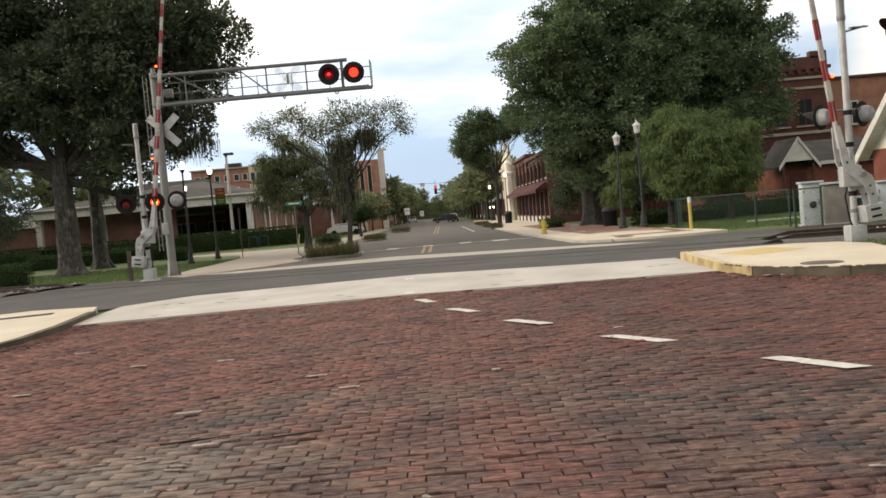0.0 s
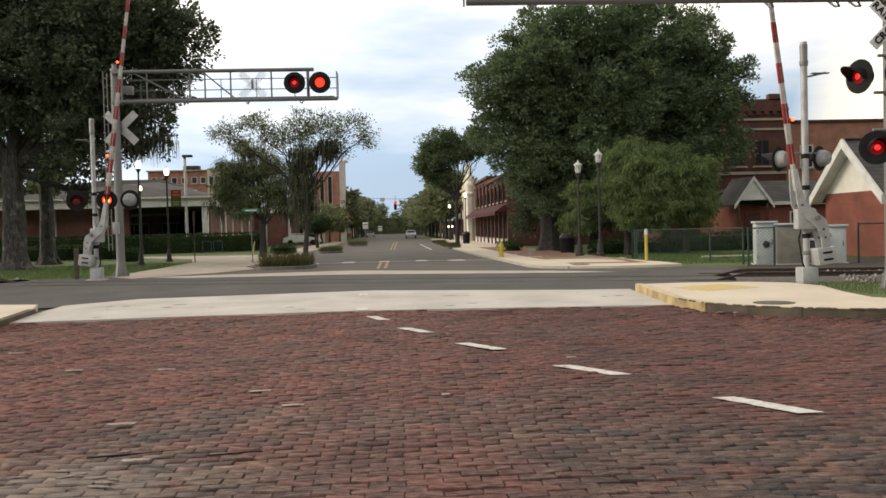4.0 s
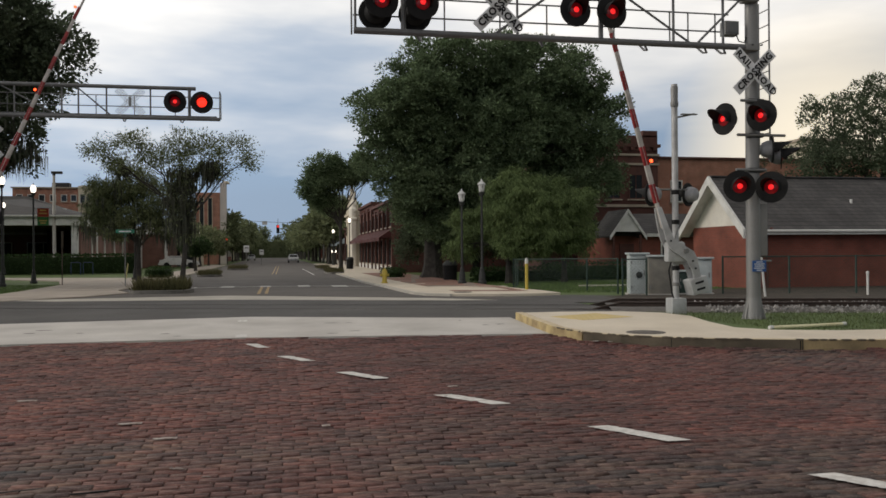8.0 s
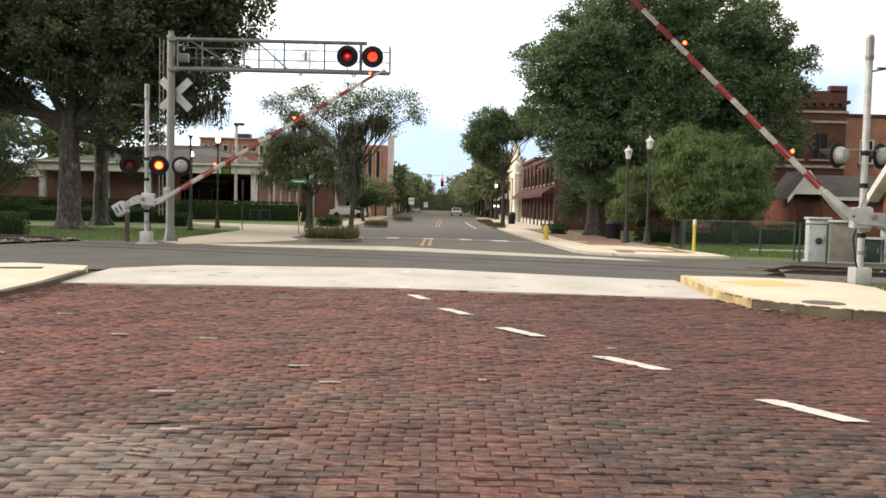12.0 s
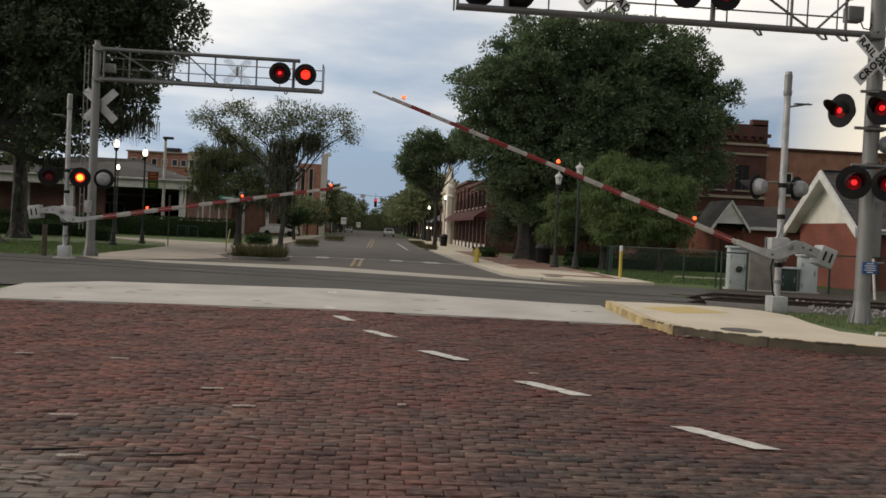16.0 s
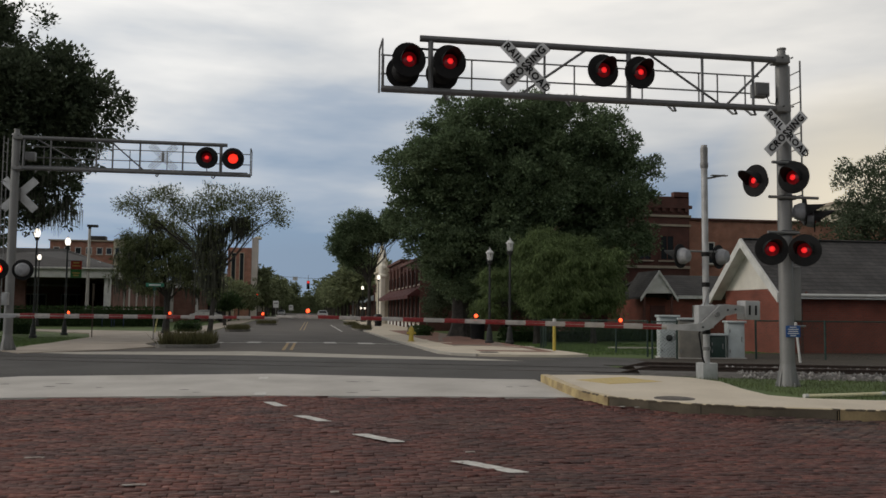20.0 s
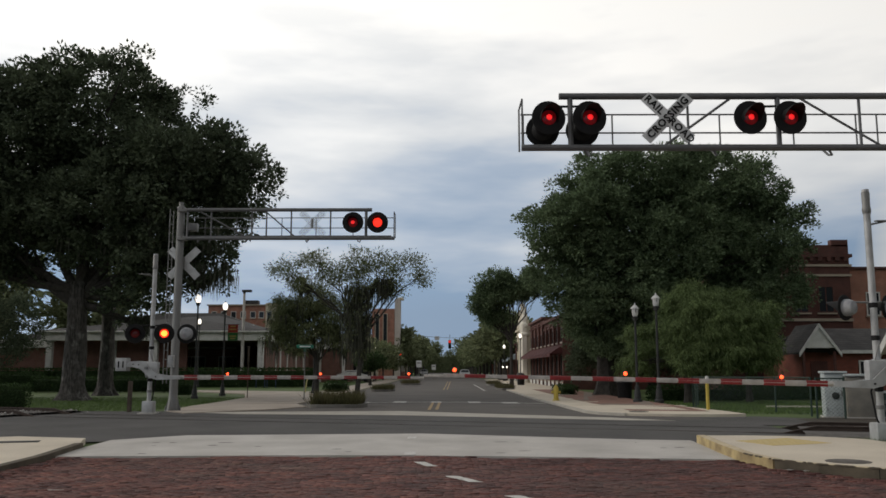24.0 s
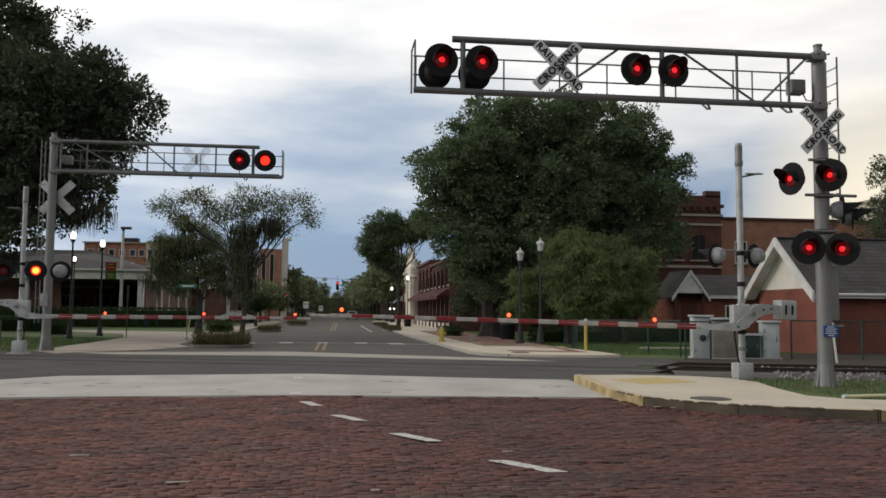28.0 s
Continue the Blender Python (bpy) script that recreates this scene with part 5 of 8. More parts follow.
# the low brick house beside the track
M_SIDING = mat("white_siding", (0.74, 0.71, 0.64), (0.62, 0.59, 0.53), rough=0.6, scale=1.5)
house = thing("brick_house", Matrix(), "low red brick house with white gable and grey shingle roof", "house")
X0, X1, YF, YB, ZE, ZR = 16.95, 36.0, 28.0, 32.3, 2.42, 4.22
YR = (YF + YB) / 2
walls(house, X0, X1, YF, YB, -0.2, ZE, M_BRICKRED, 0.25)
for x in (X0 + 0.01, X1 - 0.13):
    bm = B()
    tri = [bm.verts.new((x + dx, y, z)) for dx in (0, 0.12) for y, z in ((YF - 0.02, ZE), (YB + 0.02, ZE), (YR, ZR - 0.05))]
    bm.faces.new((tri[0], tri[2], tri[1]))
    bm.faces.new((tri[3], tri[4], tri[5]))
    for i, j in ((0, 1), (1, 2), (2, 0)):
        bm.faces.new((tri[i], tri[j], tri[j + 3], tri[i + 3]))
    bmesh.ops.recalc_face_normals(bm, faces=bm.faces)
    part("gable", bm, M_SIDING, house, "white clapboard gable", smooth=0)
ov = 0.38
slope = (ZR - ZE) / (YR - YF)
for y0, sgn in ((YF - ov, 1), (YB + ov, -1)):
    part("roof", roof_slab((X0 - 0.42, y0, ZE - ov * slope + 0.12), (X1 + 0.4, y0, ZE - ov * slope + 0.12), (X1 + 0.4, YR, ZR + 0.12), (X0 - 0.42, YR, ZR + 0.12)), M_SHINGLE, house, "grey asphalt shingle roof", smooth=0)
part("ridge_cap", box(B(), ((X0 + X1) / 2, YR, ZR + 0.14), (X1 - X0 + 0.8, 0.22, 0.05), None, 0.02), M_SHINGLE, house)
part("fascia", box(B(), ((X0 + X1) / 2, YF - ov - 0.02, ZE - ov * slope + 0.03), (X1 - X0 + 0.8, 0.05, 0.17)), M_WHITE, house, smooth=0)
part("gutter", tube(B(), [(X0 - 0.4, YF - ov - 0.08, ZE - ov * slope + 0.07), (X1 + 0.4, YF - ov - 0.08, ZE - ov * slope + 0.07)], 0.055, 8), M_WHITE, house)
for y0, y1 in ((YF - ov, YR), (YB + ov, YR)):
    za, zb = ZE - ov * slope + 0.03, ZR + 0.03
    bm = roof_slab((X0 - 0.52, y0, za + 0.115), (X0 - 0.43, y0, za + 0.115), (X0 - 0.43, y1, zb + 0.115), (X0 - 0.52, y1, zb + 0.115), 0.34)
    part("bargeboard", bm, M_WHITE, house, "white bargeboard", smooth=0)
for ya, yb in ((YF - ov, YR), (YB + ov, YR)):
    zs = ZE - ov * slope - 0.035
    part("soffit", roof_slab((X0 - 0.43, ya, zs), (X0 + 0.01, ya, zs), (X0 + 0.01, yb, ZR - 0.035), (X0 - 0.43, yb, ZR - 0.035), 0.02), M_WHITE, house, "white soffit board", smooth=0)
part("downpipe", tube(B(), [(X0 + 0.6, YF - 0.08, 0.0), (X0 + 0.6, YF - 0.08, 2.1), (X0 + 0.6, YF - 0.4, 2.28)], 0.04, 8), M_BRICKDARK, house)
part("vent_pipe", tube(B(), [(21.75, 28.9, 2.7), (21.75, 28.9, 3.42)], 0.05, 10), M_WHITE, house, "white roof vent pipe")
part("corner_board", box(B(), (X0 - 0.02, YF - 0.01, 1.1), (0.14, 0.16, 2.6)), M_BRICKDARK, house, smooth=0)

# small house with a white porch gable
ph = thing("porch_house", Matrix(), "small brick house with a white gabled porch", "house")
walls(ph, 21.4, 30.0, 51.2, 58.0, -0.3, 2.7, M_BRICKRED, 0.25)
for sgn in (-1, 1):
    part("porch_roof", roof_slab((21.68 + sgn * 1.18, 49.7, 2.45), (21.68, 49.7, 4.12), (21.68, 53.0, 4.12), (21.68 + sgn * 1.18, 53.0, 2.45), 0.12), M_SHINGLE, ph, smooth=0)
    part("bargeboard", roof_slab((21.68 + sgn * 1.22, 49.62, 2.42), (21.68, 49.62, 4.12), (21.68, 49.72, 4.12), (21.68 + sgn * 1.22, 49.72, 2.42), 0.24), M_WHITE, ph, "white bargeboard", smooth=0)
    part("porch_post", box(B(), (21.68 + sgn * 0.9, 49.9, 1.15), (0.14, 0.14, 2.7), None, 0.02), M_BRICKDARK, ph)
bm = B()
tri = [bm.verts.new((21.68 + x, y, z)) for y in (49.75, 49.85) for x, z in ((-0.95, 2.7), (0.95, 2.7), (0, 4.0))]
bm.faces.new(tri[:3])
bm.faces.new(tri[3:][::-1])
for i in range(3):
    bm.faces.new((tri[i], tri[(i + 1) % 3], tri[(i + 1) % 3 + 3], tri[i + 3]))
bmesh.ops.recalc_face_normals(bm, faces=bm.faces)
part("porch_gable", bm, M_WHITE, ph, smooth=0)
part("roof", roof_slab((21.0, 50.8, 2.6), (30.4, 50.8, 2.6), (28.2, 54.6, 4.05), (22.8, 54.6, 4.05), 0.14), M_SHINGLE, ph, smooth=0)
part("roof", roof_slab((21.0, 58.4, 2.6), (30.4, 58.4, 2.6), (28.2, 54.6, 4.05), (22.8, 54.6, 4.05), 0.14), M_SHINGLE, ph, smooth=0)
part("roof", roof_slab((30.4, 50.8, 2.6), (30.4, 58.4, 2.6), (28.2, 54.65, 4.05), (28.2, 54.55, 4.05), 0.14), M_SHINGLE, ph, smooth=0)
part("fascia", box(B(), (26.9, 50.74, 2.5), (7.0, 0.05, 0.2)), M_WHITE, ph, smooth=0)
part("door", box(B(), (22.2, 51.17, 0.9), (1.0, 0.08, 2.1), None, 0.02), M_BRICKDARK, ph)
window(ph, (25.2, 51.16, 1.4), 1.3, 1.2, 0)

# the tall dark brick building behind it
bb = thing("brick_hall", Matrix(), "tall dark red brick hall with stone bands and a stepped parapet", "building")
walls(bb, 20.0, 28.6, 60.0, 84.0, -0.4, 9.4, M_BRICKDARK, 0.4)
for z, h, o in ((8.05, 0.16, 0.10), (8.75, 0.16, 0.12), (9.45, 0.22, 0.18)):
    part("stone_band", box(B(), (24.3, 60.0 - o / 2 + 0.02, z), (8.6 + 2 * o, o + 0.04, h)), M_STONE if z < 9 else M_BRICKDARK, bb, "pale stone course", smooth=0)
    part("stone_band", box(B(), (28.62 + o / 2, 72, z), (o + 0.04, 24, h)), M_STONE if z < 9 else M_BRICKDARK, bb, smooth=0)
for k in range(14):
    part("dentil", box(B(), (20.4 + k * 0.61, 59.9, 9.2), (0.28, 0.22, 0.26)), M_BRICKDARK, bb, smooth=0)
part("parapet", box(B(), (24.3, 60.2, 9.85), (8.6, 0.4, 0.75)), M_BRICKDARK, bb, smooth=0)
part("parapet", box(B(), (28.0, 60.25, 10.35), (1.2, 0.5, 0.5), None, 0.02), M_BRICKDARK, bb, smooth=0)
part("parapet", box(B(), (28.4, 72, 9.85), (0.4, 23, 0.75)), M_BRICKDARK, bb, smooth=0)
part("roof", box(B(), (24.3, 72, 9.3), (8.0, 23.3, 0.12)), M_ROADFAR, bb, smooth=0)
for z in (3.0, 6.35):
    for x in (21.4, 23.2, 25.0, 26.8):
        window(bb, (x, 59.98, z), 1.15, 1.9, 0, M_BRICKDARK, 1)
part("stone_band", box(B(), (24.3, 59.94, 4.9), (8.6, 0.14, 0.2)), M_STONE, bb, smooth=0)

wing = thing("brick_wing", Matrix(), "long orange-red brick wing with a flat parapet", "building")
walls(wing, 28.9, 60.0, 61.0, 80.0, -0.4, 8.6, M_BRICKORANGE, 0.4)
part("coping", box(B(), (44.4, 61.1, 8.68), (31.4, 0.6, 0.16)), M_BRICKDARK, wing, smooth=0)
part("roof", box(B(), (44.4, 70.8, 8.3), (30.2, 18.0, 0.12)), M_ROADFAR, wing, smooth=0)
for x in (30.6, 33.8, 37.0, 40.2):
    window(wing, (x, 60.98, 6.1), 1.0, 1.7, 0, M_WHITE, 1)
# cream building past it
cb = thing("cream_building", Matrix(), "plain cream stucco building behind the brick wing", "building")
walls(cb, 57.2, 66.0, 84.0, 88.0, -0.4, 13.6, M_CREAM, 0.4)
part("roof", box(B(), (61.6, 86, 13.65), (9.2, 4.4, 0.3)), M_STONE, cb, smooth=0)
for x in (58.6, 61.5, 64.4):
    for z in (6, 9):
        window(cb, (x, 83.98, z), 1.1, 1.6, 0, M_WHITE, 1)


def shop(name, x0, x1, y0, y1, z1, material, label, bays, awning=None):
    """A shop along the avenue's east side: its front, to -x, has piers, shop windows, doors, awnings and a parapet."""
    sh = thing(name, Matrix(), label, "shop", "shops along the avenue")
    walls(sh, x0, x1, y0, y1, -0.4, z1, material, 0.35)
    part("roof", box(B(), ((x0 + x1) / 2, (y0 + y1) / 2, z1 - 0.5), (x1 - x0 - 0.8, y1 - y0 - 0.8, 0.1)), M_ROADFAR, sh, smooth=0)
    part("cornice", box(B(), (x0 - 0.08, (y0 + y1) / 2, z1 - 0.12), (0.34, y1 - y0, 0.26), None, 0.02), material, sh, smooth=0)
    part("cornice", box(B(), (x0 - 0.05, (y0 + y1) / 2, z1 - 0.8), (0.2, y1 - y0, 0.14), None, 0.02), material, sh, smooth=0)
    w = (y1 - y0) / bays
    for i in range(bays):
        yc = y0 + (i + 0.5) * w
        part("pier", box(B(), (x0 - 0.1, y0 + i * w + 0.2, z1 / 2 - 0.5), (0.24, 0.42, z1 - 0.2)), material, sh, smooth=0)
        window(sh, (x0 - 0.02, yc, 1.55), w - 0.9, 2.2, -90, M_DARKMETAL, 2)
        part("stall_riser", box(B(), (x0 - 0.06, yc, 0.05), (0.16, w - 0.7, 0.75)), M_WHITE, sh, smooth=0)
        if z1 > 5.0:
            window(sh, (x0 - 0.02, yc, 4.3), w * 0.45, 1.2, -90, M_DARKMETAL, 1)
        if awning:
            bm = B()
            a = [(x0 - 0.05, yc - w * 0.46, 3.55), (x0 - 0.05, yc + w * 0.46, 3.55), (x0 - 1.25, yc + w * 0.46, 2.75), (x0 - 1.25, yc - w * 0.46, 2.75)]
            v = [bm.verts.new(p) for p in a] + [bm.verts.new((p[0], p[1], p[2] - 0.05)) for p in a]
            lip = [bm.verts.new((x0 - 1.27, y, 2.48)) for y in (yc + w * 0.46, yc - w * 0.46)]
            bm.faces.new(v[:4])
            bm.faces.new(v[4:][::-1])
            for k in range(4):
                bm.faces.new((v[k], v[(k + 1) % 4], v[(k + 1) % 4 + 4], v[k + 4]))
            bm.faces.new((v[6], v[7], lip[1], lip[0]))
            for k, q in ((0, 3), (1, 2)):
                f = [v[k + 4], v[q + 4], bm.verts.new((x0 - 0.06, a[k][1], 2.75))]
                bm.faces.new(f)
            bmesh.ops.recalc_face_normals(bm, faces=bm.faces)
            part("awning", bm, awning, sh, "maroon canvas awning", smooth=0)
    return sh


shop("brick_shop", 9.7, 19.5, 69.5, 84.0, 6.0, M_BRICKDARK, "dark brick shop with maroon awnings over the pavement", 5, M_AWNING)
# red brick drawn with the darker one: the street's shade is in its colour
shop("brick_shop", 9.7, 19.5, 84.3, 98.0, 6.6, M_BRICKDARK, "red brick shop with maroon awnings over the pavement", 4, M_AWNING)
sh = shop("cream_shop", 9.3, 20.0, 98.4, 112.0, 6.4, M_CREAM, "cream stucco shop with a pointed parapet", 3)
for k, (y, h) in enumerate(((99.5, 0.7), (101.5, 1.3), (103.4, 2.1), (105.2, 2.7), (107, 2.1), (108.9, 1.3), (110.9, 0.7))):
    part("parapet_step", box(B(), (9.45, y, 6.4 + h / 2), (0.3, 1.9, h)), M_CREAM, sh, smooth=0)
for y, z in ((105.2, 9.1), (101.5, 7.7), (108.9, 7.7)):
    part("finial", lathe(B(), [(0.22, z), (0.28, z + 0.25), (0.12, z + 0.4), (0.2, z + 0.7), (0.08, z + 0.95), (0, z + 1.25)], 10, Matrix.Translation((9.45, y, 0))), M_CREAM, sh)
part("corner_pinnacle", lathe(B(), [(0.62, -0.3), (0.62, 5.2), (0.78, 5.3), (0.78, 5.5), (0.52, 5.7), (0.55, 6.6), (0.34, 6.9), (0.38, 7.3), (0.16, 7.7), (0.2, 8.0), (0, 8.6)], 8, Matrix.Translation((9.05, 98.9, 0)) @ pose(0, 0, 0, 0, 0, 22)), M_LAMPLITTRIM, sh, "cream pinnacle at the corner, coloured paler as if lamplit", smooth=0)
shop("corner_shop", 9.4, 22.0, 113.0, 128.0, 4.8, M_BRICKDARK, "low dark shop with a pale blue awning", 4, mat("pale_blue_canvas", (0.35, 0.42, 0.47), (0.27, 0.33, 0.37), rough=0.85))
# the corner shop's two small lights; the posts are added to carry them
for x in (7.45, 7.95):
    pl_ = thing("path_light", pose(x, 112.4, ground_z(112)), "corner shop's light as a lit glass on an added post", "path light", "post lights at the corner shop")
    part("post", tube(B(), [(0, 0, 0), (0, 0, 1.75)], 0.04, 8), M_DARKMETAL, pl_)
    part("glass", lathe(B(), [(0.06, 1.74), (0.10, 1.80), (0.10, 1.92), (0.05, 1.98), (0, 2.0)], 10), M_GLOBE, pl_, "lit glass")
for i, (y, z, mt, l) in enumerate(((140, 7.5, M_BRICKORANGE, "two-storey orange brick shop down the avenue"), (160, 6.5, M_CREAM, "pale two-storey shop down the avenue"), (182, 7.0, M_BRICKRED, "two-storey red brick shop down the avenue"))):
    shop("far_shop", 10.5, 22, y, y + 18, z, mt, l, 4)

# the bank with its drive-through canopy
bank = thing("bank_building", Matrix.Translation((0, 0, 1.51)) @ Matrix.Scale(1.25, 4) @ Matrix.Translation((0, 0, -1.51)), "low brick bank with white fascia and grey hipped roof", "building")
walls(bank, -46.0, -10.2, 87.0, 104.0, -0.4, 3.55, M_BRICKDULL, 0.3)
part("fascia", box(B(), (-28.1, 86.75, 3.85), (37.0, 0.5, 0.75), None, 0.03), M_WHITE, bank, "white fascia", smooth=0)
part("fascia", box(B(), (-9.9, 95.5, 3.85), (0.5, 17, 0.75), None, 0.03), M_WHITE, bank, smooth=0)
for x in (-17.6, -15.2, -12.8, -10.4):
    part("pilaster", box(B(), (x, 86.9, 1.6), (0.28, 0.2, 4.0)), M_WHITE, bank, smooth=0)
for x in (-22, -25.5, -29, -32.5):
    window(bank, (x, 86.97, 1.7), 2.2, 2.1, 0, M_WHITE, 2)
cx0, cx1, cy0, cy1 = -30.5, -13.5, 64.2, 86.6
part("canopy_fascia", box(B(), ((cx0 + cx1) / 2, cy0 + 0.15, 3.92), (cx1 - cx0, 0.3, 0.62), None, 0.03), M_WHITE, bank, smooth=0)
part("canopy_fascia", box(B(), (cx1 - 0.15, (cy0 + cy1) / 2 + 0.3, 3.92), (0.3, cy1 - cy0 - 0.6, 0.62), None, 0.03), M_WHITE, bank, smooth=0)
part("canopy_fascia", box(B(), (cx0 + 0.15, (cy0 + cy1) / 2 + 0.3, 3.92), (0.3, cy1 - cy0 - 0.6, 0.62), None, 0.03), M_WHITE, bank, smooth=0)
part("canopy_trim", box(B(), ((cx0 + cx1) / 2, cy0 - 0.06, 4.28), (cx1 - cx0 + 0.5, 0.5, 0.12), None, 0.02), M_WHITE, bank, smooth=0)
part("canopy_trim", box(B(), (cx1 + 0.06, (cy0 + cy1) / 2 + 0.2, 4.28), (0.5, cy1 - cy0 - 0.2, 0.12), None, 0.02), M_WHITE, bank, smooth=0)
part("canopy_ceiling", box(B(), ((cx0 + cx1) / 2, (cy0 + cy1) / 2, 3.7), (cx1 - cx0 - 0.7, cy1 - cy0 - 0.7, 0.1)), M_STONE, bank, smooth=0)
for x, y in ((cx0 + 0.5, cy0 + 0.5), (cx1 - 0.5, cy0 + 0.5), (-22.0, cy0 + 0.5), (cx1 - 0.5, 71.5), (cx1 - 0.5, 79), (cx0 + 0.5, 71.5), (cx0 + 0.5, 79)):
    part("column", box(B(), (x, y, 1.7), (0.42, 0.42, 3.95), None, 0.03), M_WHITE, bank, "white square column")
part("teller_wall", box(B(), (-16.9, 80.5, 1.5), (5.6, 0.3, 4.2)), M_BRICKDARK, bank, smooth=0)
part("front_wall", box(B(), (-25.2, 66.2, 1.5), (10.4, 0.3, 4.3)), M_BRICKDULL, bank, "brick wall under the canopy", smooth=0)
part("side_wall", box(B(), (cx1 - 0.5, 76.0, 1.5), (0.3, 20.4, 4.3)), M_BRICKDULL, bank, smooth=0)
for y in (69.5, 74.5, 83.0):
    part("pilaster", box(B(), (cx1 - 0.32, y, 1.55), (0.1, 0.3, 4.2)), M_WHITE, bank, smooth=0)
for x in (-29.0, -25.6, -22.4):
    part("pilaster", box(B(), (x, 66.02, 1.55), (0.3, 0.1, 4.2)), M_WHITE, bank, smooth=0)
ra, rb = (cx0 - 0.3, cy0 - 0.3, 4.34), (cx1 + 0.3, cy0 - 0.3, 4.34)
r1, r2 = (-22.4, 72.7, 5.85), (-24.6, 92.0, 7.2)
part("roof", roof_slab(ra, rb, (r1[0] + 0.02, r1[1], r1[2]), (r1[0] - 0.02, r1[1], r1[2])), M_SHINGLEDARK, bank, smooth=0)
part("roof", roof_slab(rb, (cx1 + 0.3, 87, 4.34), r2, r1), M_SHINGLEDARK, bank, smooth=0)
part("roof", roof_slab(ra, (cx0 - 0.3, 87, 4.34), r2, r1), M_SHINGLEDARK, bank, smooth=0)
m1, m2 = (-32, 95.5, 7.7), (-25.3, 95.5, 7.7)
part("roof", roof_slab((-46.6, 86.4, 4.25), (-15.6, 86.4, 4.25), m2, m1), M_SHINGLEDARK, bank, smooth=0)
part("roof", roof_slab((-15.6, 86.4, 4.25), (-15.6, 104.6, 4.25), (m2[0], 95.6, 7.7), m2), M_SHINGLEDARK, bank, smooth=0)
part("roof", roof_slab((-46.6, 104.6, 4.25), (-15.6, 104.6, 4.25), m2, m1), M_SHINGLEDARK, bank, smooth=0)
part("flat_roof", box(B(), (-12.7, 95.5, 4.2), (5.8, 17.0, 0.12)), M_ROADFAR, bank, smooth=0)
part("roof_vent", box(B(), (-17.6, 76.5, 5.25), (0.7, 0.5, 0.35), None, 0.02), M_SILVER, bank)
part("low_extension", box(B(), (-36.0, 72.0, 1.5), (10.0, 9.0, 3.4)), M_BRICKDULL, bank, "brick side wing", smooth=0)
part("fascia", box(B(), (-36.0, 71.9, 3.45), (10.8, 9.6, 0.6), None, 0.03), M_WHITE, bank, smooth=0)

# low white entrance building between the bank and the tower
wb = thing("white_building", Matrix(), "low white building with arched openings beside the avenue", "building")
walls(wb, -15.5, -10.1, 118.0, 128.0, -0.4, 4.1, M_CREAM, 0.35)
part("roof", box(B(), (-12.8, 123, 4.2), (5.8, 10.4, 0.25), None, 0.03), M_WHITE, wb, smooth=0)
for x in (-14.6, -12.85, -11.1):
    arch = lathe(B(), [(0.55, 0), (0.55, 0.06), (0, 0.06)], 20, Matrix.Translation((x, 117.99, 2.1)) @ pose(0, 0, 0, 90, 0, 0))
    box(arch, (x, 117.96, 1.0), (1.1, 0.06, 2.2))
    part("archway", arch, M_GLASS, wb, "dark arched opening", smooth=0)

# taller brick blocks behind
tw = thing("office_block", Matrix(), "orange brick office block with tall slit windows", "building")
walls(tw, -12.2, -8.5, 140.0, 158.0, -0.4, 11.3, M_BRICKORANGE, 0.4)
part("roof", box(B(), (-10.35, 149, 11.2), (3.2, 17.2, 0.2)), M_ROADFAR, tw, smooth=0)
for x in (-11.3, -10.0):
    window(tw, (x, 139.97, 7.4), 0.75, 6.2, 0, M_CREAM, 0, False)
    part("recess", box(B(), (x, 139.9, 3.0), (0.5, 0.1, 2.4)), M_GLASS, tw, smooth=0)
part("corner_tower", box(B(), (-8.0, 141.5, 6.2), (0.9, 3.0, 13.4)), M_PALESTONE, tw, "pale corner tower", smooth=0)
part("corner_cap", lathe(B(), [(0.8, 12.8), (0.85, 13.0), (0.6, 13.2), (0, 13.3)], 4, Matrix.Translation((-7.6, 141.5, 0)) @ pose(0, 0, 0, 0, 0, 45)), M_CREAM, tw, smooth=0)
for k in range(6):
    for z in (3.2, 6.2, 9.2):
        window(tw, (-8.48, 142.2 + 2.6 * k, z), 1.0, 1.7, 90, M_STONE, 1)
bk = thing("brick_block", Matrix(), "long orange brick block with a pale end bay", "building")
walls(bk, -39.2, -29.7, 140.0, 160.0, -0.4, 11.8, M_BRICKORANGE, 0.4)
part("end_bay", box(B(), (-28.5, 146, 5.8), (2.3, 13.0, 12.8)), M_CREAM, bk, "cream end bay", smooth=0)
part("coping", box(B(), (-34.5, 140, 11.9), (9.8, 0.7, 0.2)), M_STONE, bk, smooth=0)
for x in (-38.2, -36.6, -35, -33.4, -31.8, -30.4):
    window(bk, (x, 139.97, 10.3), 0.9, 1.1, 0, M_WHITE, 0)
for x in (-29.0, -28.0):
    window(bk, (x, 139.45, 10.2), 0.8, 1.4, 0, M_WHITE, 0)
part("rooftop_unit", box(B(), (-33.5, 146, 12.5), (2.6, 1.6, 1.2), None, 0.05), M_DARKMETAL, bk)
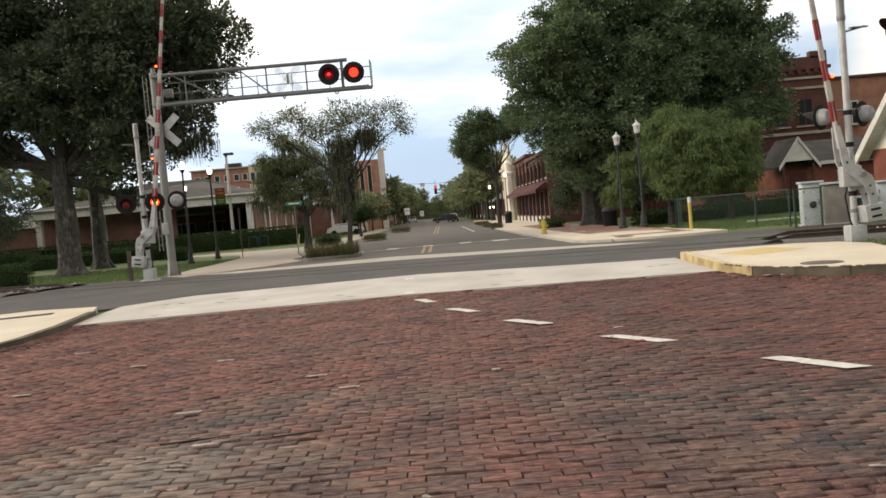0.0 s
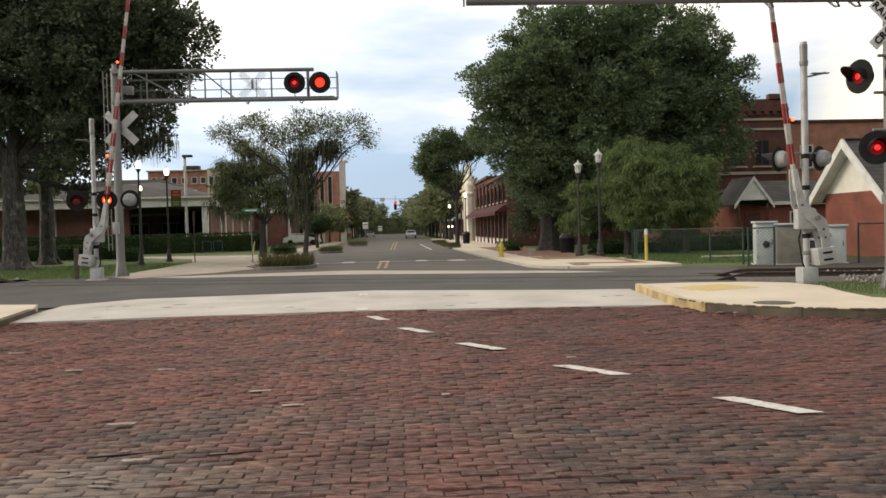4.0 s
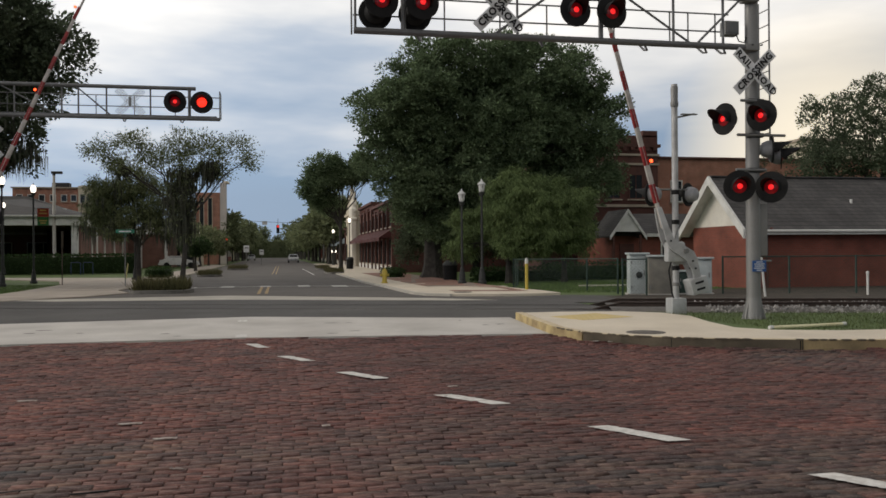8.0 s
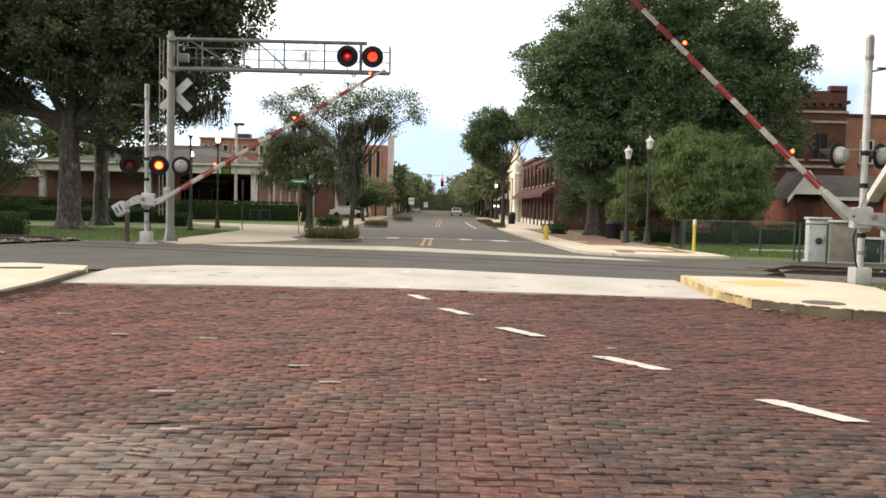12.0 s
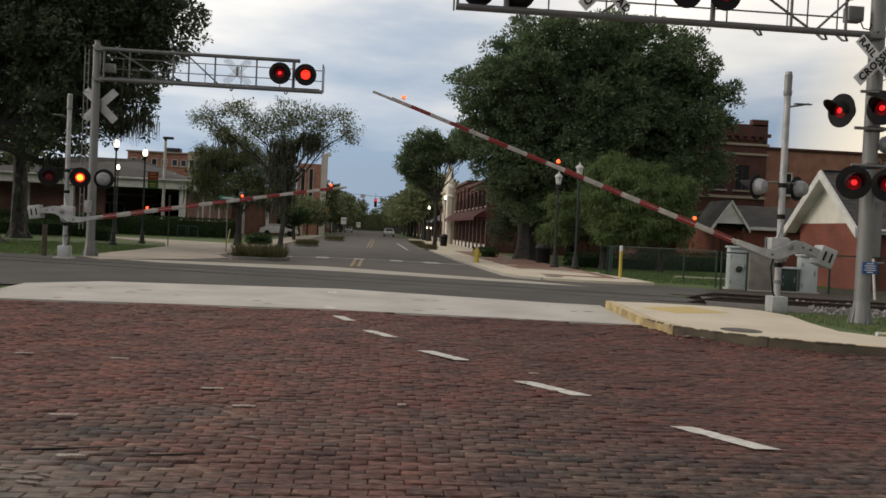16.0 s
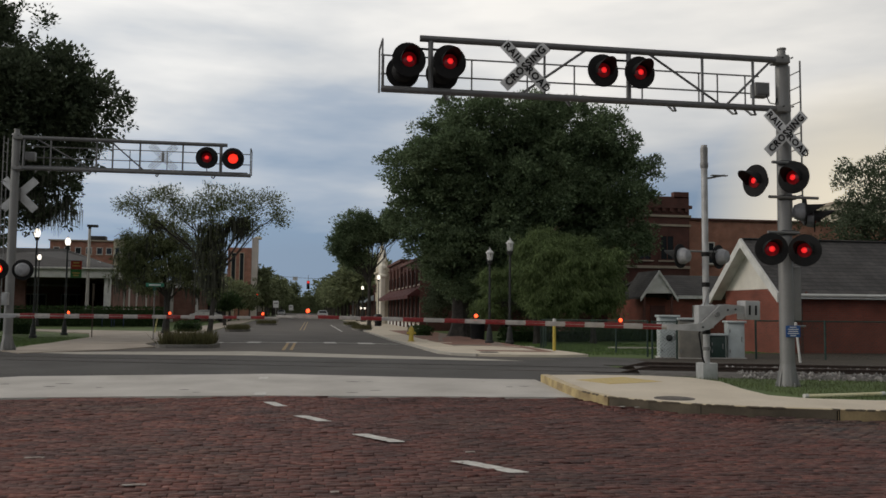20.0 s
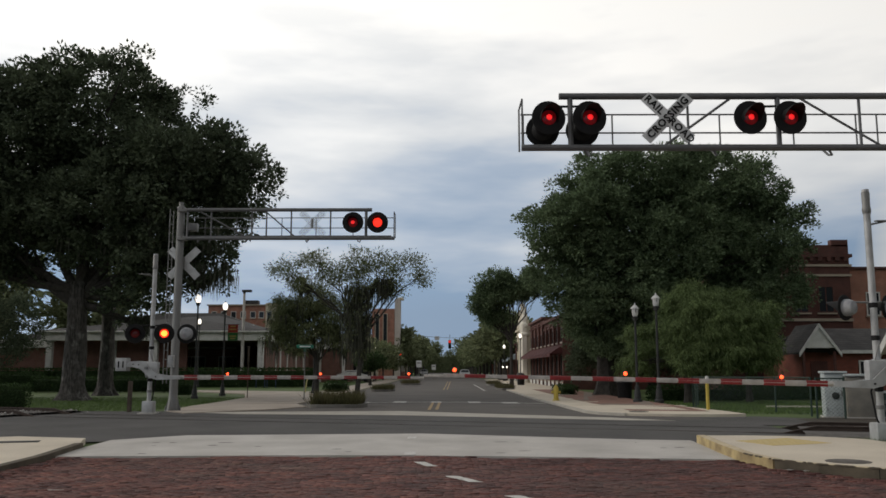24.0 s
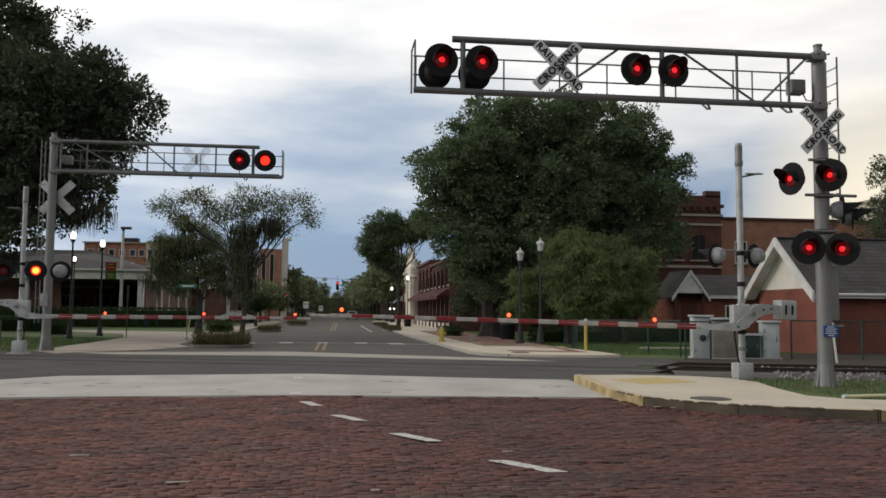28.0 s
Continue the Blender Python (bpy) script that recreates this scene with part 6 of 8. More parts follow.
for i, (x0, x1, y, z, mt) in enumerate(((-24, -10.2, 166, 8, M_CREAM), (-26, -10.5, 196, 7.5, M_BRICKRED), (-24, -10.5, 230, 7, M_CREAM))):
    fb = thing("far_building", Matrix(), "plain commercial building down the avenue's west side", "building", "buildings down the avenue")
    walls(fb, x0, x1, y, y + 22, -0.4, z, mt, 0.35)
    part("roof", box(B(), ((x0 + x1) / 2, y + 11, z), (x1 - x0, 22, 0.25)), M_STONE, fb, smooth=0)
    for k in range(6):
        for zz in (1.8, 5.0):
            window(fb, (x1 + 0.02, y + 2.2 + 3.4 * k, zz), 1.4, 1.8, 90, M_WHITE, 1)

# ---------------------------------------------------------------- trees
def leaves(lobes, clumps, per, leaf, seed, spread=0.8, droop=0.0, shell=0.5, gap=0.0, thin=0.45, sub=0, sub_r=1.1):
    """Arrays of small pointed leaf sprays gathered in clumps on and in the lobes (x, y, z, rx, ry, rz)."""
    rg = np.random.default_rng(seed)
    lb = np.array(lobes, float)
    vol = (lb[:, 3] * lb[:, 4] * lb[:, 5]) ** 0.8

    def unit(v):
        return v / (np.linalg.norm(v, axis=1, keepdims=True) + 1e-9)

    if sub:
        # smaller bosses stand on the lobes, and the clumps gather on their upper and outer sides
        pick = rg.choice(len(lb), sub, p=vol / vol.sum())
        bd = unit(rg.normal(size=(sub, 3)) + np.array([0, -0.25, 0.2]))
        bc = lb[pick, :3] + bd * lb[pick, 3:] * rg.uniform(0.55, 0.95, (sub, 1))
        br = sub_r * rg.uniform(0.55, 1.4, sub)
        at = rg.choice(sub, clumps, p=br ** 2 / (br ** 2).sum())
        d = unit(rg.normal(size=(clumps, 3)) + 0.55 * bd[at] + np.array([0, 0, 0.45]))
        c = bc[at] + d * (br[at] * rg.uniform(0.55, 1.08, clumps))[:, None] * np.array([1, 1, 0.8])
        inner = rg.random(clumps) < 0.38
        lp = rg.choice(len(lb), clumps, p=vol / vol.sum())
        d2 = unit(rg.normal(size=(clumps, 3)))
        c = np.where(inner[:, None], lb[lp, :3] + d2 * lb[lp, 3:] * rg.uniform(0.35, 0.98, (clumps, 1)), c)
        d = np.where(inner[:, None], d2, d)
    else:
        pick = rg.choice(len(lb), clumps, p=vol / vol.sum())
        d = unit(rg.normal(size=(clumps, 3)))
        r = shell + (1.06 - shell) * rg.random(clumps) ** 0.65
        bumpy = 1 + 0.2 * np.sin(d[:, 0] * 5 + pick) * np.cos(d[:, 2] * 6 + 2 * pick) + 0.06 * np.sin(d[:, 1] * 11 + d[:, 2] * 9)
        c = lb[pick, :3] + d * lb[pick, 3:] * (r * bumpy)[:, None]
    if gap:
        keep = np.sin(c[:, 0] * 1.7 + seed) * np.sin(c[:, 2] * 1.9 + 1) * np.sin(c[:, 1] * 1.5) > gap - 1
        c, d = c[keep], d[keep]
    n = len(c)
    off = rg.normal(size=(n, per, 3))
    off /= np.linalg.norm(off, axis=2, keepdims=True)
    off *= spread * rg.uniform(0.6, 1.25, (n, 1, 1)) * rg.random((n, per, 1)) ** 0.45 * np.array([0.85, 0.85, 0.6])
    p = (c[:, None] + off).reshape(-1, 3)
    q = len(p)
    out = 0.5 * np.repeat(d, per, 0) + off.reshape(-1, 3) / spread + rg.normal(size=(q, 3)) * 0.45
    out[:, 2] -= droop * 2.2
    out /= np.linalg.norm(out, axis=1, keepdims=True)
    # blades lie open to the sky on the outer side of each clump
    face = np.repeat(d, per, 0) * 0.55 + off.reshape(-1, 3) / spread * 0.5 + np.array([0, 0, 0.75]) + rg.normal(size=(q, 3)) * 0.55
    side = np.cross(out, face)
    side /= np.linalg.norm(side, axis=1, keepdims=True) + 1e-9
    ln = leaf * rg.uniform(0.6, 1.35, (q, 1)) * (1 + droop)
    wd = ln * thin / (1 + droop)
    nrm = np.cross(out, side)
    V = np.stack([p, p + out * ln * 0.5 + side * wd * 0.5 + nrm * ln * 0.06, p + out * ln, p + out * ln * 0.5 - side * wd * 0.5 + nrm * ln * 0.06], 1)
    return V.reshape(-1, 3), np.arange(q * 4).reshape(-1, 4)


def limb(bm, a, b, r0, r1, seed, seg=8, sway=0.10):
    rg = random.Random(seed)
    a, b = Vector(a), Vector(b)
    n, L = 6, (b - a).length
    pts, rs = [], []
    for i in range(n + 1):
        u = i / n
        p = a.lerp(b, u)
        if 0 < i < n:
            p += Vector((rg.uniform(-1, 1), rg.uniform(-1, 1), rg.uniform(-0.2, 0.8))) * sway * L * math.sin(math.pi * u) * 0.6
        pts.append(p)
        rs.append(r0 + (r1 - r0) * u)
    tube(bm, pts, rs, seg)
    return pts


def tree(name, m, trunk_h, r, lobes, clumps, per, leaf, material, label, seed, moss=0, spread=0.8, droop=0.0, gap=0.0, shell=0.45, lean=(0, 0), thin=0.45, group="", moss_on=None, sub=0, sub_r=1.1, twigs=7, bark=None):
    """A tree: flared trunk, limbs to every lobe, twigs, a crown of leaf sprays, and hanging moss where it has any."""
    tr = thing(name, m, label, "tree", group)
    bm = B()
    top_p = (lean[0], lean[1], trunk_h)
    hs = [-0.3, 0.0, 0.18, 0.45, 0.9] + [0.9 + (trunk_h - 0.9) * i / 7 for i in range(1, 8)]
    rs = np.interp(hs, [-0.3, 0.0, 0.18, 0.45, 0.9, trunk_h * 0.55, trunk_h], [r * 1.9, r * 1.7, r * 1.42, r * 1.2, r * 1.05, r * 0.93, r * 0.82])
    tube(bm, [(lean[0] * max(h, 0) / trunk_h, lean[1] * max(h, 0) / trunk_h, h) for h in hs], list(rs), 22)
    for v in bm.verts:
        ax = Vector((lean[0] * max(v.co.z, 0) / trunk_h, lean[1] * max(v.co.z, 0) / trunk_h, v.co.z))
        d = v.co - ax
        turn = math.atan2(d.y, d.x)
        root = max(0.0, 1 - max(v.co.z, 0) / 0.9)
        v.co = ax + d * (1 + 0.055 * math.sin(5 * turn + seed) + 0.04 * math.sin(9 * turn + v.co.z * 1.3) + root * 0.16 * math.sin(6 * turn + seed * 2) + 0.10 * noise.noise(v.co * 1.4 + Vector((seed, 0, 0))))
    # without a bark of its own a trunk gets the shade-darkened one
    part("trunk", bm, bark or M_LIMB, tr)
    for i, (x, y, z, rx, ry, rz) in enumerate(lobes):
        bm = B()
        start = Vector(top_p) * (0.8 + 0.2 * ((i * 37) % 10) / 10)
        pts = limb(bm, start, (x, y, z + rz * 0.2), r * 0.5, r * 0.10, seed + i)
        rg = random.Random(seed * 7 + i)
        for k in range(twigs):
            p = pts[2 + k % 4]
            e = Vector((x + rg.uniform(-1, 1) * rx * 0.85, y + rg.uniform(-1, 1) * ry * 0.85, z + rg.uniform(-0.6, 1) * rz * 0.8))
            limb(bm, p, e, r * 0.17, r * 0.03, seed + i * 11 + k, 5)
        part("limb", bm, M_LIMB, tr)
    V, F = leaves(lobes, clumps, per, leaf, seed, spread, droop, shell, gap, thin, sub, sub_r)
    raw("crown", V, F, material, tr)["kind"] = "stuff"
    if moss:
        rg = np.random.default_rng(seed + 1)
        lb = np.array(moss_on or lobes, float)
        pk = rg.integers(0, len(lb), moss)
        a = rg.uniform(0, 2 * np.pi, moss)
        rad = np.sqrt(rg.random(moss))
        base = lb[pk, :3] + np.stack([np.cos(a) * rad * lb[pk, 3], np.sin(a) * rad * lb[pk, 4], -np.sqrt(np.maximum(0, 1 - rad ** 2)) * lb[pk, 5] * 0.9], 1)
        strands = 9
        p = (base[:, None] + rg.normal(size=(moss, strands, 3)) * np.array([0.16, 0.16, 0.1])).reshape(-1, 3)
        q = len(p)
        ln, w = rg.uniform(0.3, 1.1, (q, 1)), rg.uniform(0.015, 0.045, (q, 1))
        th = rg.uniform(0, 2 * np.pi, q)
        sd = np.stack([np.cos(th), np.sin(th), 0 * th], 1)
        dn = np.array([0, 0, -1.0]) + rg.normal(size=(q, 3)) * 0.07
        V = np.stack([p + sd * w, p - sd * w, p + dn * ln - sd * w * 0.2, p + dn * ln + sd * w * 0.2], 1).reshape(-1, 3)
        raw("hanging_moss", V, np.arange(q * 4).reshape(-1, 4), M_MOSS, tr, "grey-green hanging moss")["kind"] = "stuff"
    return tr


tree("oak_tree", pose(-19.5, 45.0, ground_z(45)), 6.2, 0.55,
     [(5.3, 0, 11.2, 4.2, 4.5, 3.4), (0.2, 1, 15.0, 5.3, 6, 3.6), (-5.0, 1, 13.2, 5.8, 5.8, 4.8), (-10.5, 1, 11.5, 4.8, 5.6, 5.0), (1.5, -1, 9.6, 5.3, 4.3, 2.5), (6.6, 0.5, 7.6, 2.0, 2.4, 1.5), (-5, -1, 8.6, 4.3, 3.8, 1.8), (7.2, 1, 12.0, 2.3, 2.8, 2.1), (-13.5, 0, 8.2, 3.4, 3.6, 2.0), (4.3, 0, 6.7, 2.6, 2.4, 1.2), (-4.2, 0, 7.0, 2.6, 2.6, 1.3), (-8.6, 0, 6.4, 3.0, 3.0, 1.9), (3.3, 0.4, 5.0, 0.55, 0.6, 0.9), (3.2, 0.4, 3.7, 0.45, 0.5, 0.8)],
     6400, 40, 0.225, M_LEAF, "big dark oak with a thick trunk on the lawn", 11, bark=M_BARK, moss=150, spread=0.58, thin=0.58, sub=335, sub_r=1.4, moss_on=[(1.5, -1, 9.4, 4.2, 3.2, 2.0), (5.4, 0, 9.4, 3.0, 3.0, 2.4), (7.0, 0.5, 7.2, 1.6, 1.4, 1.0), (3.3, 0.4, 4.6, 0.5, 0.5, 0.6), (6.0, 0.2, 7.4, 1.6, 1.4, 1.2)])
tree("oak_tree", pose(-21.4, 54.0, ground_z(54)), 7.0, 0.43,
     [(3.5, 0, 11.5, 5, 5, 3.5), (-3, 0, 12.5, 6, 5, 4), (-8, 0, 11.5, 4, 4, 3), (1, 0, 9.2, 4.5, 4, 1.6)],
     1700, 38, 0.20, M_LEAF, "dark oak standing behind another on the lawn", 12, bark=M_BARK, moss=25, spread=0.6, thin=0.55, sub=90, sub_r=1.4)
tree("oak_tree", pose(-43.0, 72.0, ground_z(72)), 2.6, 0.3,
     [(0, 0, 5.8, 4.5, 4, 2.8), (-6, 1, 6.2, 5.0, 4, 3.2), (5.6, 0, 5.6, 3.6, 3.5, 2.2), (-2, 0, 2.8, 5.0, 3, 2.0), (4.0, 0, 2.6, 3.6, 3, 1.7), (7.4, 0, 3.8, 2.0, 2.4, 1.6)], 1500, 30, 0.20, M_LEAF, "low spreading tree behind the lawn", 13, spread=0.6, thin=0.55, sub=60, sub_r=1.1)
tree("oak_tree", pose(9.2, 49.5, ground_z(49)), 4.2, 0.5,
     [(-1.5, 0, 9.7, 3.1, 3.8, 2.9), (0.2, 0, 11.9, 2.8, 3.4, 2.0), (3.0, 0.5, 12.4, 4.0, 4, 2.3), (6.5, 0.5, 12.3, 3.6, 4, 2.2), (8.4, 0, 11.6, 2.1, 3, 1.8), (9.6, 0, 9.2, 2.7, 3.4, 2.6), (3.5, 0.5, 8.4, 6.2, 4.6, 3.4), (3.8, 1.8, 9.6, 5.0, 2.6, 2.8), (-2.1, 0, 7.4, 2.3, 2.8, 2.0), (-1.3, -0.6, 5.2, 2.4, 2.4, 1.5), (-0.6, -0.6, 3.6, 1.5, 1.6, 1.1), (3.5, 0, 5.4, 5.2, 3.8, 2.1), (8.8, 0, 6.0, 2.8, 3.2, 2.4), (1.2, 0.5, 3.5, 2.6, 2.6, 1.4), (6.0, 1, 3.4, 3.0, 2.6, 1.5)],
     8800, 38, 0.180, M_LEAFR, "large round dense oak beside the shops", 21, spread=0.48, thin=0.58, sub=330, sub_r=1.0)
# the leftmost lobes are added to darken the end wall in place of deep shade
tree("oak_tree", pose(14.6, 61.0, ground_z(61)), 2.4, 0.25,
     [(0, 0, 4.6, 5.0, 2.6, 2.2), (-3.6, -0.6, 3.0, 2.0, 2.0, 1.7), (0.5, -0.5, 2.2, 4.4, 2.2, 1.5), (4.0, 0, 3.8, 2.4, 2.2, 2.0), (-5.0, -0.4, 2.6, 1.3, 1.5, 1.9), (-4.7, 0, 4.9, 1.3, 1.5, 1.3), (-4.3, 0.5, 3.4, 1.3, 1.6, 2.2), (-4.2, 0.5, 6.2, 1.2, 1.6, 1.2)],
     1800, 30, 0.19, M_LEAF, "low dark tree, its added left foliage standing in for shade on the shop's end wall", 22, spread=0.5, thin=0.55, sub=70, sub_r=0.8)
tree("elm_tree", pose(11.2, 40.0, ground_z(40)), 2.0, 0.13,
     [(-0.3, 0, 4.7, 0.9, 1.1, 0.7), (0.9, 0.2, 4.8, 1.0, 1.1, 0.75), (2.2, 0.1, 4.4, 1.0, 1.1, 0.7), (3.4, 0, 3.7, 0.8, 1.0, 0.8), (0.8, -0.4, 3.4, 1.8, 1.4, 1.2), (2.6, -0.3, 2.6, 1.4, 1.2, 1.1), (-0.6, 0.2, 3.2, 0.9, 1.1, 1.1), (-1.7, 0.5, 2.7, 0.8, 0.9, 0.8), (-2.4, 0.5, 1.8, 0.7, 0.8, 0.6), (3.7, 0, 2.3, 0.7, 0.9, 0.9), (0.6, -0.4, 2.0, 1.9, 1.3, 0.8)],
     2900, 27, 0.118, M_LEAFW, "small weeping elm with bright green drooping leaves", 31, spread=0.36, droop=0.6, thin=0.30, sub=130, sub_r=0.5)
tree("elm_tree", pose(14.4, 41.0, ground_z(41)), 1.8, 0.11, [(0, 0, 3.2, 1.5, 1.6, 1.5), (0.4, 0, 2.3, 1.3, 1.4, 1.1)], 420, 24, 0.14, M_LEAFW, "small weeping elm behind the green fence", 32, spread=0.4, droop=0.6, thin=0.32, sub=30, sub_r=0.5)
tree("young_tree", pose(-4.3, 41.5, ground_z(41)), 3.6, 0.11,
     [(-3.6, 0, 6.4, 0.8, 1.0, 0.5), (-2.2, 0, 6.9, 1.0, 1.0, 0.5), (-1.2, 0, 6.2, 0.9, 1.0, 0.5), (-0.1, 0, 6.7, 0.8, 0.9, 0.8), (1.1, 0, 6.7, 0.8, 0.9, 0.7), (2.4, 0, 6.7, 0.9, 0.9, 0.5), (3.1, 0, 6.1, 0.5, 0.6, 0.5), (1.6, 0, 5.7, 0.8, 0.7, 0.6), (0.1, 0, 5.6, 0.75, 0.7, 1.0), (0.0, 0, 4.6, 0.75, 0.7, 1.0), (0.0, 0, 3.5, 0.62, 0.6, 0.9), (0.2, 0, 2.6, 0.28, 0.28, 0.6), (-2.9, 0, 5.8, 0.6, 0.7, 0.4)],
     1000, 15, 0.12, M_LEAFY, "sparse young street tree hung with grey moss", 41, moss=160, spread=0.42, lean=(0.3, 0), shell=0.2, twigs=5, moss_on=[(0.1, 0, 5.7, 0.6, 0.55, 0.5), (0.0, 0, 5.0, 0.65, 0.6, 0.4), (0.0, 0, 4.3, 0.62, 0.6, 0.4), (0.0, 0, 3.6, 0.5, 0.5, 0.4), (1.3, 0, 6.0, 0.5, 0.5, 0.4), (0.1, 0, 3.0, 0.4, 0.4, 0.3)])
tree("young_tree", pose(-6.9, 46.0, ground_z(46)), 2.2, 0.12,
     [(-0.4, 0, 5.3, 1.2, 1.3, 0.9), (-1.6, 0, 4.6, 1.0, 1.1, 1.1), (0.9, 0, 4.5, 0.9, 1.1, 1.2), (-0.4, 0, 3.5, 1.8, 1.3, 0.9), (-2.1, 0, 3.5, 0.7, 0.7, 0.8), (1.5, 0, 3.3, 0.7, 0.6, 1.0), (-0.8, 0, 6.4, 0.5, 0.5, 0.5)], 1050, 24, 0.13, M_LEAFY, "dense young street tree in a planter", 42, moss=70, spread=0.40, droop=0.4, thin=0.36, sub=80, sub_r=0.45)
tree("street_tree", pose(5.65, 74.0, ground_z(74)), 4.6, 0.15,
     [(-1.9, 0, 7.9, 0.9, 1.4, 0.8), (-1.6, 0, 8.8, 1.0, 1.3, 0.8), (-0.5, 0, 9.3, 0.9, 1.2, 0.8), (-0.3, 0, 8.0, 1.0, 1.2, 0.9), (-1.5, 0, 7.3, 1.1, 1.3, 0.7), (0.5, 0, 8.7, 0.8, 1.0, 0.9), (1.6, -0.5, 9.2, 1.1, 1.3, 0.9), (2.8, -0.8, 9.0, 1.2, 1.3, 1.0), (1.0, -0.5, 7.9, 0.8, 1.0, 0.6), (-2.3, 0, 6.5, 0.9, 1.1, 0.8), (-0.9, 0, 6.0, 1.0, 1.1, 0.8), (-3.1, 0, 7.0, 0.7, 0.9, 0.6), (-1.9, 0, 5.7, 0.6, 0.8, 0.5)], 1400, 26, 0.20, M_LEAFR, "dark leafy street tree before the shops", 51, spread=0.55, thin=0.5, sub=70, sub_r=0.75)
tree("oak_tree", pose(36.0, 46.5, ground_z(46)), 4, 0.4,
     [(0, 0, 8.0, 4.6, 4, 3.6), (-3.0, 0, 6.6, 2.8, 3, 2.2), (3, 0, 10, 4, 4, 2.8), (6, 0, 8, 5, 4, 4)], 1900, 34, 0.18, M_LEAF, "dark tree rising behind the brick house", 61, spread=0.5, thin=0.5, sub=120, sub_r=1.1)

# trees down the avenue, of three kinds
rgt = random.Random(4)
kinds = []
for i in range(3):
    kinds.append(tree("avenue_tree", pose(-9.2 if i % 2 else 8.2, 118 + 26 * i, -0.15), 3.0, 0.2,
                      [(0, 0, 6.0, 3.0, 3.0, 2.6), (1.5, 0.6, 7.3, 2.0, 2.0, 1.6), (-1.6, -0.4, 5.2, 2.2, 2.2, 1.8), (0.2, -1.2, 4.6, 2.0, 2, 1.5)],
                      150, 17, 0.68, M_LEAFF, "leafy green street tree along the avenue", 70 + i, group="trees along the avenue", twigs=3))
for y in range(100, 330, 11):
    for sx in (-1, 1):
        if sx > 0 and y < 112:
            continue
        x = sx * (8.4 if y < 200 else 8.0) + rgt.uniform(-1.0, 0.6)
        s = rgt.uniform(0.75, 1.15) * (0.62 if sx < 0 and y < 135 else 1)
        copy_thing(rgt.choice(kinds), pose(x, y + rgt.uniform(-2, 2), -0.15, 0, 0, rgt.uniform(0, 360)) @ Matrix.Scale(s, 4))
for y in (335, 350, 380, 410):
    for x in range(-40, 44, 5 if y < 350 else 7):
        if abs(x) < 7 and y < 400:
            continue
        copy_thing(rgt.choice(kinds), pose(x + rgt.uniform(-2, 2), y, -0.15, 0, 0, rgt.uniform(0, 360)) @ Matrix.Scale(rgt.uniform(1.1, 1.55), 4))
for x, y, s in ((-46, 112, 1.7), (-55, 100, 1.8), (-62, 88, 1.7), (-52, 76, 1.4), (-44, 66, 1.1), (-70, 110, 2.0), (68, 60, 1.6), (60, 44, 1.3), (52, 38, 1.2)):
    copy_thing(rgt.choice(kinds), pose(x, y, -0.15, 0, 0, rgt.uniform(0, 360)) @ Matrix.Scale(s, 4))


# ---------------------------------------------------------------- hedges, shrubs and grass
def hedge(x0, x1, y0, y1, h, n, leaf, label, seed, material=None):
    hd = thing("hedge", pose((x0 + x1) / 2, (y0 + y1) / 2, ground_z((y0 + y1) / 2)), label, "hedge")
    rg = np.random.default_rng(seed)
    w, d = x1 - x0, y1 - y0
    part("core", box(B(), (0, 0, h / 2 - 0.05), (w - 0.25, max(0.1, d - 0.25), h - 0.15), None, 0.1), material or M_HEDGE, hd)
    p = np.stack([rg.uniform(-w / 2, w / 2, n), rg.uniform(-d / 2, d / 2, n), rg.uniform(0.05, h, n)], 1)
    f = rg.integers(0, 4, n)
    p[f == 0, 1] = -d / 2 + rg.normal(0, 0.05, (f == 0).sum())
    p[f == 1, 2] = h + rg.normal(0, 0.04, (f == 1).sum())
    p[f == 2, 0] = rg.choice([-1, 1], (f == 2).sum()) * w / 2 + rg.normal(0, 0.04, (f == 2).sum())
    o = rg.normal(size=(n, 3)) * 0.8 + np.array([0, -0.4, 0.6])
    o /= np.linalg.norm(o, axis=1, keepdims=True)
    s = np.cross(o, rg.normal(size=(n, 3)))
    s /= np.linalg.norm(s, axis=1, keepdims=True)
    L = leaf * rg.uniform(0.6, 1.3, (n, 1))
    V = np.stack([p, p + o * L * 0.5 + s * L * 0.28, p + o * L, p + o * L * 0.5 - s * L * 0.28], 1).reshape(-1, 3)
    raw("foliage", V, np.arange(n * 4).reshape(-1, 4), material or M_HEDGE, hd)["kind"] = "stuff"
    return hd


hedge(-46, -12.0, 78.0, 79.6, 1.6, 11000, 0.2, "long clipped dark green hedge before the bank", 1)
hedge(-29.2, -19.5, 60.4, 61.6, 1.0, 3500, 0.15, "low clipped hedge on the lawn", 2)
hedge(-15.15, -14.15, 28.6, 29.5, 0.82, 2200, 0.08, "small square clipped bush by the track", 3)
hedge(-38, -30, 63.0, 64.2, 1.3, 3500, 0.15, "clipped hedge beside the parking area", 4)
hedge(-16.8, -15.7, 53.0, 54.1, 0.8, 900, 0.12, "clipped bush beside the lamp post", 8)
hedge(10.4, 15.0, 43.0, 44.6, 0.7, 1800, 0.15, "low shrubs under the oak", 5)
hedge(6.9, 8.0, 52.5, 56.0, 0.55, 700, 0.15, "low planting by the pavement", 6)
hedge(15.5, 21.0, 46.0, 48.0, 0.9, 1500, 0.16, "low shrubs before the small house", 7)
hedge(-8.6, -7.2, 60.5, 64, 0.7, 900, 0.15, "low hedge beside the pavement", 9)
hedge(-90, 90, 338, 346, 6.5, 5000, 1.1, "far belt of shrubs closing the avenue", 10, M_LEAFF)
